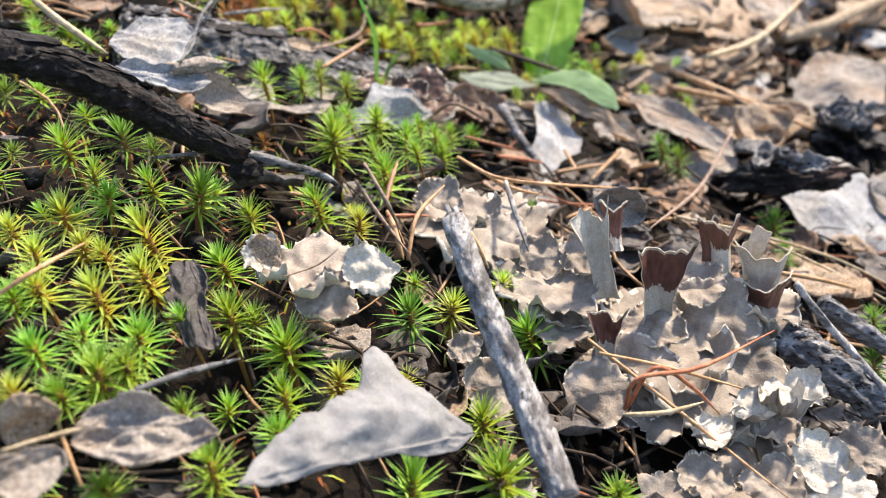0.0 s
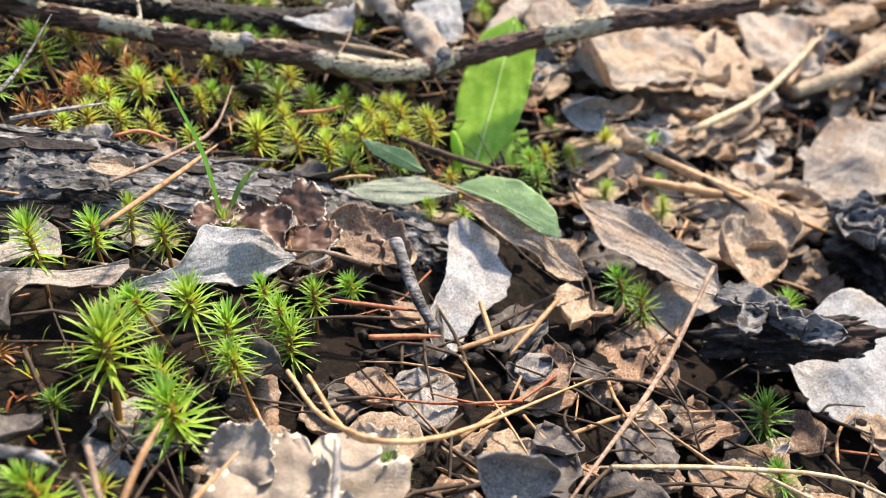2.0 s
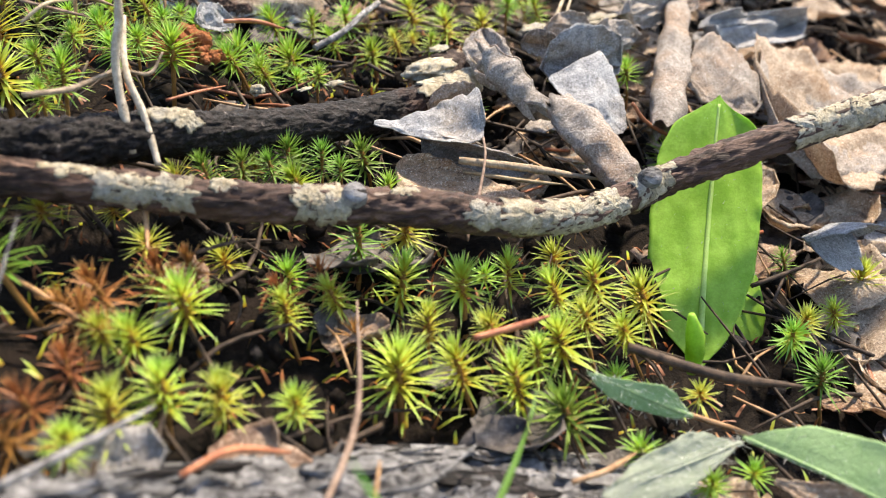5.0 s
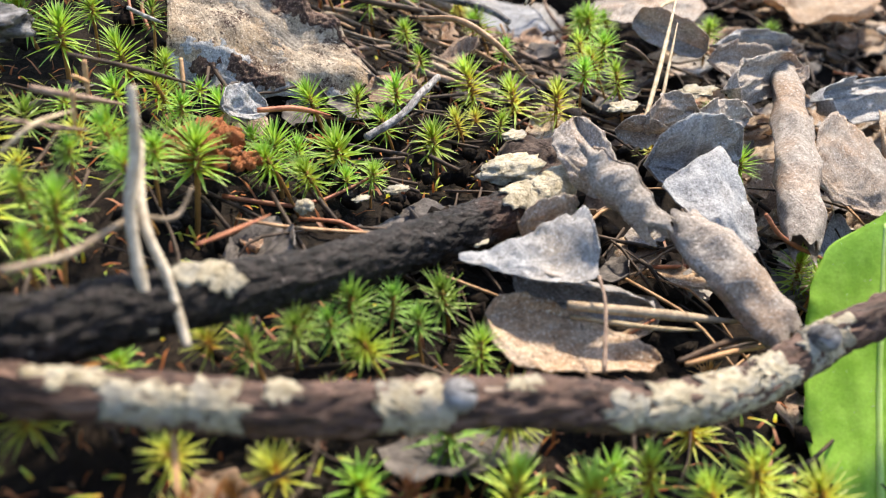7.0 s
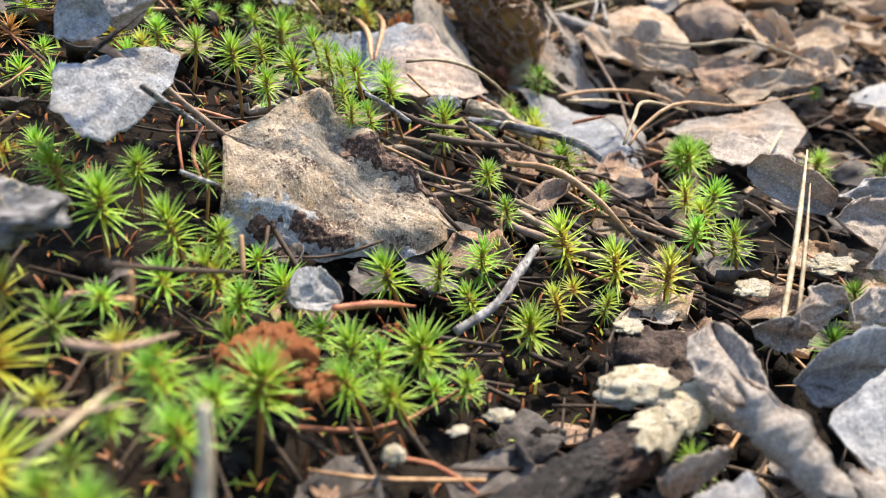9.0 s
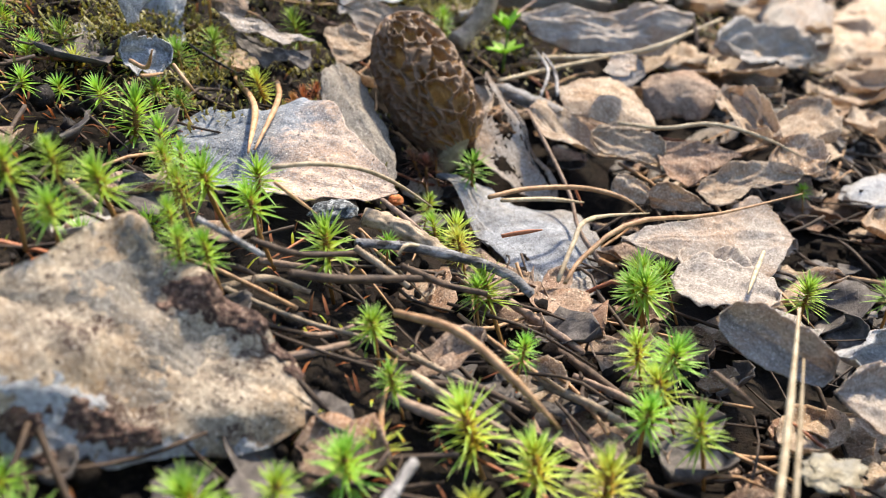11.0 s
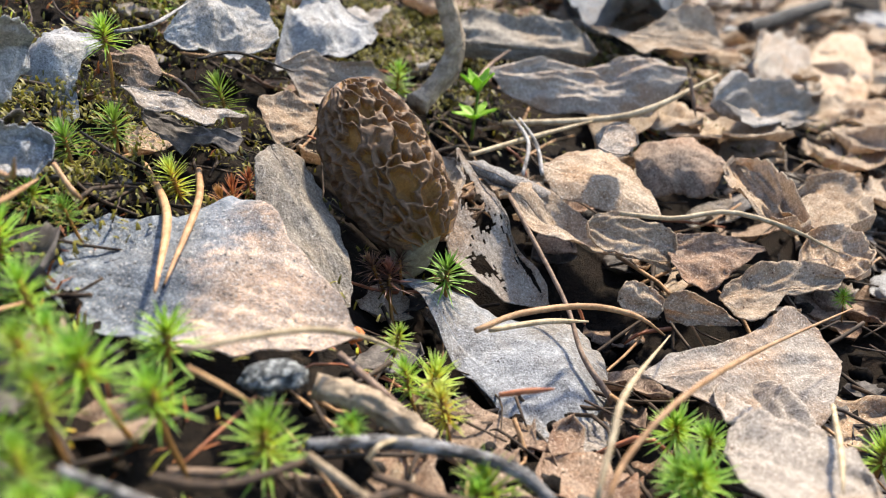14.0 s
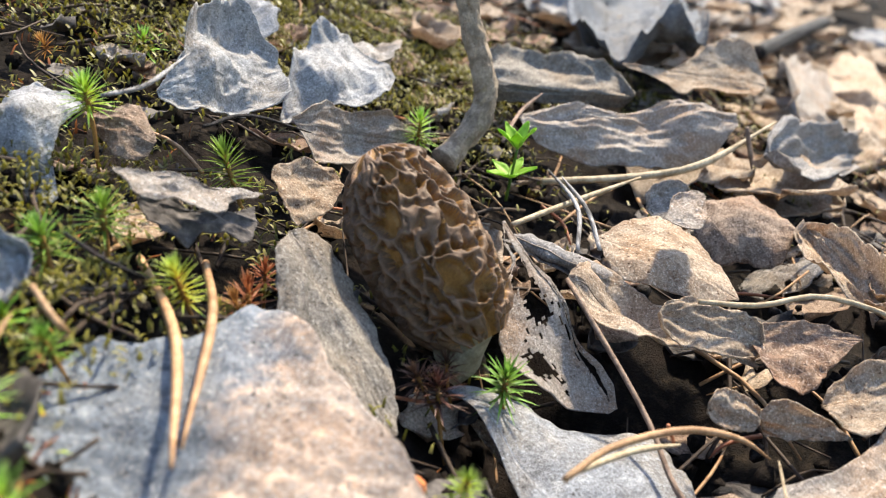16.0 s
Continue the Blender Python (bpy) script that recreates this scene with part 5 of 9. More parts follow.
leaf("tan", (0.0919, 0.6597, 0.0960), (0.1312, 0.6418, 0.0805), seed=7.3, stalk=[(0.1008, 0.6284, 0.0843), (0.1016, 0.6122, 0.0789), (0.1066, 0.6027, 0.0720)], label="curled tan leaf, red-brown stalk,", cut=((0.20, -0.35, 0.91), (1.8, 11.6, 9.9, 8.3, 7.9, 7.6, 7.6, 7.6, 7.6, 7.6, 0.8), (0.3, 5.0, 8.4, 10.2, 9.9, 6.3, 3.6, 3.1, 2.6, 1.3, 0.1)), bends=[(0.05, 2, 6, 6), (0.35, -7, 4, 6), (0.4, 4, -3, 5), (0.8, 0, 3, 7)], crumple=0.037, curl=0.102, ragged=0.05, nu=70, nv=52)
leaf("tan", (0.1043, 0.6746, 0.1008), (0.1335, 0.6579, 0.0896), seed=8.8, cut=((0.14, -0.37, 0.92), (0.6, 9.7, 14.8, 18.6, 18.5, 16.5, 14.4, 12.3, 10.2, 6.8, 0.4), (0.3, 5.1, 9.8, 9.7, 9.4, 8.8, 7.9, 6.9, 5.7, 2.9, 0.2)), bends=[(0.5, 0, 4, 10)], crumple=0.037, curl=-0.102, ragged=0.05, nu=70, nv=52)
leaf("pale", (0.1179, 0.6674, 0.1079), (0.1303, 0.6742, 0.1095), seed=8.85, cut=((0.12, -0.42, 0.90), (0.0, 0.5, 1.5, 2.5, 3.5, 3.9, 3.7, 3.4, 3.1, 2.9, 1.6), (2.3, 6.0, 7.4, 7.0, 6.5, 6.0, 5.5, 4.9, 3.0, 1.0, 0.0)), crumple=0.087, curl=0.17, ragged=0.05, nu=48, nv=36)
leaf("brown", (0.1372, 0.6984, 0.0928), (0.1632, 0.6890, 0.0891), seed=9.2, cut=((-0.00, -0.37, 0.93), (2.4, 10.6, 13.2, 14.3, 15.3, 16.4, 16.3, 15.3, 14.2, 10.7, 2.1), (0.2, 8.3, 10.8, 13.1, 11.8, 10.4, 9.9, 11.4, 11.5, 9.7, 0.0)), bends=[(0.5, 2, 4, 9)], crumple=0.087, curl=-0.34, ragged=0.05, nu=48, nv=36)
leaf("tan", (0.1421, 0.7770, 0.1152), (0.1905, 0.7678, 0.1066), seed=11.5, cut=((0.06, -0.50, 0.87), (0.0, 0.0, 0.0, 0.0, 3.1, 8.0, 12.9, 15.2, 16.3, 14.7, 2.7), (0.2, 2.9, 5.8, 8.4, 11.1, 7.5, 5.4, 6.7, 6.9, 6.8, 0.0)), crumple=0.037, curl=0.102, ragged=0.05, nu=70, nv=52)
leaf("white", (0.0075, 0.6784, 0.1434), (0.0308, 0.7068, 0.1380), seed=12.2, cut=((0.65, -0.42, 0.63), (0.2, 3.0, 6.0, 12.2, 14.8, 16.2, 16.8, 17.0, 16.6, 13.3, 3.6), (2.6, 5.6, 6.1, 9.4, 10.3, 9.5, 9.2, 9.8, 8.7, 4.3, 0.2)), bends=[(0.4, 4, 5, 9), (0.5, -9, -4, 7)], crumple=0.102, curl=0.3, ragged=0.09, nu=70, nv=52)
leaf("white", (0.0302, 0.7130, 0.1260), (0.0615, 0.7364, 0.1273), seed=13.4, label="grey-white crumpled dead leaf", cut=((0.29, -0.43, 0.86), (0.3, 4.7, 9.4, 13.2, 15.8, 18.4, 21.0, 23.6, 21.1, 16.6, 4.1), (1.5, 1.6, 0.2, 0.5, 2.2, 6.1, 6.9, 6.1, 5.4, 3.2, 0.2)), bends=[(0.5, 6, 5, 9), (0.3, -3, -4, 7)], crumple=0.102, curl=0.3, ragged=0.09, nu=70, nv=52)
leaf("white", (-0.0248, 0.6586, 0.1339), (-0.0065, 0.6731, 0.1422), seed=14.8, label="arched blue-white dead leaf standing on edge", cut=((0.01, -0.50, 0.86), (0.2, 2.8, 5.7, 8.6, 10.7, 12.1, 13.5, 14.9, 14.9, 14.6, 7.7), (3.4, 9.1, 14.5, 13.6, 9.0, 5.8, 4.1, 2.4, 1.6, 0.8, 0.0)), bends=[(0.55, 4, 7, 8), (0.05, -4, -3, 6)], crumple=0.087, curl=-0.102, ragged=0.05, nu=48, nv=36)
leaf("brown", (-0.0082, 0.6758, 0.1403), (0.0072, 0.6676, 0.1354), seed=14.85, label="brown curled edge of a dead leaf", cut=((0.01, -0.50, 0.86), (0.9, 2.7, 4.0, 5.3, 6.5, 7.5, 6.2, 4.8, 3.5, 2.2, 0.5), (0.0, 0.8, 2.1, 3.3, 4.1, 4.9, 5.6, 6.3, 6.0, 5.6, 3.3)), bends=[(0.5, 0, 3, 5)], crumple=0.087, curl=-0.102, ragged=0.05, nu=48, nv=36)
leaf("grey", (0.0068, 0.6377, 0.1418), (0.0293, 0.6540, 0.1279), seed=15.1, cut=((0.65, -0.30, 0.70), (0.0, 0.3, 0.7, 1.0, 0.9, 0.4, 0.1, 0.0, 0.0, 0.0, 0.0), (0.4, 4.8, 5.8, 5.7, 7.3, 9.3, 8.0, 4.2, 2.7, 2.0, 0.1)), crumple=0.087, curl=0.051, ragged=0.05, nu=48, nv=36)
leaf("dark", (0.0078, 0.6417, 0.1335), (0.0273, 0.6520, 0.1222), seed=15.9, cut=((0.61, -0.41, 0.68), (0.7, 1.2, 1.5, 1.8, 0.6, 0.0, 0.0, 0.0, 1.1, 2.9, 3.9), (0.0, 4.6, 6.2, 7.2, 7.8, 4.3, 4.9, 5.2, 6.6, 5.3, 0.0)), crumple=0.087, curl=0.051, ragged=0.05, nu=48, nv=36)
leaf("white", (-0.0174, 0.6266, 0.1532), (-0.0108, 0.6369, 0.1507), (-0.0084, 0.6242, 0.1590), (-0.0134, 0.6285, 0.1424), seed=16.6, crumple=0.12, curl=0.1, kind='delta')
leaf("tan", (0.0305, 0.6637, 0.1257), (0.0446, 0.6764, 0.1188), seed=17.3, cut=((0.67, -0.40, 0.63), (0.0, 4.7, 5.2, 5.5, 5.8, 5.9, 5.6, 5.2, 4.9, 4.5, 1.8), (5.3, 10.1, 9.6, 9.0, 8.5, 8.0, 6.6, 5.2, 3.9, 1.9, 0.0)), crumple=0.087, curl=0.102, ragged=0.05, nu=48, nv=36)
leaf("brown", (0.1306, 0.6444, 0.0873), (0.1571, 0.6444, 0.0842), seed=18.4, label="red-brown dead leaf lying on the litter", cut=((0.10, -0.45, 0.89), (0.4, 3.8, 4.1, 4.4, 4.7, 4.9, 4.1, 3.4, 2.5, 1.8, 0.9), (6.4, 12.4, 12.9, 13.3, 12.0, 9.8, 7.7, 5.6, 3.5, 1.4, 0.0)), crumple=0.087, curl=0.085, ragged=0.05, nu=48, nv=36)
leaf("tan", (0.1384, 0.6259, 0.0823), (0.1700, 0.6281, 0.0835), seed=19.9, cut=((-0.00, -0.46, 0.89), (0.3, 3.7, 5.0, 6.2, 7.0, 6.9, 6.8, 6.7, 4.9, 2.8, 0.9), (3.2, 8.7, 8.8, 6.8, 4.4, 2.0, 2.1, 2.5, 3.0, 2.7, 0.0)), crumple=0.087, curl=0.102, ragged=0.05, nu=48, nv=36)
leaf("tan", (0.1238, 0.6242, 0.0823), (0.1414, 0.6197, 0.0780), seed=20.3, cut=((-0.16, -0.92, 0.35), (1.5, 4.2, 4.9, 5.1, 4.5, 3.9, 3.4, 2.8, 1.9, 1.0, 0.1), (0.2, 3.7, 3.4, 3.1, 2.8, 2.5, 2.2, 1.6, 1.1, 0.5, 0.0)), crumple=0.087, curl=0.102, ragged=0.05, nu=48, nv=36)
leaf("tan", (0.1137, 0.6261, 0.0862), (0.1233, 0.6236, 0.0816), (0.1197, 0.6278, 0.0866), (0.1175, 0.6235, 0.0806), seed=21.1, crumple=0.1, curl=0.1, kind='slab')
leaf("grey", (0.1718, 0.7267, 0.0973), (0.2297, 0.7738, 0.0739), (0.1994, 0.7541, 0.0958), (0.1826, 0.7185, 0.0898), seed=22.2, crumple=0.08, curl=0.06, kind='delta')
leaf("pale", (0.0972, 0.7337, 0.1123), (0.1654, 0.7362, 0.1055), seed=22.25, label="long folded grey-brown dead leaf", cut=((0.10, -0.62, 0.78), (2.9, 5.1, 4.7, 4.0, 3.2, 3.4, 5.2, 7.1, 7.0, 6.3, 2.5), (2.9, 8.7, 11.4, 13.6, 14.1, 14.6, 14.6, 14.2, 13.7, 9.0, 2.2)), bends=[(0.3, 0, 3, 7), (0.62, -2, -3, 5), (0.8, 0, 3, 7)], crumple=0.0739, curl=-0.085, ragged=0.05, nu=70, nv=52)
leaf("grey", (0.1271, 0.7045, 0.0935), (0.1394, 0.7035, 0.0965), (0.1329, 0.7076, 0.0993), (0.1343, 0.6981, 0.0924), seed=23.7, crumple=0.1, curl=0.1, kind='slab')
rolled("grey", (0.0833, 0.6744, 0.1027), (0.1028, 0.6624, 0.0962), 0.0033, seed=4.4)
leaf("pale", (0.2054, 0.7776, 0.0959), (0.2589, 0.8273, 0.0673), (0.2962, 0.9347, 0.0598), (0.2138, 0.7720, 0.0835), seed=25.1, crumple=0.08, curl=0.1, kind='slab')
leaf("tan", (0.2925, 0.9054, 0.0590), (0.3215, 0.8873, 0.0495), (0.3664, 1.0043, 0.0448), (0.2618, 0.8081, 0.0624), seed=26.3, crumple=0.08, curl=0.1, kind='slab')
leaf("pale", (0.0337, 0.7009, 0.1272), (0.0708, 0.7381, 0.1042), seed=27.8, cut=((0.76, -0.61, 0.23), (1.1, 5.0, 7.3, 6.0, 5.6, 6.7, 7.8, 5.0, 3.7, 3.3, 2.5), (0.1, 9.8, 9.5, 9.0, 7.9, 5.4, 2.9, 2.5, 2.6, 2.6, 0.0)), bends=[(0.4, 0, -3, 8)], crumple=0.037, curl=0.102, ragged=0.05, nu=70, nv=52)
leaf("blue", (-0.0143, 0.6115, 0.1384), (-0.0035, 0.6170, 0.1353), (-0.0087, 0.6149, 0.1408), (-0.0099, 0.6097, 0.1326), seed=28.5, crumple=0.16, curl=0.25, ragged=0.16, kind='slab')
leaf("taupe", (0.0869, 0.7538, 0.1196), (0.1381, 0.7531, 0.1105), (0.1132, 0.7713, 0.1214), (0.1110, 0.7577, 0.1072), seed=29.7, crumple=0.1, curl=0.1, kind='slab')
leaf("slate", (0.1904, 0.9592, 0.0953), (0.1797, 0.7967, 0.1154), (0.2899, 1.1314, 0.0689), (0.1509, 0.7813, 0.1159), seed=31.7, kind='aspen', crumple=0.1, curl=0.1)
leaf("tan", (0.1112, 0.6497, 0.0932), (0.1327, 0.6436, 0.0864), (0.1232, 0.6515, 0.0930), (0.1194, 0.6418, 0.0868), seed=32.1, crumple=0.1, curl=0.1, kind='slab')
leaf("tan", (0.1676, 0.6891, 0.0878), (0.1683, 0.6461, 0.0855), (0.1733, 0.6717, 0.0888), (0.1627, 0.6598, 0.0829), seed=33.9, crumple=0.12, curl=0.25, kind='slab')
leaf("tan", (0.1827, 0.6773, 0.0859), (0.1898, 0.6532, 0.0838), (0.1961, 0.6775, 0.0848), (0.1760, 0.6493, 0.0834), seed=34.4, crumple=0.12, curl=0.2, kind='aspen')
leaf("tan", (0.1696, 0.6459, 0.0855), (0.1769, 0.6292, 0.0838), (0.1788, 0.6445, 0.0870), (0.1689, 0.6287, 0.0817), seed=35.4, crumple=0.12, curl=0.2, kind='delta')
leaf("pale", (0.1310, 0.6014, 0.0736), (0.1355, 0.5717, 0.0805), (0.1394, 0.5909, 0.0760), (0.1258, 0.5710, 0.0820), seed=36.4, kind='slab', crumple=0.1, curl=0.1)
SCAB_ENDS = ((-0.0049, 0.5070, 0.1287), (0.0411, 0.5118, 0.0981))
SCAB_CUT = ((0.52, -0.49, 0.70), (0.3, 7.0, 17.7, 20.7, 18.5, 16.7, 14.4, 12.0, 9.7, 7.6, 2.2), (1.1, 19.7, 23.5, 23.0, 21.3, 19.1, 16.7, 14.1, 12.2, 9.4, 3.8))
SCAB_BENDS = [(0.4, 6, 2, 12), (0.25, -24, -4, 6), (0.5, -21, -4.5, 6), (0.75, -16, -3, 5), (0.56, 14, 5, 4.5), (0.75, 10, 4.5, 4.5), (0.3, 21, 5, 5), (0.42, 10, -3.5, 5), (0.62, 3, -3, 5), (0.3, -4, 2, 5), (0.9, -3, 3, 5), (0.5, -8, -2, 5), (0.78, -6, 1.5, 3), (0.15, -12, 2, 6)]
scabby = leaf("scab", *SCAB_ENDS, seed=41, stalk=[(-0.0104, 0.5042, 0.1366), (-0.0147, 0.5038, 0.1423), (-0.0255, 0.5018, 0.1532)], cut=SCAB_CUT, bends=SCAB_BENDS, crumple=0.0319, curl=-0.068, ragged=0.05, nu=70, nv=52)
SCAB_FORM = blade(*SCAB_ENDS, None, None, seed=41, cut=SCAB_CUT, bends=SCAB_BENDS, crumple=0.0319, curl=-0.068, ragged=0.05, nu=150, nv=120)
for word, spots, stuff, high in (
        ("dark brown crumbly scab", [(0.56, 10.5, 5.5, 3), (0.64, 11, 5, 3), (0.73, 9.5, 4, 2.4), (0.84, 7.5, 3, 1.6), (0.95, 4.6, 2.6, 1)], SCAB, 0.0008),
        ("dark brown crumbly scab", [(0.38, -13.5, 3.6, 2), (0.46, -13.8, 5, 2.4), (0.56, -13.6, 3, 1.4), (0.27, -18, 3.6, 2.2), (0.36, -20.5, 2.5, 1.6)], SCAB, 0.0008),
        ("grey-white band along the lower edge", [(0.32, -14, 7, 4), (0.24, -21, 7, 4), (0.5, -17.5, 11, 3.4), (0.68, -14.5, 9, 2.8), (0.85, -11, 5, 2)], LEAF["white"], 0.0002),
        ("dull grey patch across the middle", [(0.36, 11, 5, 7), (0.40, 5, 7, 4), (0.55, 1, 7, 3), (0.5, -7, 5, 2.5)], LEAF["taupe"], 0.0002)):
    scab(scabby, SCAB_FORM, 150, 120, SCAB_CUT, SCAB_ENDS, spots, stuff, high, word)
leaf("blue", (-0.0286, 0.4836, 0.1458), (-0.0109, 0.5095, 0.1454), seed=42.2, label="broad blue-grey dead aspen leaf", cut=((0.47, -0.30, 0.83), (0.0, 3.2, 7.6, 8.6, 9.6, 9.7, 8.7, 7.8, 6.8, 4.8, 1.1), (8.8, 12.0, 10.7, 10.0, 9.2, 8.5, 7.7, 6.8, 4.8, 2.3, 0.0)), crumple=0.0725, curl=-0.102, ragged=0.05, nu=48, nv=36)
leaf("white", (0.0130, 0.4624, 0.1132), (0.0213, 0.4682, 0.1083), (0.0169, 0.4696, 0.1146), (0.0169, 0.4640, 0.1088), seed=43.2, label="small grey-white curled lichen scrap", kind='round', crumple=0.1, curl=0.15)
leaf("blue", (-0.0278, 0.4997, 0.1616), (-0.0209, 0.5024, 0.1552), (-0.0218, 0.5007, 0.1628), (-0.0257, 0.4981, 0.1538), seed=44.2, crumple=0.08, curl=0.05, kind='delta')
leaf("grey", (-0.0212, 0.5036, 0.1559), (-0.0118, 0.5099, 0.1581), (-0.0184, 0.5081, 0.1607), (-0.0189, 0.5112, 0.1525), seed=45.2, crumple=0.1, curl=0.1, kind='aspen')
rolled("pale", (0.0874, 0.4414, 0.1012), (0.0989, 0.4287, 0.0897), 0.0051, seed=0.7, label='dry rolled-up grey-brown dead leaf leaning on a log')
rolled("pale", (0.1038, 0.4328, 0.0891), (0.1171, 0.4065, 0.0760), 0.0053, seed=2.2)
leaf("white", (0.0846, 0.4130, 0.0911), (0.0602, 0.4153, 0.0960), seed=47.7, stalk=[(0.0844, 0.4060, 0.0896), (0.0816, 0.3930, 0.0862)], label="pale crumpled dead leaf, thin stalk,", cut=((0.15, -0.35, 0.92), (0.0, 0.7, 1.5, 2.0, 2.2, 1.9, 0.9, 0.8, 0.8, 1.4, 0.2), (4.8, 15.0, 13.7, 12.3, 10.7, 9.2, 7.4, 5.5, 3.7, 2.7, 1.0)), bends=[(0.25, -4, -2, 5), (0.1, -9, 2, 4), (0.9, 0, 2, 4)], crumple=0.087, curl=0.102, ragged=0.05, nu=48, nv=36)
leaf("white", (0.1031, 0.4431, 0.0908), (0.1210, 0.4355, 0.0777), seed=48.8, cut=((0.39, -0.47, 0.79), (2.9, 8.0, 13.7, 19.5, 17.7, 15.6, 13.8, 12.1, 9.4, 6.7, 1.3), (0.0, 0.4, 1.7, 2.9, 4.0, 4.8, 5.5, 6.3, 6.8, 3.9, 0.6)), bends=[(0.5, 3, 3, 6)], crumple=0.087, curl=0.102, ragged=0.05, nu=48, nv=36)
leaf("tan", (0.0639, 0.4113, 0.0868), (0.0938, 0.4054, 0.0767), (0.0765, 0.4147, 0.0850), (0.0761, 0.3997, 0.0816), seed=49.4, label="flat brown decayed leaf", crumple=0.04, curl=0.02, kind='delta')
leaf("pale", (0.1458, 0.4693, 0.0774), (0.1659, 0.4659, 0.0657), (0.1626, 0.4868, 0.0777), (0.1517, 0.4618, 0.0684), seed=50.3, crumple=0.09, curl=0.06, kind='slab')
rolled("pale", (0.1551, 0.5168, 0.0830), (0.1315, 0.4388, 0.0750), 0.0052, seed=3.1)
leaf("pale", (0.1319, 0.4932, 0.0886), (0.1580, 0.5158, 0.0829), (0.1447, 0.5082, 0.0906), (0.1432, 0.5018, 0.0804), seed=51.3, crumple=0.1, curl=0.1, kind='slab')
leaf("pale", (0.1200, 0.4743, 0.0890), (0.1342, 0.4841, 0.0844), (0.1270, 0.4822, 0.0913), (0.1267, 0.4778, 0.0828), seed=52.3, crumple=0.1, curl=0.1, kind='slab')
leaf("white", (0.1605, 0.5030, 0.0776), (0.2020, 0.5373, 0.0618), (0.1800, 0.5224, 0.0741), (0.1783, 0.5155, 0.0639), seed=53.3, crumple=0.1, curl=0.15, kind='slab')
leaf("grey", (0.0993, 0.4708, 0.0920), (0.1102, 0.4696, 0.0896), (0.1035, 0.4659, 0.0966), (0.1036, 0.4666, 0.0887), seed=54.3, crumple=0.1, curl=0.1, kind='slab')
leaf("pale", (0.1178, 0.5358, 0.0957), (0.1365, 0.5262, 0.0868), (0.1243, 0.5321, 0.0998), (0.1248, 0.5269, 0.0891), seed=55.5, crumple=0.08, curl=0.1, kind='slab')
leaf("pale", (0.1048, 0.4668, 0.0945), (0.1195, 0.4771, 0.0916), (0.1119, 0.4744, 0.0977), (0.1148, 0.4745, 0.0889), seed=56.5, crumple=0.1, curl=0.1, kind='slab')
leaf("white", (0.1032, 0.4563, 0.0889), (0.1248, 0.4640, 0.0851), (0.1155, 0.4577, 0.0995), (0.1120, 0.4553, 0.0841), seed=57.5, crumple=0.12, curl=0.06, kind='slab')
leaf("pale", (0.1361, 0.5216, 0.0864), (0.1591, 0.5325, 0.0766), (0.1473, 0.5277, 0.0881), (0.1416, 0.5147, 0.0810), seed=58.5, kind='round', crumple=0.08, curl=0.05)
leaf("white", (0.1405, 0.5330, 0.0859), (0.1720, 0.5597, 0.0724), (0.1506, 0.5386, 0.0875), (0.1508, 0.5363, 0.0793), seed=59.5, crumple=0.08, curl=0.05, kind='slab')
leaf("white", (0.0877, 0.2946, 0.0638), (0.0584, 0.2614, 0.0768), seed=61, stalk=[(0.0961, 0.2877, 0.0691), (0.1058, 0.2969, 0.0593)], label="grey-white dead leaf with a long stalk", cut=((0.72, -0.42, 0.55), (0.1, 1.6, 3.2, 3.9, 3.9, 2.3, 1.7, 2.1, 2.3, 1.2, 0.1), (0.2, 3.1, 6.2, 8.9, 11.1, 12.3, 7.5, 2.9, 2.1, 1.5, 0.2)), bends=[(0.35, 4, -3, 5), (0.25, -5, 3, 5)], crumple=0.037, curl=0.102, ragged=0.05, nu=70, nv=52)
leaf("white", (0.1268, 0.3343, 0.0523), (0.1238, 0.2841, 0.0376), seed=62, label="narrow white dry leaf lying on the needles", cut=((0.65, -0.25, 0.72), (2.4, 11.1, 11.3, 16.0, 14.9, 13.8, 10.3, 6.8, 5.4, 4.2, 0.0), (0.0, 3.8, 3.6, 3.4, 3.6, 3.9, 4.5, 5.5, 6.5, 5.7, 3.1)), bends=[(0.5, 0, 2, 5), (0.15, 0, -2, 4)], crumple=0.037, curl=0.102, ragged=0.05, nu=70, nv=52)
leaf("pale", (0.0575, 0.2688, 0.0792), (0.0217, 0.2491, 0.0907), seed=63, label="grey-brown curled dead leaf", cut=((0.50, -0.50, 0.70), (1.5, 6.4, 5.2, 5.6, 5.0, 4.2, 8.4, 8.3, 7.8, 7.1, 2.7), (0.9, 0.2, 0.0, 0.0, 0.0, 0.0, 0.6, 2.8, 4.9, 5.9, 3.3)), bends=[(0.3, 0, -3, 6), (0.65, 0, -2, 6)], crumple=0.037, curl=0.204, ragged=0.05, nu=70, nv=52)
rolled("grey", (0.0225, 0.2345, 0.1031), (0.0356, 0.2411, 0.1013), 0.0032, seed=61.5, turns=0.8, label='grey-brown curled dead leaf beside the log')
leaf("pale", (0.1658, 0.4536, 0.0628), (0.2204, 0.4850, 0.0419), (0.2058, 0.5013, 0.0529), (0.1848, 0.4411, 0.0491), seed=65, crumple=0.1, curl=0.05, kind='delta')
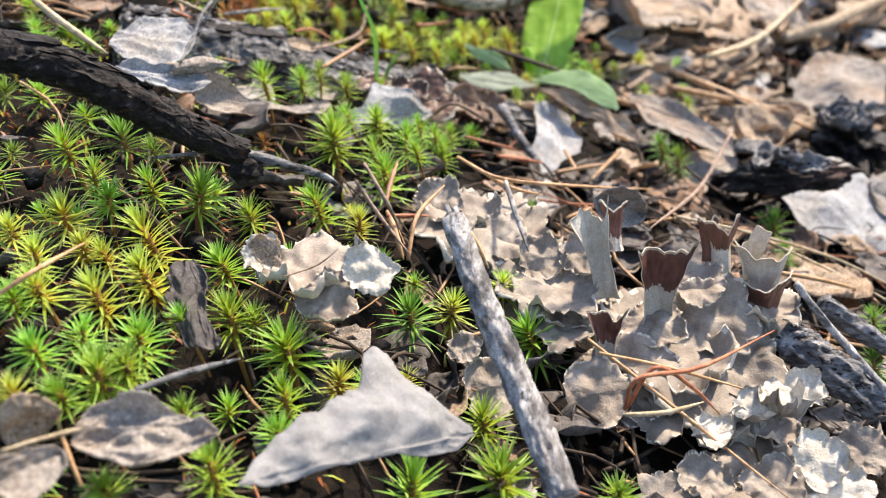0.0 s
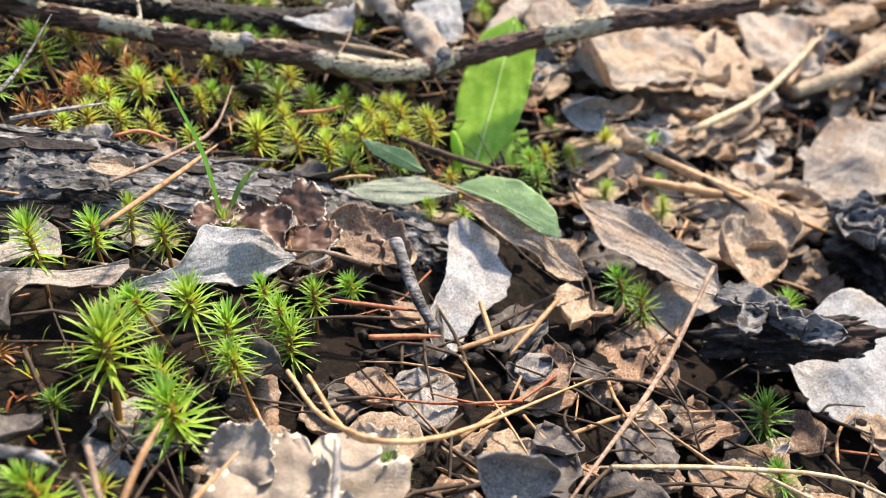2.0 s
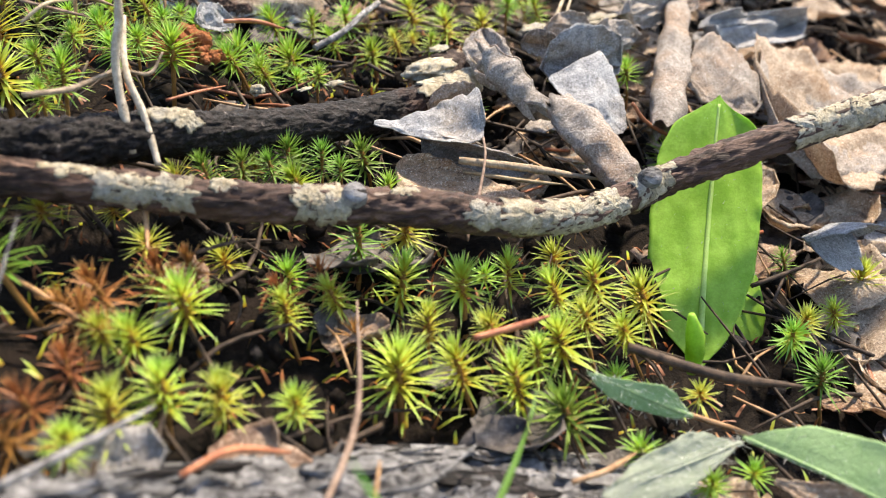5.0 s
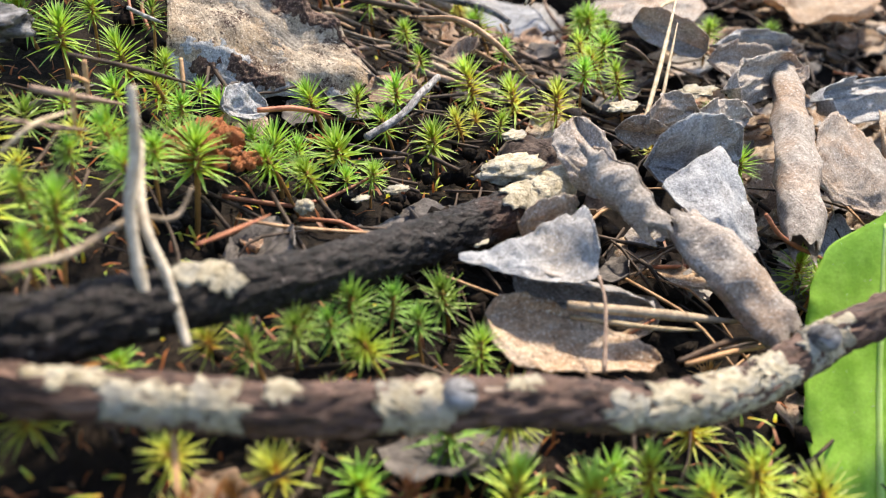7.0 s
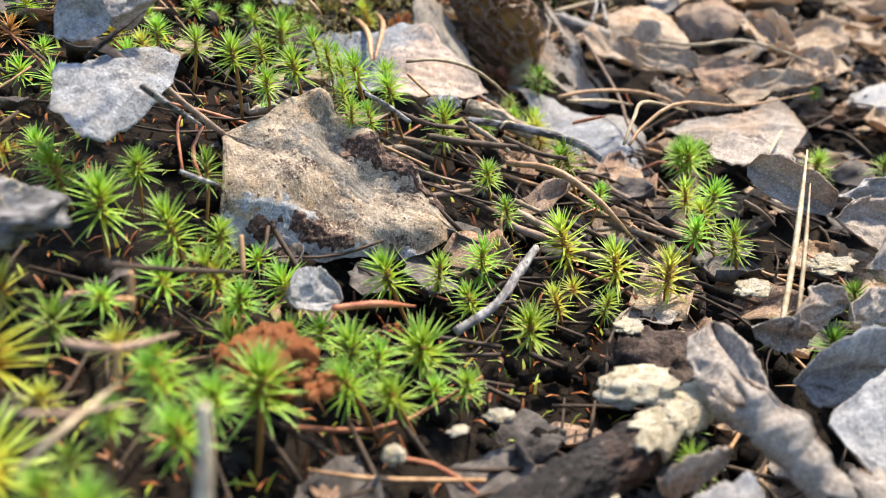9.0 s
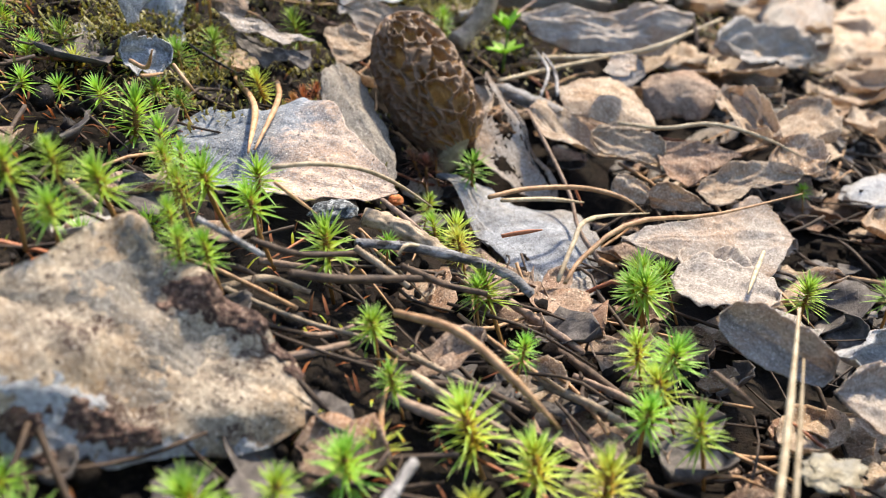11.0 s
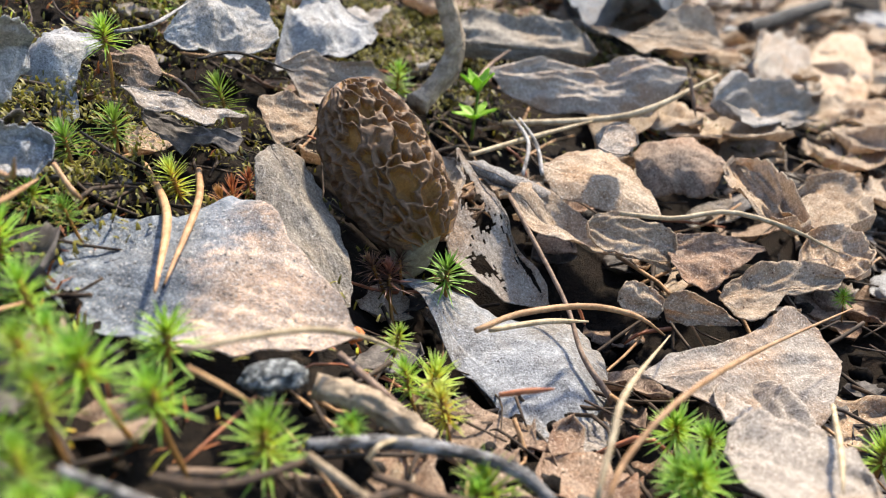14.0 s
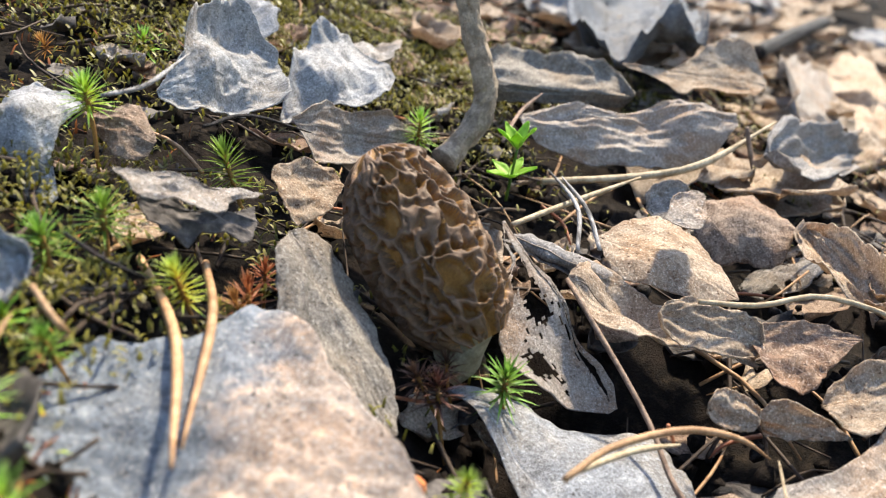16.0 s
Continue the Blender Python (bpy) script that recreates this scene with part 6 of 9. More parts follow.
leaf("tan", (0.1263, 0.3351, 0.0576), (0.1605, 0.3160, 0.0396), seed=67, label="withered fuzzy grey-brown leaf", cut=((0.21, -0.44, 0.87), (0.4, 2.3, 4.1, 5.8, 5.3, 4.6, 3.8, 4.4, 5.5, 4.2, 2.4), (0.0, 0.9, 2.2, 3.1, 3.0, 2.9, 2.8, 2.7, 6.0, 6.4, 0.0)), bends=[(0.6, 0, 3, 5)], crumple=0.037, curl=0.102, ragged=0.05, nu=70, nv=52)
leaf("tan", (0.0401, 0.2948, 0.0945), (0.0486, 0.3007, 0.0903), (0.0445, 0.2986, 0.0944), (0.0444, 0.2922, 0.0920), seed=68, label="flat tan bark scrap", kind='round', crumple=0.05, curl=0.02)
leaf("grey", (0.0703, 0.4235, 0.0878), (0.0955, 0.4177, 0.0800), (0.0833, 0.4153, 0.0892), (0.0825, 0.4142, 0.0812), seed=69, crumple=0.1, curl=0.1, kind='delta')
leaf("pale", (0.0727, 0.4299, 0.0939), (0.0844, 0.4359, 0.0923), (0.0798, 0.4297, 0.0982), (0.0770, 0.4326, 0.0873), seed=69.5, kind='round', crumple=0.1, curl=0.1)
leaf("white", (0.2160, 0.3207, 0.0117), (0.2569, 0.3045, -0.0084), seed=71, label="grey-white dead leaf standing on the litter", cut=((0.30, -0.35, 0.89), (0.8, 13.6, 27.2, 32.1, 34.2, 33.5, 30.5, 27.4, 24.2, 17.6, 2.0), (0.4, 6.1, 12.6, 17.3, 16.3, 15.3, 13.5, 10.1, 6.8, 5.0, 2.0)), bends=[(0.4, 3, 4, 9)], crumple=0.037, curl=0.085, ragged=0.05, nu=70, nv=52)
leaf("pale", (0.1722, 0.3175, 0.0208), (0.2048, 0.3419, 0.0180), seed=72, cut=((0.30, -0.30, 0.90), (0.0, 3.1, 4.5, 5.8, 7.2, 8.0, 7.8, 7.7, 7.6, 7.3, 3.5), (7.9, 11.9, 12.8, 10.2, 7.1, 5.6, 6.0, 6.4, 5.6, 2.8, 0.1)), bends=[(0.5, 0, 3, 6)], crumple=0.037, curl=0.102, ragged=0.05, nu=70, nv=52)
leaf("pale", (0.2514, 0.4273, 0.0105), (0.3025, 0.4497, 0.0127), seed=73, cut=((0.17, -0.47, 0.87), (1.3, 8.8, 14.3, 17.7, 21.0, 24.1, 21.9, 19.4, 16.9, 14.4, 7.7), (9.2, 10.8, 12.5, 14.1, 15.8, 17.0, 17.5, 18.1, 13.1, 6.3, 0.1)), bends=[(0.5, 0, 4, 9)], crumple=0.037, curl=0.068, ragged=0.05, nu=70, nv=52)
leaf("grey", (0.2535, 0.3286, 0.0041), (0.2816, 0.3312, -0.0060), (0.2668, 0.3398, 0.0058), (0.2601, 0.3159, -0.0040), seed=74, crumple=0.08, curl=0.04, kind='aspen')
leaf("pale", (0.1616, 0.3522, 0.0441), (0.2011, 0.3302, 0.0255), seed=75, cut=((0.21, -0.38, 0.90), (2.3, 6.1, 8.6, 8.3, 7.5, 6.7, 5.9, 5.9, 5.8, 5.8, 0.0), (0.1, 3.7, 7.6, 10.2, 10.1, 10.1, 10.0, 9.3, 7.6, 5.8, 4.0)), crumple=0.037, curl=0.102, ragged=0.05, nu=70, nv=52)
leaf("tan", (0.2043, 0.3471, 0.0287), (0.2237, 0.3519, 0.0206), (0.2140, 0.3594, 0.0291), (0.2112, 0.3362, 0.0204), seed=76, crumple=0.14, curl=0.2, kind='aspen')
leaf("brown", (0.0923, 0.3156, 0.0637), (0.1131, 0.3094, 0.0512), (0.1059, 0.3195, 0.0610), (0.1024, 0.3021, 0.0554), seed=77, label="brown flat lichen scrap", kind='round', crumple=0.1, curl=0.15, ragged=0.25)
leaf("grey", (0.1380, 0.2240, 0.0586), (0.1517, 0.2285, 0.0503), (0.1460, 0.2216, 0.0626), (0.1450, 0.2205, 0.0509), seed=78, crumple=0.1, curl=0.12, kind='aspen')
leaf("tan", (0.1677, 0.4644, 0.0653), (0.2136, 0.4712, 0.0435), (0.1931, 0.5000, 0.0598), (0.1854, 0.4373, 0.0481), seed=79, crumple=0.1, curl=0.12, kind='delta')
leaf("tan", (0.2126, 0.4843, 0.0454), (0.2403, 0.4767, 0.0313), (0.2371, 0.5226, 0.0446), (0.2204, 0.4650, 0.0340), seed=79.6, crumple=0.12, curl=0.15, kind='aspen')
leaf("pale", (0.2450, 0.5189, 0.0389), (0.2829, 0.5244, 0.0280), (0.2727, 0.5577, 0.0388), (0.2592, 0.5046, 0.0270), seed=79.9, crumple=0.12, curl=0.15, kind='slab')
leaf("white", (0.1577, 0.4102, 0.0565), (0.1725, 0.4172, 0.0517), (0.1658, 0.4043, 0.0621), (0.1652, 0.4048, 0.0504), seed=70.9, label="small white puffy scrap", kind='round', crumple=0.12, curl=-0.25)
leaf("pale", (0.0464, 0.1045, 0.0771), (0.0677, 0.1103, 0.0724), seed=84, cut=((0.30, -0.40, 0.86), (0.7, 4.7, 5.4, 6.0, 5.8, 5.4, 4.9, 4.4, 3.5, 1.9, 0.3), (1.0, 3.4, 4.1, 5.1, 6.4, 7.2, 6.1, 4.7, 3.2, 1.4, 0.0)), bends=[(0.4, 0, 2, 4), (0.75, 2, -2, 3)], crumple=0.14, curl=0.3, ragged=0.03, nu=48, nv=36)
leaf("pale", (0.0411, 0.0906, 0.0806), (0.0479, 0.0990, 0.0793), (0.0442, 0.0957, 0.0823), (0.0474, 0.0899, 0.0777), seed=85, crumple=0.1, curl=0.12, kind='delta')
leaf("tan", (0.0621, 0.1580, 0.0839), (0.0675, 0.1593, 0.0776), seed=86, cut=((0.53, -0.79, 0.29), (1.3, 3.0, 3.2, 3.4, 3.6, 3.8, 4.0, 3.3, 2.2, 1.2, 0.1), (0.0, 0.8, 1.5, 1.6, 1.8, 1.9, 1.8, 1.5, 1.2, 0.9, 0.5)), crumple=0.087, curl=0.102, ragged=0.05, nu=48, nv=36)
leaf("dark", (0.0474, 0.1598, 0.0801), (0.0575, 0.1357, 0.0724), seed=87, label="dark wet blue-black leaf strip", cut=((-0.13, -0.35, 0.93), (0.9, 2.2, 2.6, 3.0, 2.8, 2.2, 1.6, 1.3, 1.9, 2.6, 3.3), (2.3, 4.6, 4.9, 5.2, 5.5, 5.3, 5.0, 4.6, 4.3, 3.9, 0.8)), crumple=0.087, curl=0.085, ragged=0.05, nu=48, nv=36)
leaf("white", (0.0004, 0.2470, 0.1092), (0.0211, 0.2623, 0.1055), seed=89, cut=((0.40, -0.34, 0.85), (0.0, 4.5, 5.8, 7.1, 8.4, 8.7, 9.0, 9.2, 9.5, 7.7, 2.0), (0.0, 8.6, 10.4, 12.2, 12.9, 11.6, 10.2, 8.9, 6.6, 4.2, 0.4)), bends=[(0.5, 0, 2, 6)], crumple=0.087, curl=0.102, ragged=0.05, nu=48, nv=36)
leaf("white", (0.0082, 0.2305, 0.1055), (0.0324, 0.2365, 0.0982), seed=90, cut=((0.36, -0.41, 0.84), (1.9, 4.0, 4.0, 3.9, 3.9, 4.3, 4.7, 4.9, 3.9, 2.9, 0.0), (0.0, 3.2, 3.8, 4.4, 5.0, 5.5, 6.0, 6.4, 5.7, 4.9, 2.7)), crumple=0.087, curl=0.102, ragged=0.05, nu=48, nv=36)
leaf("tan", (0.0362, 0.1029, 0.0812), (0.0431, 0.1088, 0.0795), (0.0412, 0.1054, 0.0856), (0.0393, 0.1045, 0.0763), seed=92, crumple=0.08, curl=0.08, kind='aspen')
leaf("pale", (0.0885, 0.4621, 0.1002), (0.0946, 0.4437, 0.0899), (0.0943, 0.4545, 0.0983), (0.0852, 0.4472, 0.0943), seed=93, kind='slab', crumple=0.08, curl=-0.1)
leaf("felt", (0.0731, 0.1013, 0.0693), (0.1072, 0.1277, 0.0555), seed=94, label="grey-white felted lobed dry leaf", cut=((0.56, -0.32, 0.77), (0.3, 4.6, 7.5, 9.8, 11.1, 12.5, 14.3, 23.2, 20.6, 7.2, 1.6), (0.2, 1.1, 1.1, 0.8, 0.5, 0.6, 0.7, 1.5, 2.4, 2.5, 0.3)), bends=[(0.3, 3, 2, 6), (0.55, 6, 3, 6), (0.8, 4, 2.5, 6)], crumple=0.065, curl=-0.14, ragged=0.08, nu=70, nv=52)

# ---- sticks, twigs and pine needles ----
SNAG = [(0.0057, 0.1739, 0.1266), (0.0177, 0.1771, 0.1222), (0.0280, 0.1827, 0.1139), (0.0377, 0.1905, 0.1017), (0.0501, 0.1997, 0.0885)]
SNAG_R = [0.00425, 0.00435, 0.00450, 0.00415, 0.00300]
GREY = [(0.1043, 0.1682, 0.0812), (0.1096, 0.1519, 0.0718), (0.1156, 0.1387, 0.0613), (0.1236, 0.1164, 0.0500)]
GREY_R = [0.00250, 0.00258, 0.00275, 0.00265]
stick("broken_twig", [(0.0486, 0.2002, 0.0892), (0.0590, 0.2017, 0.0846), (0.0676, 0.2052, 0.0793), (0.0714, 0.2054, 0.0757)], [0.0016, 0.0012, 0.0010, 0.0005], BARK_GREY, "splintered bleached twig end", "twig")
stick("grey_twig", [(0.1841, 0.1922, 0.0455), (0.1918, 0.1878, 0.0349), (0.2009, 0.1740, 0.0256)], [0.00084, 0.00098, 0.00094], WOOD_GREY, "thin bleached grey twig", "twig")
stick("dark_twig", [(0.1928, 0.1980, 0.0361), (0.1992, 0.1967, 0.0304), (0.2108, 0.1956, 0.0216)], [0.0024, 0.0025, 0.0022], BARK_GREY, "short dark grey twig", "twig", n=36, rough=0.1, freq=500, steps_=60, cracks=0.35)
stick("fallen_twig", [(0.1797, 0.1875, 0.0343), (0.1877, 0.1815, 0.0294), (0.2008, 0.1750, 0.0199)], [0.0042, 0.0045, 0.0038], BARK_GREY, "rotten dark twig with peeling bark", "twig", n=60, rough=0.12, freq=500, steps_=110, cracks=0.5)
needle([(0.1375, 0.1494, 0.0428), (0.1396, 0.1412, 0.0566), (0.1535, 0.1517, 0.0509), (0.1743, 0.1739, 0.0442)], 0.00060, NEEDLE_RED, "red-brown curved pine needle")
needle([(0.1381, 0.1500, 0.0427), (0.1437, 0.1475, 0.0545), (0.1528, 0.1538, 0.0437), (0.1588, 0.1560, 0.0348)], 0.00060, NEEDLE_RED, "red-brown curved pine needle")
needle([(0.1335, 0.1618, 0.0490), (0.1483, 0.1629, 0.0434), (0.1690, 0.1656, 0.0331)], 0.00050, NEEDLE)
needle([(0.1314, 0.1673, 0.0493), (0.1475, 0.1577, 0.0380), (0.1690, 0.1370, 0.0276)], 0.00051, NEEDLE)
needle([(0.0996, 0.2409, 0.0675), (0.1115, 0.2264, 0.0659), (0.1301, 0.2249, 0.0626), (0.1607, 0.2730, 0.0379)], 0.00067, NEEDLE)
needle([(0.1025, 0.2438, 0.0640), (0.1144, 0.2265, 0.0629), (0.1237, 0.2302, 0.0579)], 0.00068, NEEDLE)
needle([(0.0771, 0.2009, 0.0787), (0.0827, 0.1950, 0.0715), (0.0906, 0.1856, 0.0646)], 0.00071, STALK, "thin dark plant stalk")
needle([(0.0795, 0.2033, 0.0822), (0.0850, 0.1940, 0.0764), (0.0880, 0.1934, 0.0672)], 0.00072, STALK, "thin dark plant stalk")
needle([(0.0847, 0.1955, 0.0708), (0.0943, 0.2025, 0.0667)], 0.00071, NEEDLE_RED)
needle([(0.1140, 0.2201, 0.0671), (0.1161, 0.2063, 0.0651), (0.1191, 0.1957, 0.0579)], 0.00093, WOOD_GREY, "thin bleached grey stalk")
needle([(0.1978, 0.3245, 0.0361), (0.1772, 0.2770, 0.0358), (0.1522, 0.2175, 0.0509)], 0.00087, STALK, "thin dark red plant stalk")
needle([(0.0250, 0.1296, 0.0912), (0.0305, 0.1331, 0.0935), (0.0335, 0.1470, 0.0920)], 0.00061, NEEDLE)
needle([(0.0390, 0.0977, 0.0809), (0.0450, 0.1031, 0.0794), (0.0574, 0.1163, 0.0740)], 0.00051, STRAW)
needle([(0.0516, 0.1174, 0.0771), (0.0578, 0.1246, 0.0752), (0.0649, 0.1325, 0.0723)], 0.00078, BARK_GREY, "thin dark dry stalk")
needle([(0.0341, 0.1843, 0.0952), (0.0422, 0.1948, 0.0918), (0.0543, 0.2050, 0.0871)], 0.00053, BARK_GREY, "thin dark dry stalk")
needle([(-0.0171, 0.2457, 0.1244), (-0.0096, 0.2434, 0.1177), (0.0039, 0.2377, 0.1088)], 0.00130, STRAW)
needle([(0.0257, 0.2349, 0.1050), (0.0270, 0.2472, 0.1099), (0.0343, 0.2518, 0.1179)], 0.00063, WOOD_GREY, "thin grey dry plant stalk")
needle([(0.0592, 0.2605, 0.0930), (0.0622, 0.2922, 0.0897), (0.0632, 0.3214, 0.0863)], 0.00087, NEEDLE)
needle([(0.0683, 0.1563, 0.0764), (0.0742, 0.1622, 0.0755), (0.0788, 0.1659, 0.0773)], 0.00024, STALK, "hair-thin dark dry plant stalk")
needle([(0.1377, 0.1520, 0.0393), (0.1467, 0.1527, 0.0389), (0.1553, 0.1569, 0.0379)], 0.0007, STRAW, "frayed pale straw on lichen")

# ---- the fallen log ----
LOG = [(-0.0179, 0.2922, 0.0888), (0.0042, 0.2957, 0.0834), (0.0344, 0.3110, 0.0698), (0.0709, 0.3301, 0.0499), (0.1049, 0.3372, 0.0355), (0.1295, 0.3379, 0.0243)]
LOG_R = [0.0235, 0.0225, 0.021, 0.02, 0.018, 0.014]

# ---- the branch with crust lichen ----
BRANCH = [(-0.0468, 0.3694, 0.1326), (-0.0230, 0.3695, 0.1246), (-0.0019, 0.3697, 0.1167), (0.0229, 0.3698, 0.1098), (0.0390, 0.3715, 0.1045), (0.0523, 0.3755, 0.0996), (0.0691, 0.3790, 0.0945), (0.0864, 0.3823, 0.0878), (0.1046, 0.3926, 0.0804), (0.1213, 0.4015, 0.0804), (0.1415, 0.4075, 0.0823), (0.1620, 0.4137, 0.0835), (0.1831, 0.4199, 0.0840), (0.2049, 0.4265, 0.0821), (0.2308, 0.4342, 0.0819)]
BRANCH_R = [0.00275, 0.00305, 0.00340, 0.00335, 0.00318, 0.00345, 0.00300]

# ---- the dark charred log ----
CHAR = [(-0.0060, 0.3740, 0.1196), (0.0060, 0.3791, 0.1168), (0.0200, 0.3898, 0.1120), (0.0344, 0.4046, 0.1040), (0.0534, 0.4268, 0.0942), (0.0716, 0.4427, 0.0897), (0.0866, 0.4570, 0.0877)]
CHAR_R = [0.00529, 0.00513, 0.00465, 0.00433, 0.00465, 0.00481, 0.00401]

# ---- more sticks ----
stick("split_stick", [(0.0210, 0.3960, 0.1424), (0.0199, 0.3934, 0.1348), (0.0175, 0.3897, 0.1258), (0.0181, 0.3826, 0.1117)], [0.00060, 0.00076, 0.00085, 0.00078], WOOD_PALE, "split pale bare stick standing against the log", "stick", n=10, ridges=0.2)
stick("split_stick", [(0.0183, 0.3996, 0.1329), (0.0188, 0.3907, 0.1250), (0.0208, 0.3871, 0.1168), (0.0222, 0.3824, 0.1087)], [0.00056, 0.00062, 0.00071, 0.00063], WOOD_PALE, "split pale bare stick standing against the log", "stick", n=10, ridges=0.2)
stick("brown_stalk", [(0.0057, 0.3760, 0.1281), (0.0110, 0.3811, 0.1262), (0.0146, 0.3880, 0.1254), (0.0170, 0.3925, 0.1247), (0.0212, 0.3957, 0.1223), (0.0237, 0.3994, 0.1250)], [0.00048, 0.00051, 0.00046, 0.00039, 0.00033, 0.00025], TWIG, "bent dry brown stalk", "twig")
needle([(-0.0006, 0.3978, 0.1347), (0.0037, 0.4014, 0.1368), (0.0053, 0.4113, 0.1346)], 0.00047, STRAW)
needle([(-0.0014, 0.4027, 0.1378), (0.0029, 0.4074, 0.1339), (0.0058, 0.4134, 0.1303)], 0.00048, STALK)
needle([(0.0212, 0.3999, 0.1149), (0.0258, 0.4044, 0.1141), (0.0302, 0.4133, 0.1115)], 0.00043, NEEDLE_RED)
needle([(-0.0029, 0.4169, 0.1372), (0.0024, 0.4193, 0.1341), (0.0046, 0.4328, 0.1268)], 0.00080, STALK, "thin dark dry stalk")
needle([(0.0034, 0.4175, 0.1357), (0.0013, 0.4181, 0.1289)], 0.00062, NEEDLE)
needle([(0.0785, 0.4102, 0.0879), (0.0931, 0.4106, 0.0837), (0.1110, 0.4150, 0.0758)], 0.00120, WOOD_TAN, "bare tan straw stem")
needle([(0.0791, 0.4121, 0.0840), (0.0933, 0.4116, 0.0797), (0.1030, 0.4129, 0.0766)], 0.00061, STRAW)
needle([(0.0958, 0.4015, 0.0796), (0.1070, 0.4090, 0.0764), (0.1177, 0.4150, 0.0709)], 0.00068, NEEDLE_OLD)
needle([(0.0971, 0.4011, 0.0791), (0.1085, 0.4074, 0.0755), (0.1184, 0.4138, 0.0703)], 0.00068, NEEDLE)
needle([(0.1241, 0.4405, 0.0828), (0.1284, 0.4397, 0.0765), (0.1398, 0.4396, 0.0685)], 0.00070, NEEDLE_RED)
needle([(0.0311, 0.3628, 0.1000), (0.0357, 0.3653, 0.0996), (0.0394, 0.3688, 0.0980)], 0.00049, NEEDLE_OLD)
needle([(0.0226, 0.3696, 0.1073), (0.0246, 0.3596, 0.1036)], 0.00058, NEEDLE)
stick("brown_stalk", [(0.0420, 0.4670, 0.0995), (0.0500, 0.4724, 0.1014), (0.0555, 0.4819, 0.1029), (0.0596, 0.4904, 0.1029)], [0.00097, 0.00090, 0.00094, 0.00076], WOOD_GREY, "bent dry grey stalk", "twig")
needle([(0.0216, 0.4579, 0.1129), (0.0289, 0.4613, 0.1109), (0.0351, 0.4671, 0.1060)], 0.00080, NEEDLE_RED)
needle([(0.0560, 0.5247, 0.1079), (0.0669, 0.5167, 0.1082), (0.0755, 0.5088, 0.1033), (0.0828, 0.5065, 0.0943)], 0.00102, NEEDLE)
needle([(0.1035, 0.4686, 0.0870), (0.1150, 0.4937, 0.0964), (0.1261, 0.5202, 0.1059)], 0.00080, STRAW)
needle([(0.1084, 0.4726, 0.0864), (0.1153, 0.4891, 0.0941), (0.1241, 0.5116, 0.1014)], 0.00061, STRAW)
needle([(-0.0062, 0.4793, 0.1323), (-0.0039, 0.4817, 0.1294), (-0.0010, 0.4846, 0.1264)], 0.00067, WOOD_GREY, "short grey dry stalk")
needle([(-0.0128, 0.4893, 0.1461), (-0.0105, 0.4938, 0.1407), (-0.0056, 0.4962, 0.1348)], 0.00088, BARK_GREY, "short dark dry stalk")
needle([(-0.0211, 0.4874, 0.1527), (-0.0154, 0.4903, 0.1562), (-0.0115, 0.4994, 0.1582)], 0.00066, BARK_DARK, "thin dark bare dry twig")
needle([(-0.0051, 0.4397, 0.1351), (0.0026, 0.4479, 0.1284), (0.0084, 0.4645, 0.1177)], 0.00065, NEEDLE_OLD, "dry brown fallen plant stalk")
needle([(-0.0026, 0.4396, 0.1336), (-0.0042, 0.4396, 0.1265)], 0.00065, NEEDLE)
needle([(0.0047, 0.4713, 0.1219), (0.0049, 0.4661, 0.1158)], 0.00066, NEEDLE)
needle([(-0.0027, 0.4331, 0.1331), (-0.0024, 0.4380, 0.1299)], 0.00055, NEEDLE)
stick("dry_twig", [(0.0374, 0.5296, 0.1147), (0.0460, 0.5331, 0.1109), (0.0619, 0.5488, 0.1010)], [0.0008, 0.0009, 0.0008], NEEDLE_OLD, "dry grey-brown twig on the litter", "twig")
needle([(0.1116, 0.5183, 0.0949), (0.1142, 0.5142, 0.0940), (0.1184, 0.5149, 0.0893)], 0.00075, NEEDLE_OLD)
needle([(0.0053, 0.6452, 0.1200), (0.0165, 0.6142, 0.1205), (0.0205, 0.5830, 0.1190)], 0.00117, NEEDLE, "thick curved tan pine needle leaning on a leaf")
needle([(0.0174, 0.6447, 0.1180), (0.0218, 0.6192, 0.1200), (0.0207, 0.5889, 0.1175)], 0.00105, NEEDLE, "thick curved tan pine needle leaning on a leaf")
needle([(0.0333, 0.5479, 0.1282), (0.0406, 0.5530, 0.1264), (0.0489, 0.5643, 0.1200), (0.0555, 0.5751, 0.1112), (0.0621, 0.5850, 0.1009)], 0.00065, STRAW, "thick bent straw needle over a leaf edge")
needle([(0.0764, 0.5963, 0.0974), (0.0872, 0.6055, 0.0950), (0.1029, 0.6126, 0.0910), (0.1144, 0.6136, 0.0866), (0.1207, 0.6129, 0.0814)], 0.00087, NEEDLE, "thick curved tan pine needle")
needle([(0.0798, 0.6018, 0.0938), (0.0927, 0.6102, 0.0895), (0.1037, 0.6154, 0.0853)], 0.00080, STRAW)
needle([(0.0869, 0.5401, 0.1032), (0.0910, 0.5480, 0.1070), (0.0966, 0.5600, 0.1067), (0.1210, 0.6103, 0.0830)], 0.00067, STRAW, "forked pale straw needle")
needle([(0.0882, 0.5395, 0.1031), (0.0931, 0.5467, 0.1048), (0.1056, 0.5583, 0.1060), (0.1330, 0.5907, 0.0907), (0.1635, 0.6119, 0.0848)], 0.00067, NEEDLE, "long bent pine needle over leaves")
needle([(0.0782, 0.5762, 0.0960), (0.0824, 0.5749, 0.0972), (0.0875, 0.5732, 0.0984)], 0.00069, NEEDLE_RED, "red-brown dry leaf stalk")
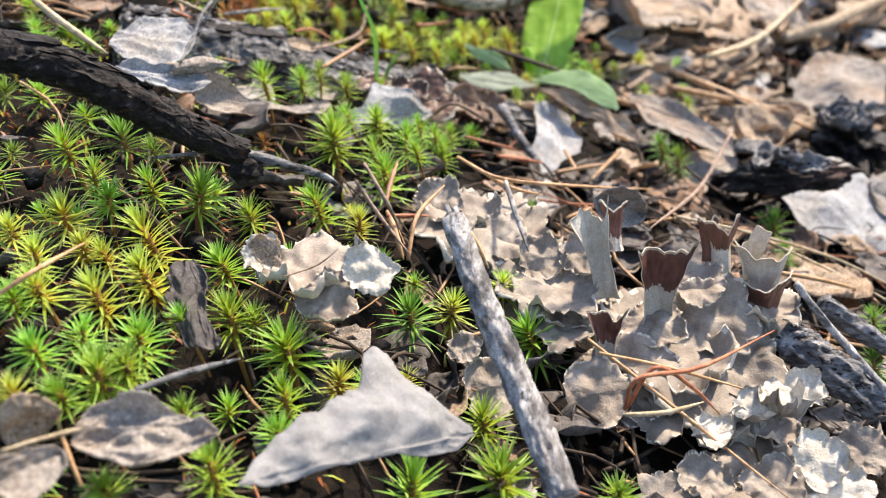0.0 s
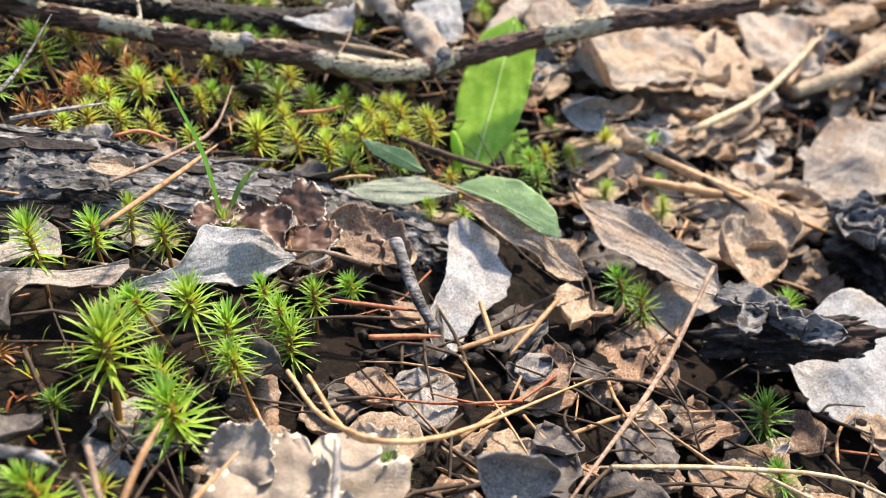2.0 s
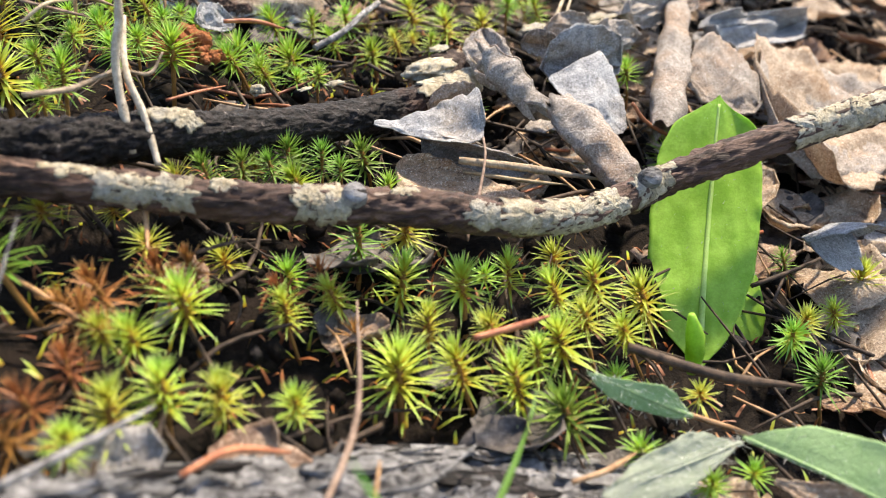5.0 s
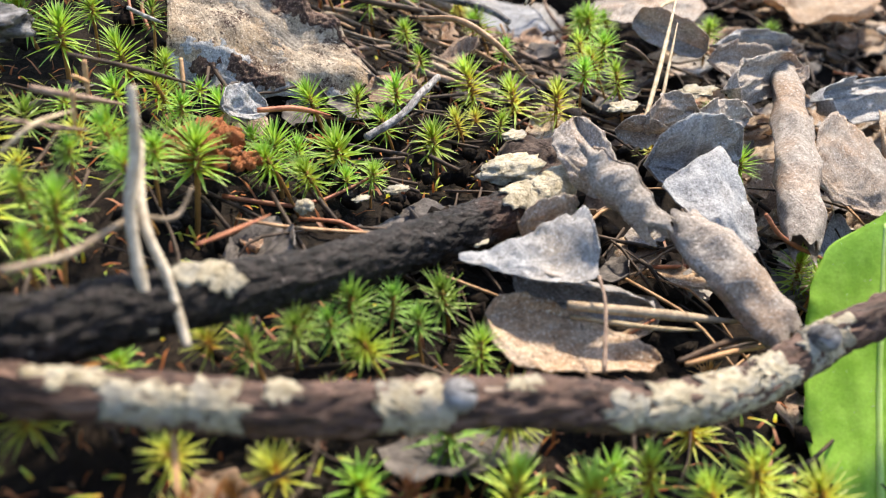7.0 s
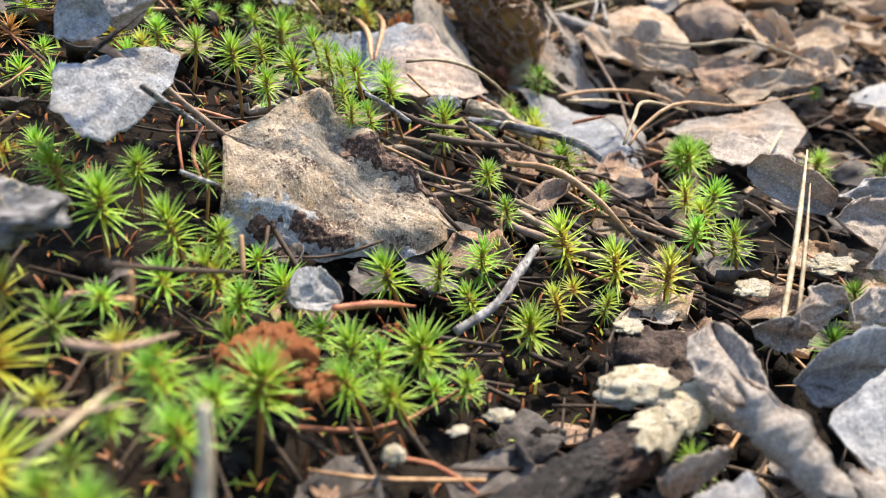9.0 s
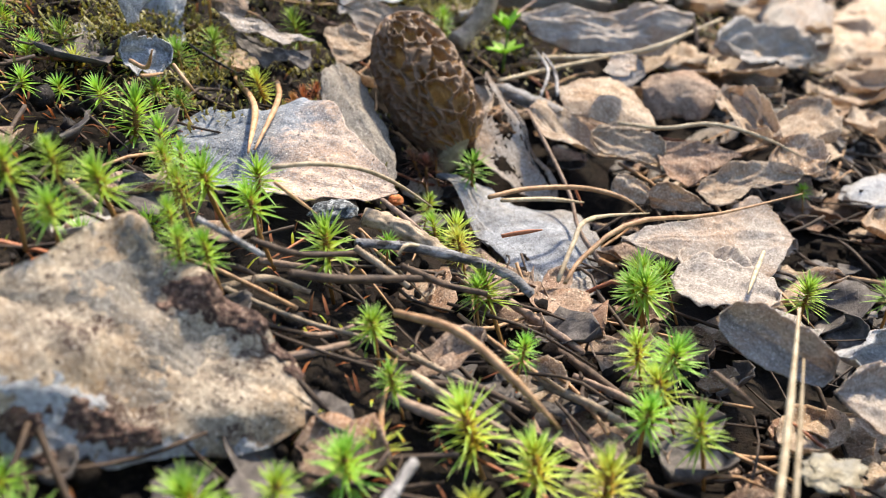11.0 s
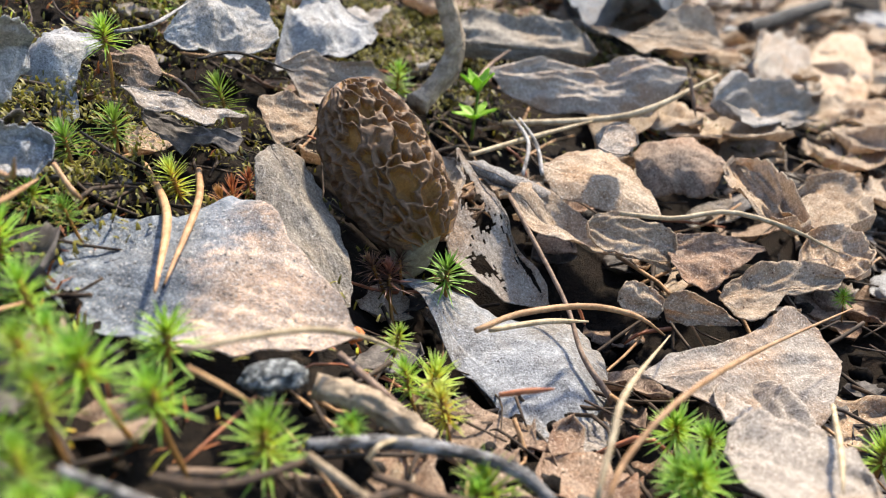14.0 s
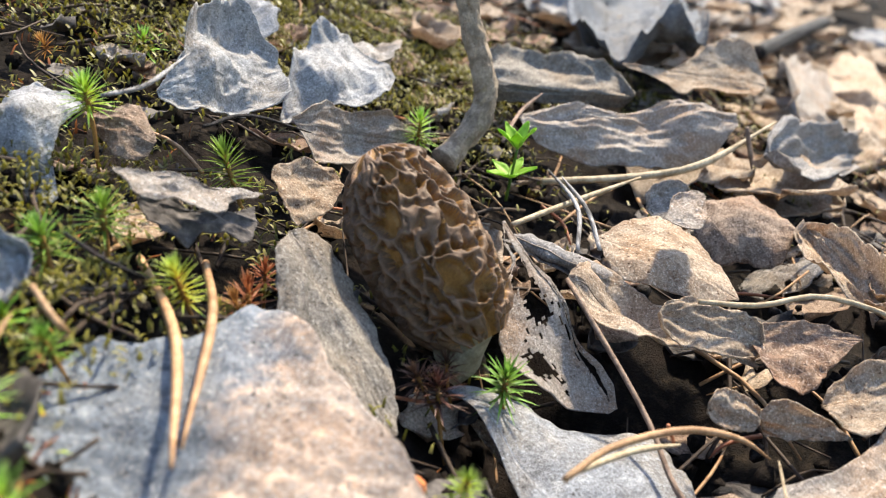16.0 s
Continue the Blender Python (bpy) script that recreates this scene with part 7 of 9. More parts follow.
needle([(0.1190, 0.6472, 0.0967), (0.1337, 0.6483, 0.0935), (0.1487, 0.6500, 0.0932), (0.1629, 0.6451, 0.0895), (0.1733, 0.6385, 0.0848)], 0.00084, STRAW)
needle([(0.0979, 0.7078, 0.1027), (0.1287, 0.7122, 0.1000), (0.1467, 0.7129, 0.1022), (0.1742, 0.7280, 0.1072)], 0.00139, STRAW, "long pale straw across the litter")
needle([(0.0849, 0.6829, 0.1023), (0.1009, 0.6935, 0.1017), (0.1287, 0.7122, 0.1000)], 0.00095, STRAW)
needle([(0.0980, 0.6698, 0.1003), (0.1024, 0.6872, 0.1037), (0.0997, 0.7076, 0.1062)], 0.00076, WOOD_GREY, "thin grey bent stalk")
needle([(0.1034, 0.6700, 0.0998), (0.1044, 0.6848, 0.1035), (0.1026, 0.7039, 0.1053)], 0.00076, WOOD_GREY, "thin grey bent stalk")
needle([(0.0050, 0.5689, 0.1425), (0.0024, 0.5828, 0.1389), (-0.0006, 0.5998, 0.1349)], 0.00056, NEEDLE)
needle([(-0.0062, 0.5949, 0.1397), (-0.0017, 0.5921, 0.1384), (0.0032, 0.5843, 0.1441)], 0.00067, NEEDLE)
needle([(-0.0003, 0.6077, 0.1348), (0.0034, 0.6031, 0.1313), (0.0047, 0.6036, 0.1288)], 0.00073, NEEDLE)
needle([(0.0329, 0.5501, 0.1243), (0.0358, 0.5524, 0.1198), (0.0395, 0.5541, 0.1150)], 0.00052, NEEDLE)
needle([(0.0509, 0.5766, 0.1074), (0.0560, 0.5701, 0.1056), (0.0620, 0.5658, 0.1015)], 0.00085, STALK, "pale brown dry stalk")
stick("grey_twig", [(0.0473, 0.5489, 0.1104), (0.0579, 0.5526, 0.1066), (0.0700, 0.5542, 0.1020), (0.0781, 0.5527, 0.0983), (0.0824, 0.5483, 0.0959)], [0.00085, 0.00105, 0.00117, 0.00109, 0.00098], BARK_GREY, "dark grey forked twig on the litter", "twig")
stick("rolled_bark", [(0.0475, 0.5661, 0.1086), (0.0559, 0.5659, 0.1042), (0.0653, 0.5617, 0.0988)], [0.0019, 0.0021, 0.0016], TWIG, "curled strip of brown bark", "twig", n=30, rough=0.3, freq=420, steps_=70, cracks=0.5)
stick("grey_twig", [(0.0242, 0.5259, 0.1284), (0.0291, 0.5263, 0.1245), (0.0337, 0.5282, 0.1193)], [0.00053, 0.00054, 0.00050], WOOD_GREY, "thin grey bare dry twig", "twig")
stick("brown_twig", [(0.0308, 0.5331, 0.1203), (0.0378, 0.5365, 0.1151), (0.0472, 0.5476, 0.1086)], [0.00059, 0.00062, 0.00062], NEEDLE_OLD, "thin brown dry fallen twig", "twig")
stick("brown_twig", [(0.0475, 0.5465, 0.1104), (0.0534, 0.5430, 0.1070), (0.0575, 0.5427, 0.1029)], [0.00076, 0.00068, 0.00061], WOOD_TAN, "thin tan dry fallen twig", "twig")
stick("brown_twig", [(0.0562, 0.5466, 0.1056), (0.0653, 0.5476, 0.0998), (0.0732, 0.5469, 0.0975)], [0.00070, 0.00072, 0.00064], NEEDLE_OLD, "thin brown dry fallen twig", "twig")
needle([(0.0556, 0.5475, 0.1078), (0.0580, 0.5499, 0.1086), (0.0636, 0.5596, 0.1017)], 0.00047, STRAW)
needle([(0.1011, 0.6158, 0.0900), (0.1033, 0.6166, 0.0837)], 0.00049, NEEDLE_RED)
needle([(0.1604, 0.7182, 0.1098), (0.1627, 0.7166, 0.0972)], 0.00089, STALK)
needle([(0.1401, 0.5750, 0.0875), (0.1321, 0.5576, 0.0922), (0.1267, 0.5465, 0.0935)], 0.00070, STRAW)
needle([(0.0000, 0.6242, 0.1356), (0.0071, 0.6202, 0.1317), (0.0127, 0.6211, 0.1274)], 0.00045, BARK_DARK, "thin dark root thread")
needle([(0.0188, 0.6589, 0.1406), (0.0267, 0.6689, 0.1392), (0.0383, 0.6846, 0.1293)], 0.00055, BARK_DARK, "thin dark bent stalk")
needle([(0.0015, 0.6572, 0.1487), (0.0085, 0.6642, 0.1484), (0.0150, 0.6794, 0.1505)], 0.00064, WOOD_GREY, "thin grey dry plant stalk")
needle([(0.0893, 0.7186, 0.1114), (0.0976, 0.7356, 0.1138), (0.1060, 0.7427, 0.1171)], 0.00079, STALK)
stick("dark_twig", [(0.2749, 0.9474, 0.0690), (0.3324, 1.0265, 0.0555), (0.4110, 1.1182, 0.0428)], [0.00439, 0.00513, 0.00471], BARK_DARK, "dark short twig on the litter", "twig")
stick("upright_twig", [(0.0717, 0.7124, 0.1093), (0.0763, 0.7164, 0.1120), (0.0825, 0.7204, 0.1172), (0.0852, 0.7224, 0.1243), (0.0843, 0.7244, 0.1335), (0.0825, 0.7264, 0.1416), (0.0820, 0.7284, 0.1516), (0.0835, 0.7324, 0.1711)], [0.0040, 0.0036, 0.0034, 0.0031, 0.0034, 0.0035, 0.0037, 0.0032, 0.0032, 0.0034, 0.0031, 0.0031, 0.0030, 0.0033, 0.0029, 0.0029, 0.0034, 0.0029, 0.0029, 0.0030], TWIG, "bent bare brown twig standing behind the mushroom", "twig", ridges=0.15, n=48, rough=0.05, freq=900, steps_=160)

TWIGS = random.Random(44)
for k in range(26):
    x, y, a = TWIGS.uniform(0.0, 0.10), TWIGS.uniform(0.512, 0.556), TWIGS.uniform(-0.9, 0.9)
    ln, r = TWIGS.uniform(0.012, 0.030), TWIGS.uniform(0.0004, 0.0010)
    ends = [(x + d * ln * math.cos(a), y + d * ln * math.sin(a) + w) for d, w in ((-0.5, 0), (0.0, TWIGS.uniform(-0.002, 0.002)), (0.5, 0))]
    stick("brown_twig", [(p, q, lie(p, q) + TWIGS.uniform(-0.005, -0.001)) for p, q in ends], [r, r * 1.1, r * 0.7], TWIGS.choice((TWIG, NEEDLE_OLD, STALK, TWIG)), "thin brown dry fallen twig", "twig", 9, 0.25, 420, 22)

# ---- the mushroom ----
MOREL_TOP, MOREL_FOOT, MOREL_R = (0.0515, 0.6676, 0.1300), (0.0705, 0.6431, 0.0948), 0.0140
MOREL_EARTH = (0.0631, 0.6442, 0.0901)

# ---- hawkweed places ----
HAWK = (0.1220, 0.3751, 0.0442)
HAWK_BIG = ((0.1253, 0.3788, 0.0451), (0.1433, 0.4299, 0.0867), None, None)
HAWK_BIG_CUT = ((-0.02, -0.63, 0.78), (0.4, 8.1, 11.0, 13.0, 13.5, 13.5, 13.3, 10.5, 0.0), (0.5, 6.1, 9.1, 11.1, 11.7, 11.8, 11.4, 9.8, 0.0))
HAWK_RIGHT = ((0.1240, 0.3459, 0.0573), (0.1549, 0.3222, 0.0504), None, None)
HAWK_RIGHT_CUT = ((-0.24, -0.55, 0.80), (0.2, 4.0, 7.1, 8.0, 8.9, 8.7, 7.7, 6.0, 0.6), (0.0, 0.3, 0.5, 0.3, 0.2, 0.9, 1.8, 2.0, 0.6))
HAWK_LEFT = ((0.1151, 0.3478, 0.0622), (0.0969, 0.3492, 0.0742), None, None)
HAWK_LEFT_CUT = ((0.16, -0.92, 0.36), (0.1, 1.5, 2.0, 2.3, 2.5, 2.6, 2.6, 1.5, 0.1), (0.1, 1.4, 2.8, 3.3, 2.6, 1.8, 1.2, 0.6, 0.0))
HAWK_LOW = ((0.1242, 0.3473, 0.0546), (0.0958, 0.3270, 0.0674), None, None)
HAWK_LOW_CUT = ((0.62, -0.49, 0.61), (0.1, 1.2, 2.3, 3.3, 4.3, 4.4, 3.7, 2.9, 0.0), (0.1, 2.1, 4.1, 4.9, 4.5, 4.0, 3.3, 1.9, 0.6))
HAWK_BACK = ((0.1299, 0.3871, 0.0424), (0.1450, 0.4031, 0.0518), (0.1361, 0.3951, 0.0509), (0.1453, 0.3951, 0.0434))
HAWK_BUD = ((0.1221, 0.3731, 0.0499), (0.1220, 0.3741, 0.0645))
SEEDLING = ((0.0879, 0.7077, 0.0981), (0.0901, 0.7024, 0.1146))

# ---- lichen colonies ----
ob = thing("lichen", (0.1007, 0.2223, 0.0573), "ruffled grey-brown leafy lichen with frilled pale margins", "lichen")
lobe(ob, (0.1100, 0.2120, 0.0560), 0.0190, (0.36, -0.15, 1), 0.08, "grey", 51.5, 9, False)
lobe(ob, (0.1240, 0.1930, 0.0480), 0.0150, (0.36, -0.15, 1), 0.10, "grey", 53.1, 7, False)
lobe(ob, (0.1017, 0.2159, 0.0604), 0.0110, (0.00, -0.10, 1), 0.20, "grey", 0.5, 4, False)
lobe(ob, (0.1121, 0.2070, 0.0563), 0.0085, (0.10, -0.50, 1), 0.25, "grey", 4.2, 5, False)
lobe(ob, (0.0949, 0.2200, 0.0631), 0.0077, (-0.10, -0.79, 1), 0.30, "grey", 7.9, 6, False)
lobe(ob, (0.1163, 0.2287, 0.0562), 0.0072, (0.00, -0.32, 1), 0.40, "grey", 11.6, 4, False)
lobe(ob, (0.1256, 0.1881, 0.0499), 0.0113, (0.10, -0.15, 1), 0.30, "grey", 15.3, 5, False)
lobe(ob, (0.1334, 0.1972, 0.0547), 0.0077, (-0.11, -0.66, 1), 0.50, "grey", 19.0, 6, False)
lobe(ob, (0.1226, 0.1987, 0.0538), 0.0071, (0.00, -0.70, 1), 0.50, "grey", 22.7, 4, False)
lobe(ob, (0.1258, 0.1786, 0.0446), 0.0073, (0.10, -0.17, 1), 0.25, "grey", 26.4, 5, False)
ob = thing("lichen", (0.1528, 0.1798, 0.0342), "broad taupe leafy lichen with curled cream margins", "lichen")
lobe(ob, (0.1590, 0.1800, 0.0340), 0.0240, (0.36, -0.15, 1), 0.06, "grey", 55.2, 11, False)
lobe(ob, (0.1524, 0.1762, 0.0370), 0.0144, (0.00, -0.10, 1), 0.12, "grey", 0.5, 4, False)
lobe(ob, (0.1669, 0.1782, 0.0339), 0.0126, (0.10, -0.50, 1), 0.15, "grey", 4.2, 5, False)
lobe(ob, (0.1633, 0.1864, 0.0407), 0.0112, (-0.10, -0.79, 1), 0.20, "grey", 7.9, 6, False)
lobe(ob, (0.1604, 0.1932, 0.0466), 0.0086, (0.00, -0.32, 1), 0.30, "grey", 11.6, 4, False)
lobe(ob, (0.1770, 0.1914, 0.0404), 0.0093, (0.10, -0.15, 1), 0.35, "grey", 15.3, 5, False)
lobe(ob, (0.1406, 0.1698, 0.0356), 0.0119, (-0.11, -0.66, 1), 0.15, "grey", 19.0, 6, False)
lobe(ob, (0.1330, 0.1643, 0.0359), 0.0085, (0.00, -0.70, 1), 0.30, "grey", 22.7, 4, False)
lobe(ob, (0.1470, 0.1623, 0.0315), 0.0088, (0.10, -0.17, 1), 0.25, "grey", 26.4, 5, False)
lobe(ob, (0.1481, 0.1822, 0.0422), 0.0084, (-0.11, -0.27, 1), 0.25, "grey", 30.1, 6, False)
ob = thing("lichen", (0.1756, 0.1717, 0.0251), "curled cream and grey leafy lichen", "lichen")
lobe(ob, (0.1726, 0.1608, 0.0346), 0.0061, (0.00, -0.10, 1), 0.70, "grey", 0.5, 4, True)
lobe(ob, (0.1662, 0.1594, 0.0339), 0.0051, (0.10, -0.50, 1), 0.70, "grey", 4.2, 5, True)
lobe(ob, (0.1801, 0.1675, 0.0323), 0.0056, (-0.10, -0.79, 1), 0.60, "grey", 7.9, 6, True)
lobe(ob, (0.1563, 0.1513, 0.0341), 0.0056, (0.00, -0.32, 1), 0.60, "grey", 11.6, 4, True)
lobe(ob, (0.1713, 0.1563, 0.0296), 0.0057, (0.10, -0.15, 1), 0.50, "grey", 15.3, 5, False)
lobe(ob, (0.1036, 0.1639, 0.0507), 0.0046, (-0.11, -0.66, 1), 0.50, "grey", 19.0, 6, False)
lobe(ob, (0.1100, 0.1572, 0.0445), 0.0076, (0.00, -0.70, 1), 0.35, "grey", 22.7, 4, False)
ob = thing("lichen", (0.1544, 0.1479, 0.0238), "pale curled leafy lichen on dark litter", "lichen")
lobe(ob, (0.1690, 0.1480, 0.0210), 0.0170, (0.36, -0.15, 1), 0.10, "grey", 57.7, 8, False)
lobe(ob, (0.1533, 0.1423, 0.0289), 0.0068, (0.00, -0.10, 1), 0.50, "grey", 0.0, 4, False)
lobe(ob, (0.1680, 0.1455, 0.0237), 0.0078, (0.10, -0.50, 1), 0.40, "grey", 3.7, 5, False)
lobe(ob, (0.1786, 0.1503, 0.0259), 0.0073, (-0.10, -0.79, 1), 0.50, "grey", 7.4, 6, True)
lobe(ob, (0.1820, 0.1452, 0.0217), 0.0078, (0.00, -0.32, 1), 0.50, "grey", 11.1, 4, True)
lobe(ob, (0.1446, 0.1388, 0.0287), 0.0067, (0.10, -0.15, 1), 0.50, "grey", 14.8, 5, False)
lobe(ob, (0.1915, 0.1592, 0.0199), 0.0066, (-0.11, -0.66, 1), 0.40, "grey", 18.5, 6, False)
ob = thing("lichen", (0.0667, 0.1792, 0.0648), "grey-brown curled leafy lichen with a cream underside", "lichen")
lobe(ob, (0.0722, 0.1655, 0.0728), 0.0124, (0.00, -0.10, 1), 0.30, "grey", 0.5, 4, False)
lobe(ob, (0.0767, 0.1573, 0.0697), 0.0073, (0.10, -0.50, 1), 0.40, "grey", 4.2, 5, False)
lobe(ob, (0.0620, 0.1641, 0.0784), 0.0051, (-0.10, -0.79, 1), 0.40, "grey", 7.9, 6, True)
ob = thing("lichen", (0.0661, 0.3050, 0.0720), "flat dark brown leafy lichen on the log", "lichen")
lobe(ob, (0.0674, 0.2989, 0.0760), 0.0072, (0.00, -0.10, 1), 0.30, "brown", 3.0, 4, False)
lobe(ob, (0.0775, 0.3027, 0.0698), 0.0089, (0.10, -0.50, 1), 0.25, "brown", 6.7, 5, False)
lobe(ob, (0.0839, 0.3171, 0.0680), 0.0079, (-0.10, -0.79, 1), 0.30, "brown", 10.4, 6, False)
lobe(ob, (0.0870, 0.3083, 0.0621), 0.0092, (0.00, -0.32, 1), 0.25, "brown", 14.1, 4, False)
lobe(ob, (0.0993, 0.3221, 0.0573), 0.0083, (0.10, -0.15, 1), 0.30, "brown", 17.8, 5, False)
lobe(ob, (0.1007, 0.3086, 0.0548), 0.0078, (-0.11, -0.66, 1), 0.30, "brown", 21.5, 6, False)
ob = thing("lichen", (0.1488, 0.1884, 0.0442), "upright cream lichen lobes with brown saddle tips", "lichen")
saddle(ob, (0.1488, 0.1856, 0.0393), (0.1501, 0.1891, 0.0605), 0.0047, 0.50, 0.60, 1.0)
saddle(ob, (0.1381, 0.1908, 0.0456), (0.1354, 0.1943, 0.0685), 0.0034, 1.20, 0.30, 4.3)
saddle(ob, (0.1419, 0.2032, 0.0521), (0.1418, 0.2066, 0.0630), 0.0025, 0.30, 0.30, 7.6)
saddle(ob, (0.1681, 0.1996, 0.0396), (0.1677, 0.2031, 0.0580), 0.0035, 0.62, 0.50, 10.9)
saddle(ob, (0.1649, 0.2020, 0.0432), (0.1658, 0.2054, 0.0580), 0.0019, 0.25, 0.20, 14.2)
saddle(ob, (0.1772, 0.1919, 0.0344), (0.1771, 0.1954, 0.0510), 0.0045, 1.20, 0.60, 17.5)
saddle(ob, (0.1777, 0.1881, 0.0323), (0.1776, 0.1915, 0.0474), 0.0045, 0.45, 0.70, 20.8)
saddle(ob, (0.1356, 0.1748, 0.0366), (0.1369, 0.1782, 0.0499), 0.0030, 0.42, 0.60, 24.1)
saddle(ob, (0.1754, 0.2027, 0.0372), (0.1750, 0.2061, 0.0523), 0.0028, 1.20, 0.40, 27.4)
saddle(ob, (0.1740, 0.1627, 0.0228), (0.1746, 0.1661, 0.0320), 0.0036, 1.20, 0.60, 30.7)
saddle(ob, (0.1638, 0.1582, 0.0242), (0.1649, 0.1617, 0.0323), 0.0033, 1.20, 0.60, 34.0)
ob = thing("lichen", (0.0809, 0.1753, 0.0633), "cream curled underside of a leafy lichen", "lichen")
lobe(ob, (0.0856, 0.1622, 0.0733), 0.0065, (0.35, -0.7, 0.6), 0.35, "grey", 77.0, 4, True)

# ---- lumps ----
crumble((0.0116, 0.4456, 0.1134), 0.0075, 80, 3, "crumbly red rotten wood in the moss")
crumble((0.0188, 0.4416, 0.1099), 0.0050, 45, 4, "crumbly red rotten wood in the moss")
crumble((0.0302, 0.4685, 0.1000), 0.0029, 16, 5, "crumbly red rotten wood in the moss")
chunk("stone", (0.0404, 0.5701, 0.1082), 0.0045, STONE, "small speckled grey stone under a leaf", "stone", squash=(1.2, 0.8, 0.5), rough=0.25)
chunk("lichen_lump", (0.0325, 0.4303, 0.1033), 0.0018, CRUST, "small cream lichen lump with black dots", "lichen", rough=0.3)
chunk("lichen_scrap", (0.0490, 0.4452, 0.0969), 0.0022, CRUST, "thin cream lichen scrap", "lichen", squash=(1, 0.8, 0.13), rough=0.7)
chunk("lichen_scrap", (0.0420, 0.4408, 0.0981), 0.0015, CRUST, "thin cream lichen scrap", "lichen", squash=(1, 0.8, 0.13), rough=0.7, seed=3.0)
chunk("lichen_scrap", (0.0636, 0.4312, 0.0906), 0.0023, CRUST, "thin cream lichen scrap", "lichen", squash=(1, 0.8, 0.13), rough=0.7, seed=5.0)
chunk("lichen_scrap", (0.1043, 0.4875, 0.0902), 0.0037, CRUST, "cream lichen scrap on dark soil", "lichen", squash=(1, 0.8, 0.13), rough=0.7, seed=6.0)
chunk("lichen_scrap", (0.1262, 0.5015, 0.0857), 0.0043, CRUST, "cream lichen scrap on dark soil", "lichen", squash=(1, 0.8, 0.13), rough=0.7, seed=7.0)
chunk("lichen_scrap", (0.0761, 0.4751, 0.0920), 0.0031, CRUST, "cream lichen scrap on dark soil", "lichen", squash=(0.8, 0.8, 0.13), rough=0.7, seed=8.0)
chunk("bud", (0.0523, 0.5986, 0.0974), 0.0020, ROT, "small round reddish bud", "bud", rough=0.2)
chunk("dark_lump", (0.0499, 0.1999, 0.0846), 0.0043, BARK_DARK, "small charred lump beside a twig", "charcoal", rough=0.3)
chunk("bark_piece", (0.2141, 0.3046, 0.0244), 0.0108, BARK_DARK, "dark piece of bark lying on a leaf", "bark", squash=(1.9, 0.6, 0.5), rough=0.5, freq=2.6, n=44)
chunk("bark_piece", (0.2606, 0.3780, 0.0078), 0.0151, BARK_DARK, "dark rotten piece of bark", "bark", squash=(0.8, 1.6, 0.5), rough=0.8, freq=2.2, n=44, seed=3.0)
chunk("bark_piece", (-0.0264, 0.4522, 0.1388), 0.0081, BARK_GREY, "grey cracked piece of bark", "bark", squash=(1.2, 1, 0.5), rough=0.45, n=26, seed=5.0)
chunk("bark_piece", (-0.0081, 0.3633, 0.1313), 0.0100, BARK_GREY, "grey cracked piece of bark", "bark", squash=(1.2, 1, 0.6), rough=0.5, freq=3.0, n=56, seed=6.0)
chunk("lichen_scrap", (0.0727, 0.4524, 0.0946), 0.0059, CRUST, "cream lichen lump on dark soil", "lichen", squash=(1.1, 0.8, 0.35), rough=0.5, seed=12.0)
chunk("dark_lump", (0.0822, 0.4690, 0.0843), 0.0098, EARTH, "dark crumbly piece of soil and bark", "bark", squash=(1.2, 1, 0.6), rough=0.5, n=26, seed=9.0)

def flaked(ob, size, seed, material):
    """Loose flakes that lie on a bark piece, each a part of its own."""
    rnd = random.Random(seed)
    for k in range(7):
        a, q = rnd.uniform(0, 6.283), rnd.uniform(0.2, 0.75)
        c = np.array((math.cos(a) * q * size, math.sin(a) * q * size, size * 0.42))
        d = np.array((math.cos(a + 0.8), math.sin(a + 0.8), rnd.uniform(-0.3, 0.3))) * size * rnd.uniform(0.22, 0.42)
        e = np.array((-d[1], d[0], rnd.uniform(-0.2, 0.2) * size)) * 0.5
        v, f, uv, _, _ = blade(c - d, c + d, c + e, c - e, "slab", k + seed, 0.12, 0.25, 0.05, 0.2, 0.0004, 12, 9)
        part("flake", v + np.array(ob.location), f, material, ob, uv=uv)


for piece in [o for o in scene.objects if o.name.startswith("bark_piece")]:
    flaked(piece, max(piece.dimensions) * 0.36, len(piece.name) + piece.location.x * 900, BARK_GREY if piece.location.x > 0.1 else CRUST)

# ---- grass places ----
GRASS_LINES = [[(0.0683, 0.2997, 0.0754), (0.0711, 0.2925, 0.0947), (0.0677, 0.2944, 0.1064), (0.0661, 0.2935, 0.1154)]]
GRASS_LINES = GRASS_LINES + [[(0.0697, 0.3009, 0.0745), (0.0756, 0.3059, 0.0827), (0.0841, 0.3260, 0.0827), (0.0873, 0.3351, 0.0848)]]
needle([(0.0515, 0.2824, 0.0940), (0.0547, 0.3033, 0.0901), (0.0597, 0.3286, 0.0879), (0.0593, 0.3525, 0.0928)], 0.00068, STALK, "bent pair of tan pine needles across the log")
needle([(0.0195, 0.2627, 0.1051), (0.0179, 0.2830, 0.1096), (0.0169, 0.3125, 0.1126), (0.0156, 0.3425, 0.1216)], 0.00067, BARK_GREY, "thin grey dry stalk across the log")
needle([(0.0172, 0.3048, 0.1041), (0.0257, 0.3121, 0.1028), (0.0346, 0.3221, 0.1006)], 0.00076, WOOD_GREY, "thin grey dry stalk")
needle([(0.0781, 0.3506, 0.0835), (0.0848, 0.3538, 0.0822), (0.0917, 0.3557, 0.0824)], 0.00082, NEEDLE_RED)
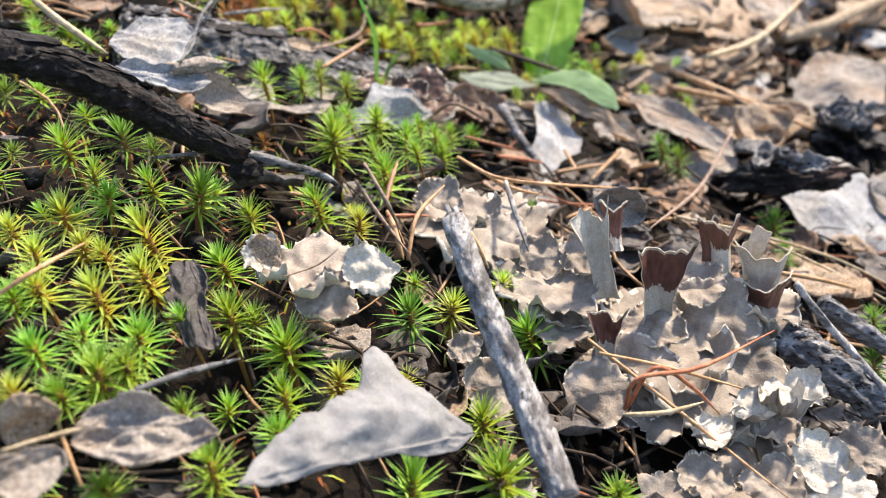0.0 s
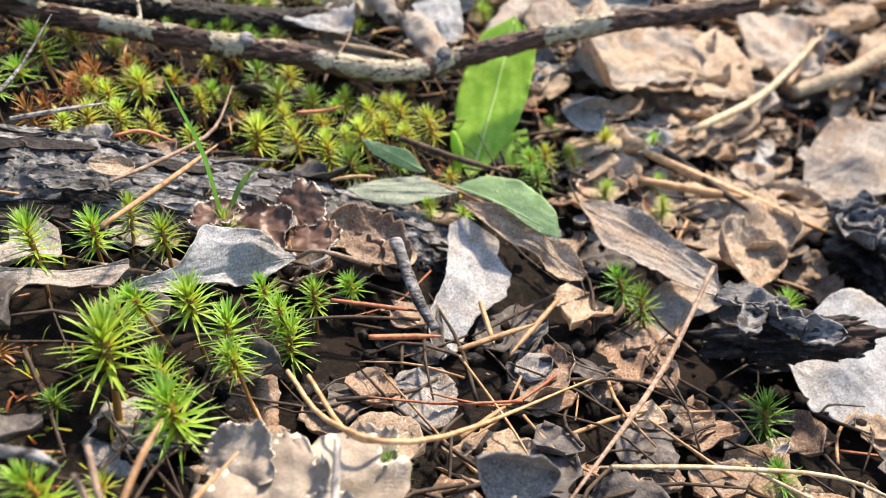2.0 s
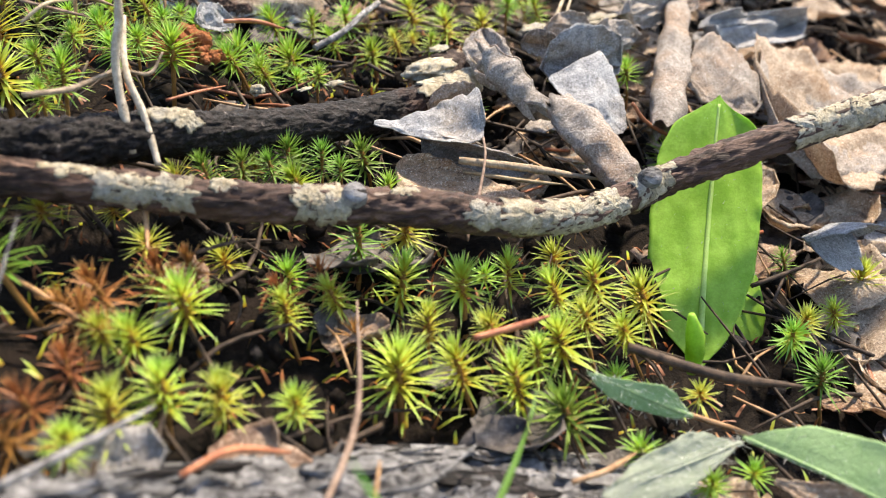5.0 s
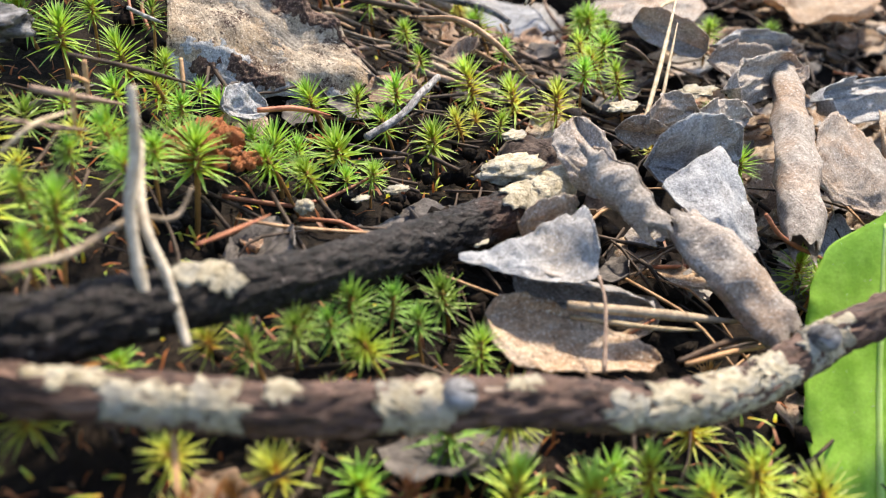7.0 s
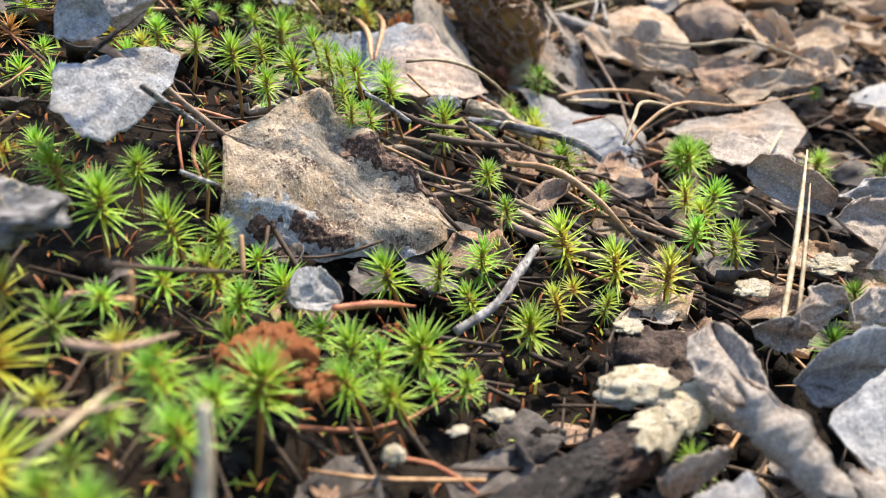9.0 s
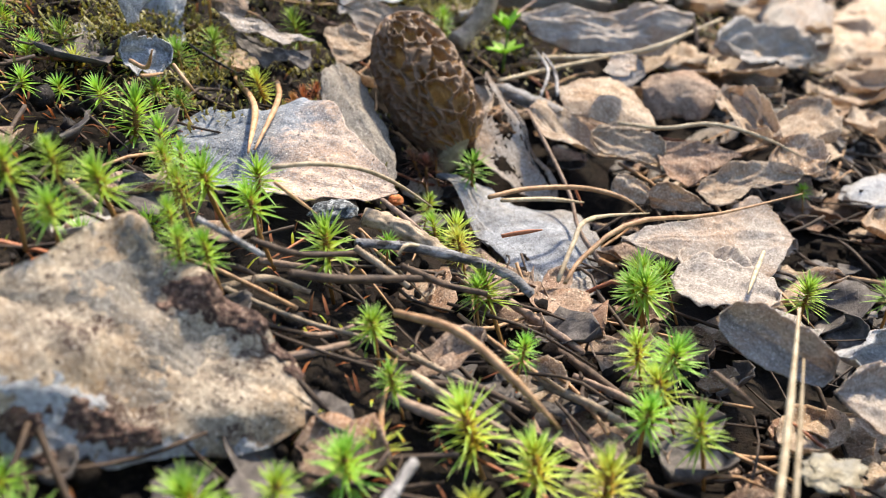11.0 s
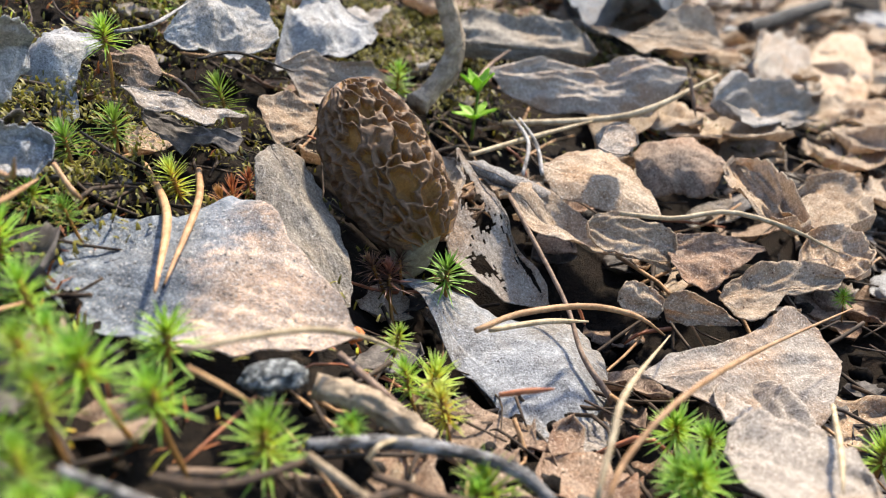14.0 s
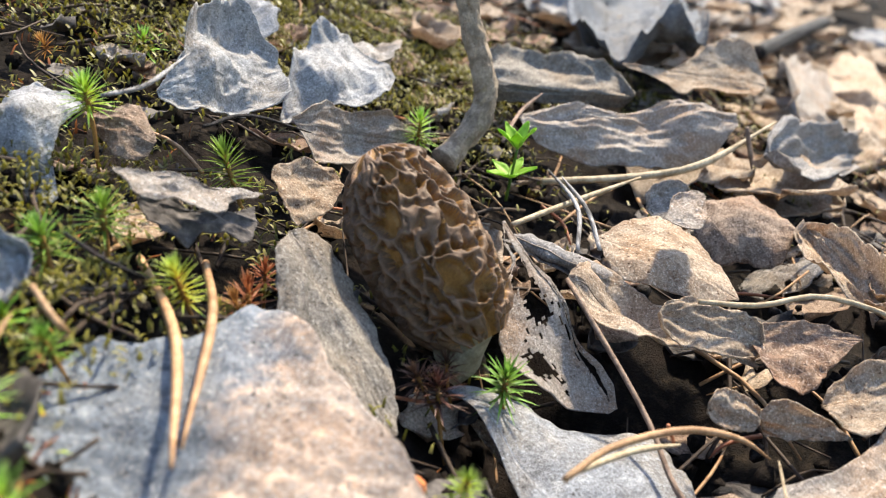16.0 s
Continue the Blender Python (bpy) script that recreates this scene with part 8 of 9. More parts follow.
needle([(0.0374, 0.3160, 0.0932), (0.0433, 0.3208, 0.0922), (0.0500, 0.3248, 0.0867)], 0.00070, NEEDLE_RED)
needle([(-0.0039, 0.3157, 0.1236), (0.0001, 0.3077, 0.1129), (0.0051, 0.2983, 0.1062)], 0.00099, NEEDLE)
needle([(0.0016, 0.2975, 0.1134), (0.0085, 0.2980, 0.1090), (0.0140, 0.2999, 0.1051)], 0.00082, STRAW)
needle([(0.0047, 0.2891, 0.1099), (0.0083, 0.2921, 0.1068), (0.0105, 0.2945, 0.1041)], 0.00079, NEEDLE_RED)
needle([(0.0909, 0.3283, 0.0700), (0.0967, 0.3300, 0.0700), (0.1026, 0.3359, 0.0670)], 0.00064, NEEDLE)
needle([(0.1065, 0.3613, 0.0686), (0.1229, 0.3571, 0.0625), (0.1408, 0.3616, 0.0531)], 0.00130, NEEDLE_OLD)
needle([(0.0610, 0.3198, 0.0814), (0.0695, 0.3211, 0.0813), (0.0765, 0.3339, 0.0749)], 0.00060, BARK_GREY, "thin dark dry root thread")
needle([(0.0794, 0.3956, 0.0842), (0.0786, 0.3860, 0.0812)], 0.00081, NEEDLE_OLD)
needle([(0.1330, 0.2996, 0.0443), (0.1371, 0.2846, 0.0400)], 0.00093, NEEDLE)
needle([(0.1537, 0.3075, 0.0390), (0.1408, 0.2825, 0.0390)], 0.00096, NEEDLE)
needle([(0.1290, 0.2774, 0.0450), (0.1477, 0.2954, 0.0394)], 0.00093, NEEDLE)
needle([(0.0991, 0.2797, 0.0597), (0.1188, 0.2896, 0.0487)], 0.00072, NEEDLE_RED)
needle([(0.1101, 0.2675, 0.0566), (0.1249, 0.2784, 0.0485)], 0.00091, NEEDLE_RED)
needle([(0.1016, 0.1915, 0.0719), (0.1062, 0.1871, 0.0673), (0.1094, 0.1849, 0.0596)], 0.00095, NEEDLE, "thick tan pine needle")
needle([(0.0844, 0.1967, 0.0732), (0.0854, 0.2058, 0.0764), (0.0861, 0.2149, 0.0776)], 0.00087, NEEDLE)
needle([(0.0847, 0.1975, 0.0712), (0.0869, 0.1917, 0.0673), (0.0885, 0.1881, 0.0620)], 0.00099, NEEDLE)
needle([(0.0895, 0.1884, 0.0617), (0.0918, 0.1985, 0.0688), (0.0977, 0.2152, 0.0696)], 0.00075, NEEDLE)
needle([(0.1625, 0.2346, 0.0456), (0.1877, 0.2487, 0.0311), (0.2202, 0.2649, 0.0105), (0.2435, 0.2572, -0.0019)], 0.00066, STRAW)
needle([(0.1929, 0.2554, 0.0253), (0.2162, 0.2492, 0.0133), (0.2377, 0.2408, 0.0011)], 0.00059, STRAW)
needle([(0.1863, 0.2136, 0.0366), (0.2005, 0.2190, 0.0299), (0.2215, 0.2429, 0.0109)], 0.00084, NEEDLE)
needle([(0.2074, 0.4237, 0.0380), (0.2453, 0.4758, 0.0311), (0.2832, 0.5284, 0.0386)], 0.00214, STRAW)
needle([(0.2590, 0.4915, 0.0279), (0.2884, 0.5488, 0.0362)], 0.00274, NEEDLE)
stick("bare_twig", [(0.2617, 0.4911, 0.0250), (0.2944, 0.5148, 0.0251), (0.3650, 0.6001, 0.0199)], [0.00330, 0.00342, 0.00362], WOOD_TAN, "bare tan twig on the litter", "twig")
needle([(0.1870, 0.4025, 0.0398), (0.2186, 0.3924, 0.0253), (0.2502, 0.3867, 0.0095)], 0.00204, NEEDLE)
needle([(0.1922, 0.4106, 0.0389), (0.2228, 0.3794, 0.0220)], 0.00185, NEEDLE_OLD)
needle([(0.1831, 0.3815, 0.0384), (0.2299, 0.3941, 0.0200)], 0.00194, NEEDLE)
stick("dark_twig", [(0.1111, 0.3077, 0.0598), (0.1174, 0.2920, 0.0534), (0.1226, 0.2836, 0.0471)], [0.00174, 0.00150, 0.00114], BARK_GREY, "dark grey curled stalk", "twig")

CRUSTS = [(0.214, 28, 0.0090, 0.0049), (0.236, 28, 0.0108, 0.0067), (0.207, 28, 0.0092, 0.0067), (0.343, 28, 0.0095, 0.0080), (0.364, 28, 0.0096, 0.0095), (0.479, 28, 0.0083, 0.0059), (0.514, 28, 0.0138, 0.0090), (0.550, 28, 0.0159, 0.0103), (0.586, 28, 0.0108, 0.0106), (0.629, 28, 0.0092, 0.0118), (0.643, 80, 0.0083, 0.0081), (0.771, 28, 0.0114, 0.0101), (0.793, 28, 0.0114, 0.0112), (0.821, 28, 0.0095, 0.0101), (0.129, 80, 0.0091, 0.0040), (0.179, 80, 0.0091, 0.0035), (0.271, 80, 0.0061, 0.0046), (0.421, 80, 0.0065, 0.0034)]
chunk("soil_lump", (0.0006, 0.6310, 0.1234), 0.0012, DARKENED_SOIL, "small dark soil lump", "soil")
KNOTS = (0.386, 0.636)

# ---- things at the places above ----
def log_thing():
    ob = thing("fallen_log", LOG[2], "half-buried grey fallen log with flaking bark", "log")
    path = spline(LOG, 150)
    v, f = tube(spline(LOG, 460), LOG_R, 230, 0.03, 900, 2.0, 0.10, cracks=0.05, scales=0.034)
    part("trunk", v, f, BARK_GREY, ob)
    flakes(ob, path, LOG_R, 190, 5, [BARK_GREY, BARK_GREY, BARK_GREY, BARK_DARK], (0.005, 0.014), (-10, 170))
    return ob


def branch_thing():
    path = spline(BRANCH, 110)
    ob = thing("fallen_branch", BRANCH[0], "slender red-brown fallen branch with cream crust lichen", "branch")
    v, f = tube(spline(BRANCH, 300), BRANCH_R, 48, 0.06, 800, 1.0, 0.16, cracks=0.42)
    part("stem", v, f, BARK_RED, ob)
    k = 0
    for at, an, ln, wd in CRUSTS:
        k += 1
        crust(ob, path, BRANCH_R, at, an, ln, wd, k * 2.3)
    for at in KNOTS:
        i = int(at * 109)
        p = path[i] + np.array((0.0, -0.0012, 0.0024))
        kv, kf = tube(spline([p, p + np.array((0.0008, -0.0018, 0.0022))], 6), [0.0026, 0.0024, 0.0021], 14, 0.12, 400)
        part("knot", kv, kf, BARK_GREY, ob, "grey cut twig stub")
    return ob


def char_thing():
    path = spline(CHAR, 80)
    ob = thing("charred_log", CHAR[2], "black charred fallen stick with cream lichen", "log")
    v, f = tube(spline(CHAR, 380), CHAR_R, 120, 0.05, 1300, 6.0, 0.14, cracks=0.10, scales=0.05)
    part("stem", v, f, BARK_DARK, ob)
    for k, (at, an, ln, wd) in enumerate(((0.86, 60, 0.016, 0.009), (0.93, 50, 0.014, 0.009), (0.35, 70, 0.010, 0.005), (0.38, 45, 0.007, 0.005))):
        crust(ob, path, CHAR_R, at, an, ln, wd, 40 + k * 3.1)
    return ob


def charred_branch():
    ob = thing("charred_branch", SNAG[0], "thick dark cracked fallen branch", "branch")
    v, f = tube(spline(SNAG, 260), SNAG_R, 110, 0.04, 1200, 4.0, 0.12, cracks=0.10, scales=0.09)
    part("stem", v, f, BARK_DARK, ob)
    flakes(ob, spline(SNAG, 120), SNAG_R, 45, 9, [BARK_DARK], (0.005, 0.016), (-20, 170))


def grey_stick():
    ob = thing("grey_stick", GREY[0], "weathered grey bare stick leaning over lichen", "stick")
    path = spline(GREY, 110)
    v, f = tube(path, GREY_R, 36, 0.05, 900, 2.0, 0.2, cracks=0.28)
    part("stem", v, f, WOOD_GREY, ob)
    out = (path[0] - path[2]) / np.linalg.norm(path[0] - path[2])
    for k in range(6):
        a = k * 1.05
        p = path[0] + GREY_R[0] * 0.6 * np.array((math.cos(a), 0.3 * math.sin(a), math.sin(a)))
        sv, sf = tube(spline([p - out * 0.004, p + out * (0.0006 + 0.0008 * ((k * 7) % 3))], 5), [GREY_R[0] * 0.34, GREY_R[0] * 0.2], 6, 0.2, 700)
        part("splinter", sv, sf, WOOD_GREY, ob)


charred_branch()
grey_stick()
log_thing()
branch_thing()
char_thing()


def morel():
    """A cap of wavy ridges round deep pits, on a pale stem."""
    top, foot = np.array(MOREL_TOP), np.array(MOREL_FOOT)
    axis = top - foot
    length = np.linalg.norm(axis)
    axis /= length
    s = np.cross(axis, (0, 1.0, 0.2))
    s /= np.linalg.norm(s)
    t = np.cross(axis, s)
    rnd = random.Random(12)
    ob = thing("morel_mushroom", MOREL_EARTH, "brown morel mushroom with a pitted honeycomb cap", "mushroom")
    nu, nv = 210, 280
    # pit centres, spread over the unrolled cap
    cells = []
    rows = 9
    for i in range(rows):
        q = (i + 0.5) / rows
        n = max(3, int(round(20 * math.sin(math.pi * (0.10 + 0.80 * q)) ** 0.7)))
        for j in range(n):
            cells.append((q + rnd.uniform(-0.042, 0.042), (j + 0.5 * (i % 2) + rnd.uniform(-0.42, 0.42)) / n))
    cq = np.array(cells)

    def width(q):
        return np.interp(q, (0, 0.015, 0.05, 0.12, 0.25, 0.45, 0.65, 0.82, 0.93, 1.0), (0.05, 0.26, 0.48, 0.70, 0.88, 0.99, 1.0, 0.88, 0.68, 0.45))

    U, W = np.meshgrid(np.linspace(0.0, 1.0, nu), np.arange(nv) / nv, indexing="ij")
    flat = np.stack([U.ravel(), W.ravel()], 1)
    warp = np.array([(noise.noise(Vector((math.cos(6.283 * w) * 2.4, math.sin(6.283 * w) * 2.8, u * 10))), noise.noise(Vector((math.cos(6.283 * w) * 2.4 + 9, math.sin(6.283 * w) * 2.4, u * 6)))) for u, w in flat])
    pu, pw = flat[:, 0] + 0.068 * warp[:, 0], flat[:, 1] + 0.042 * warp[:, 1]
    crimp = np.array([(noise.noise(Vector((math.cos(6.283 * w) * 7, math.sin(6.283 * w) * 7, u * 15))), noise.noise(Vector((math.cos(6.283 * w) * 7 + 9, math.sin(6.283 * w) * 7, u * 15)))) for u, w in flat])
    pu, pw = pu + 0.045 * crimp[:, 0], pw + 0.026 * crimp[:, 1]
    rad = width(np.clip(pu, 0.03, 0.97))
    dw = np.abs(pw[:, None] - cq[None, :, 1])
    dw = np.minimum(dw, 1 - dw) * 2 * np.pi * (MOREL_R / length) * rad[:, None]
    du = (pu[:, None] - cq[None, :, 0]) * 0.64
    dist = np.sort(np.sqrt(du ** 2 + dw ** 2), axis=1)
    gap = (dist[:, 1] - dist[:, 0]) / 0.046
    gap = gap + 0.10 * warp[:, 1]
    pit = np.clip((gap - 0.36) / 0.46, 0, 1)
    pit = pit * pit * (3 - 2 * pit)
    depth = 0.0036 * pit * (0.75 + 0.5 * warp[:, 1]) * (0.45 + 0.55 * np.clip(flat[:, 0] * 3, 0, 1)) + 0.0009 * warp[:, 1] + 0.0007 * np.clip(gap / 0.36, 0, 1) ** 2
    r = MOREL_R * width(flat[:, 0]) - depth * np.clip(width(flat[:, 0]) * 1.3, 0, 1) + 0.0004 * warp[:, 0]
    an = 2 * np.pi * flat[:, 1]
    bend = 0.0012 * np.sin(np.pi * flat[:, 0])
    h = 1 - flat[:, 0]
    v = foot + axis * (h * length)[:, None] + s * (np.cos(an) * r + bend)[:, None] + t * (np.sin(an) * r)[:, None]
    f = [(i * nv + j, (i + 1) * nv + j, (i + 1) * nv + (j + 1) % nv, i * nv + (j + 1) % nv) for i in range(nu - 1) for j in range(nv)]
    f.append(tuple(range(nv)))
    deep = [1 if pit[q[0]] > 0.55 else 2 if pit[q[0]] < 0.06 else 0 for q in f]
    part("cap", v, f, [MOREL, MOREL_PIT, MOREL_RIM], ob, "brown pitted cap", index=deep)
    low = np.array(MOREL_EARTH)
    sv, sf = tube(spline([low, (low + foot) / 2 + s * 0.001, foot + axis * 0.004], 20), [0.0058, 0.0047, 0.0046], 28, 0.1, 260, 3.0, 0.12)
    part("stem", sv, sf, MOREL_STEM, ob, "pale cream stem")
    return ob


morel()


def hairs(v, f, count, length, seed, out=None):
    """Fine hairs that stand on some faces."""
    rnd = random.Random(seed)
    vv, ff = [], []
    for _ in range(count):
        q = f[rnd.randrange(len(f))]
        a, b, c = (v[i] for i in q[:3])
        n = np.cross(b - a, c - a)
        n /= np.linalg.norm(n) + 1e-12
        n = n + np.array([rnd.uniform(-0.5, 0.5) for _ in range(3)])
        p = a + (c - a) * rnd.random()
        e = p + n * length * rnd.uniform(0.5, 1.1)
        w = np.array([rnd.uniform(-1, 1) for _ in range(3)]) * 0.00005
        k = len(vv)
        vv += [p + w, p - w, e]
        ff.append((k, k + 1, k + 2))
    return np.array(vv), ff


def hawkweed():
    ob = thing("hawkweed_plant", HAWK, "young hawkweed rosette with hairy green leaves", "plant")
    for q, (corners, material, kind, seed, word, shape) in enumerate((
            (HAWK_BIG, GREEN, "strap", 3.0, "bright green upright leaf", dict(cut=HAWK_BIG_CUT, crumple=0.012, curl=0.0, arch=-0.04, ragged=0.015, nu=60)),
            (HAWK_RIGHT, GREEN_DULL, "lance", 4.0, "dull green drooping hairy leaf", dict(cut=HAWK_RIGHT_CUT, crumple=0.008, curl=-0.02, arch=0.10, ragged=0.02, nu=44)),
            (HAWK_LEFT, GREEN_DULL, "lance", 5.0, "", dict(cut=HAWK_LEFT_CUT, crumple=0.01, curl=0.0, arch=0.06, ragged=0.02)),
            (HAWK_LOW, GREEN_GREY, "lance", 6.0, "grey withered hairy leaf", dict(cut=HAWK_LOW_CUT, crumple=0.02, curl=0.0, ragged=0.04)),
            (HAWK_BACK, GREEN, "lance", 7.0, "", dict(crumple=0.01, curl=0.0, ragged=0.02)))):
        v, f, uv, rib, nrm = blade(*corners, kind=kind, seed=seed, thick=0.0002, ribs=0.2, **shape)
        lf = part("leaf", v, f, material, ob, word, uv=uv)
        hv, hf = hairs(v, f, (300, 420, 350, 650, 100)[q], (0.0014, 0.0020, 0.0020, 0.0032, 0.0014)[q], q)
        part("hair", hv, hf, HAIR, lf, "fine white hairs")
        rv, rf = tube(rib[:-2] - nrm * 0.00012, [0.0005, 0.0002] if q else [0.0009, 0.0004], 6)
        part("midrib", rv, rf, GREEN_RIB if q in (0, 4) else material, lf, "pale midrib")
    bud, tip = (np.array(p) for p in HAWK_BUD)
    v, f = tube(spline([bud, (bud + tip) / 2 + np.array((0.0008, 0, 0)), tip], 12), [0.0012, 0.0021, 0.0020, 0.0007], 12)
    part("bud", v, f, GREEN, ob, "folded young leaf")
    return ob


hawkweed()


def ribbon(points, w, seed=0):
    path = spline(points, 20)
    t = np.gradient(path, axis=0)
    side = np.cross(t, (0.3, 1, 0.2))
    side /= np.linalg.norm(side, axis=1)[:, None]
    q = np.linspace(0, 1, 20)
    ww = w * np.clip(1.15 - q ** 2.2 * 1.12, 0.02, 1)
    lift = np.cross(side, t)
    lift /= np.linalg.norm(lift, axis=1)[:, None]
    v = np.stack([path + side * ww[:, None] + lift * ww[:, None] * 0.35, path, path - side * ww[:, None] + lift * ww[:, None] * 0.35], 1).reshape(-1, 3)
    f = [(i * 3 + k, i * 3 + k + 1, i * 3 + k + 4, i * 3 + k + 3) for i in range(19) for k in (0, 1)]
    return v, f, np.repeat(np.stack([q, q * 0], 1), 3, axis=0)


grass = thing("grass_tuft", GRASS_LINES[0][0], "two thin green grass blades at the log", "grass")
for points in GRASS_LINES:
    v, f, uv = ribbon(points, 0.0007)
    part("blade", v, f, GRASS, grass, uv=uv)


def seedling():
    foot, top = (np.array(p) for p in SEEDLING)
    ob = thing("seedling", foot, "tiny bright green seedling with two whorls of leaves", "plant")
    v, f = tube(spline([foot, (foot + top) / 2, top], 10), [0.0005, 0.0004], 6)
    part("stem", v, f, GRASS, ob)
    for h, n, ln in ((0.45, 5, 0.0078), (1.0, 5, 0.0080)):
        c = foot + (top - foot) * h
        for k in range(n):
            a = 6.283 * k / n + h * 2
            d = np.array((math.cos(a), math.sin(a), 0.45 + (0.7 if h == 1.0 else 0)))
            d /= np.linalg.norm(d)
            s = np.array((-math.sin(a), math.cos(a), 0))
            v, f, uv, _, _ = blade(c, c + d * ln, c + d * ln * 0.5 + s * 0.0016, c + d * ln * 0.5 - s * 0.0016, "lance", k, 0.02, 0.1, 0.05, 0.0, 0.0002, 10, 7)
            part("leaf", v, f, GREEN, ob, uv=uv)


seedling()


# ---- loose litter that nobody could count ----
BIG = [k for k in KEEP if k[2] > 0.011]


def spread(name, make, count, seed, material, label, category, where, uv=False):
    rnd = random.Random(seed)
    lots = []
    tries = 0
    while len(lots) < count and tries < count * 40:
        tries += 1
        x, y = rnd.uniform(-0.26, 0.48), rnd.uniform(-0.02, 1.12)
        if rnd.random() < where(x, y) and not any((x - a) ** 2 + (y - b) ** 2 < q * q * 0.45 for a, b, q in BIG):
            lots.append(make(x, y, lie(x, y), rnd))
    got = join(lots)
    ob = new(name, mesh(name, got[0], got[1], material, got[2] if len(got) > 2 else None))
    return tagged(ob, label, category, kind="stuff")


def flat_needle(x, y, z, rnd):
    a, ln = rnd.uniform(0, 6.283), rnd.uniform(0.012, 0.040)
    d = np.array((math.cos(a), math.sin(a), 0)) * ln / 2
    p = np.array((x, y, 0))
    ends = [p - d, p + np.array((rnd.uniform(-0.003, 0.003), rnd.uniform(-0.003, 0.003), 0)), p + d]
    pts = [np.array((e[0], e[1], lie(e[0], e[1]) - 0.006 + rnd.uniform(0, 0.007))) for e in ends]
    r = rnd.uniform(0.00025, 0.0006)
    return tube(spline(pts, 6), [r, r, r * 0.5], 5)


def crumb(x, y, z, rnd):
    s = rnd.uniform(0.0006, 0.0028)
    v = np.array([(math.cos(a) * math.cos(b), math.sin(a) * math.cos(b), math.sin(b)) for b in (-0.9, 0.1, 0.9) for a in np.arange(5) * 1.2566])
    v = v * np.array([[rnd.uniform(0.6, 1.4)] for _ in range(15)]) * s + np.array((x, y, z - 0.0075 + rnd.uniform(0, 0.003)))
    f = [(i * 5 + j, i * 5 + (j + 1) % 5, (i + 1) * 5 + (j + 1) % 5, (i + 1) * 5 + j) for i in range(2) for j in range(5)] + [(4, 3, 2, 1, 0), (10, 11, 12, 13, 14)]
    return v, f


def scrap(x, y, z, rnd):
    s = rnd.uniform(0.004, 0.011)
    a = rnd.uniform(0, 6.283)
    d, e = np.array((math.cos(a), math.sin(a), rnd.uniform(-0.3, 0.3))) * s, np.array((-math.sin(a), math.cos(a), rnd.uniform(-0.5, 0.5))) * s * rnd.uniform(0.4, 0.9)
    c = np.array((x, y, z - 0.0045 + rnd.uniform(-0.002, 0.003)))
    v, f, uv, _, _ = blade(c - d, c + d, c + e, c - e, rnd.choice(("aspen", "round", "lance")), rnd.uniform(0, 90), 0.12, 0.15, 0, 0.25, 0.0002, 9, 7)
    return v, f, uv


def mossy(x, y):
    """1 on the moss bank, 0 in the open leaf litter."""
    k = np.interp(y, (0.0, 0.27, 0.285, 0.335, 0.345, 0.405, 0.42, 0.45, 0.46, 0.54, 0.56, 0.62, 0.64, 1.0), (0.07, 0.07, -0.05, -0.05, 0.13, 0.13, 0.03, 0.03, 0.075, 0.075, 0.025, 0.02, -0.02, -0.06))
    return 1 / (1 + math.exp((x - k) / 0.012))


def sprig(x, y, z, rnd, k=1.0):
    """A short blade of the moss's under-storey."""
    a, ln, el = rnd.uniform(0, 6.283), k * rnd.uniform(0.003, 0.0065), rnd.uniform(0.2, 1.3)
    d = np.array((math.cos(a) * math.cos(el), math.sin(a) * math.cos(el), math.sin(el)))
    s = np.array((-math.sin(a), math.cos(a), 0)) * 0.00035
    p = np.array((x, y, z - 0.0105 + rnd.uniform(0, 0.004)))
    m = p + d * ln * 0.55
    e = p + d * ln - np.array((0, 0, ln * 0.2))
    return np.array([p - s, p + s, m + s * 0.8, m - s * 0.8, e]), [(0, 1, 2, 3), (3, 2, 4)], np.array([(0, 0), (0, 0), (0.5, 0), (0.5, 0), (1, 0)])


MOSS_OLIVE = along("creeping_moss_blade", [(0.0, (0.05, 0.045, 0.008)), (0.5, (0.19, 0.175, 0.022)), (1.0, (0.31, 0.29, 0.05))], through_light=0.3)
litter = lambda x, y: (1 - mossy(x, y)) * (0.3 if x < 0.055 and y > 0.66 else 1)
# The low old needles, bark crumbs and dark scraps deepen the gaps' shade by colour.
spread("needle_litter", flat_needle, 4600, 3, NEEDLE_OLD, "layer of old brown fallen pine needles", "pine needles", lambda x, y: 0.55 + 0.4 * litter(x, y))
spread("needle_litter", flat_needle, 1000, 4, NEEDLE, "scattered tan fallen pine needles", "pine needles", lambda x, y: 0.15 + 0.8 * litter(x, y))
spread("needle_litter", flat_needle, 350, 14, NEEDLE_RED, "scattered red-brown fallen pine needles", "pine needles", lambda x, y: 0.7)
spread("soil_crumbs", crumb, 11000, 5, DARKENED_SOIL, "soil crumbs coloured near-black for shaded gaps", "soil", lambda x, y: 1.0)
spread("bark_crumbs", crumb, 2200, 6, BARK_DARK, "dark bark crumbs", "bark", lambda x, y: 1.0)
spread("leaf_scraps", scrap, 380, 7, LEAF["tan"], "tan scraps of dead leaves", "leaf litter", litter)
spread("leaf_scraps", scrap, 600, 8, LEAF["brown"], "brown scraps of dead leaves", "leaf litter", lambda x, y: 0.2 + 0.7 * litter(x, y))
spread("leaf_scraps", scrap, 220, 9, LEAF["grey"], "grey scraps of dead leaves", "leaf litter", lambda x, y: 0.2 + 0.7 * litter(x, y))
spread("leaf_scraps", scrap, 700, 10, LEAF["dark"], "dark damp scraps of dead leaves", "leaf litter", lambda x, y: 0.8)
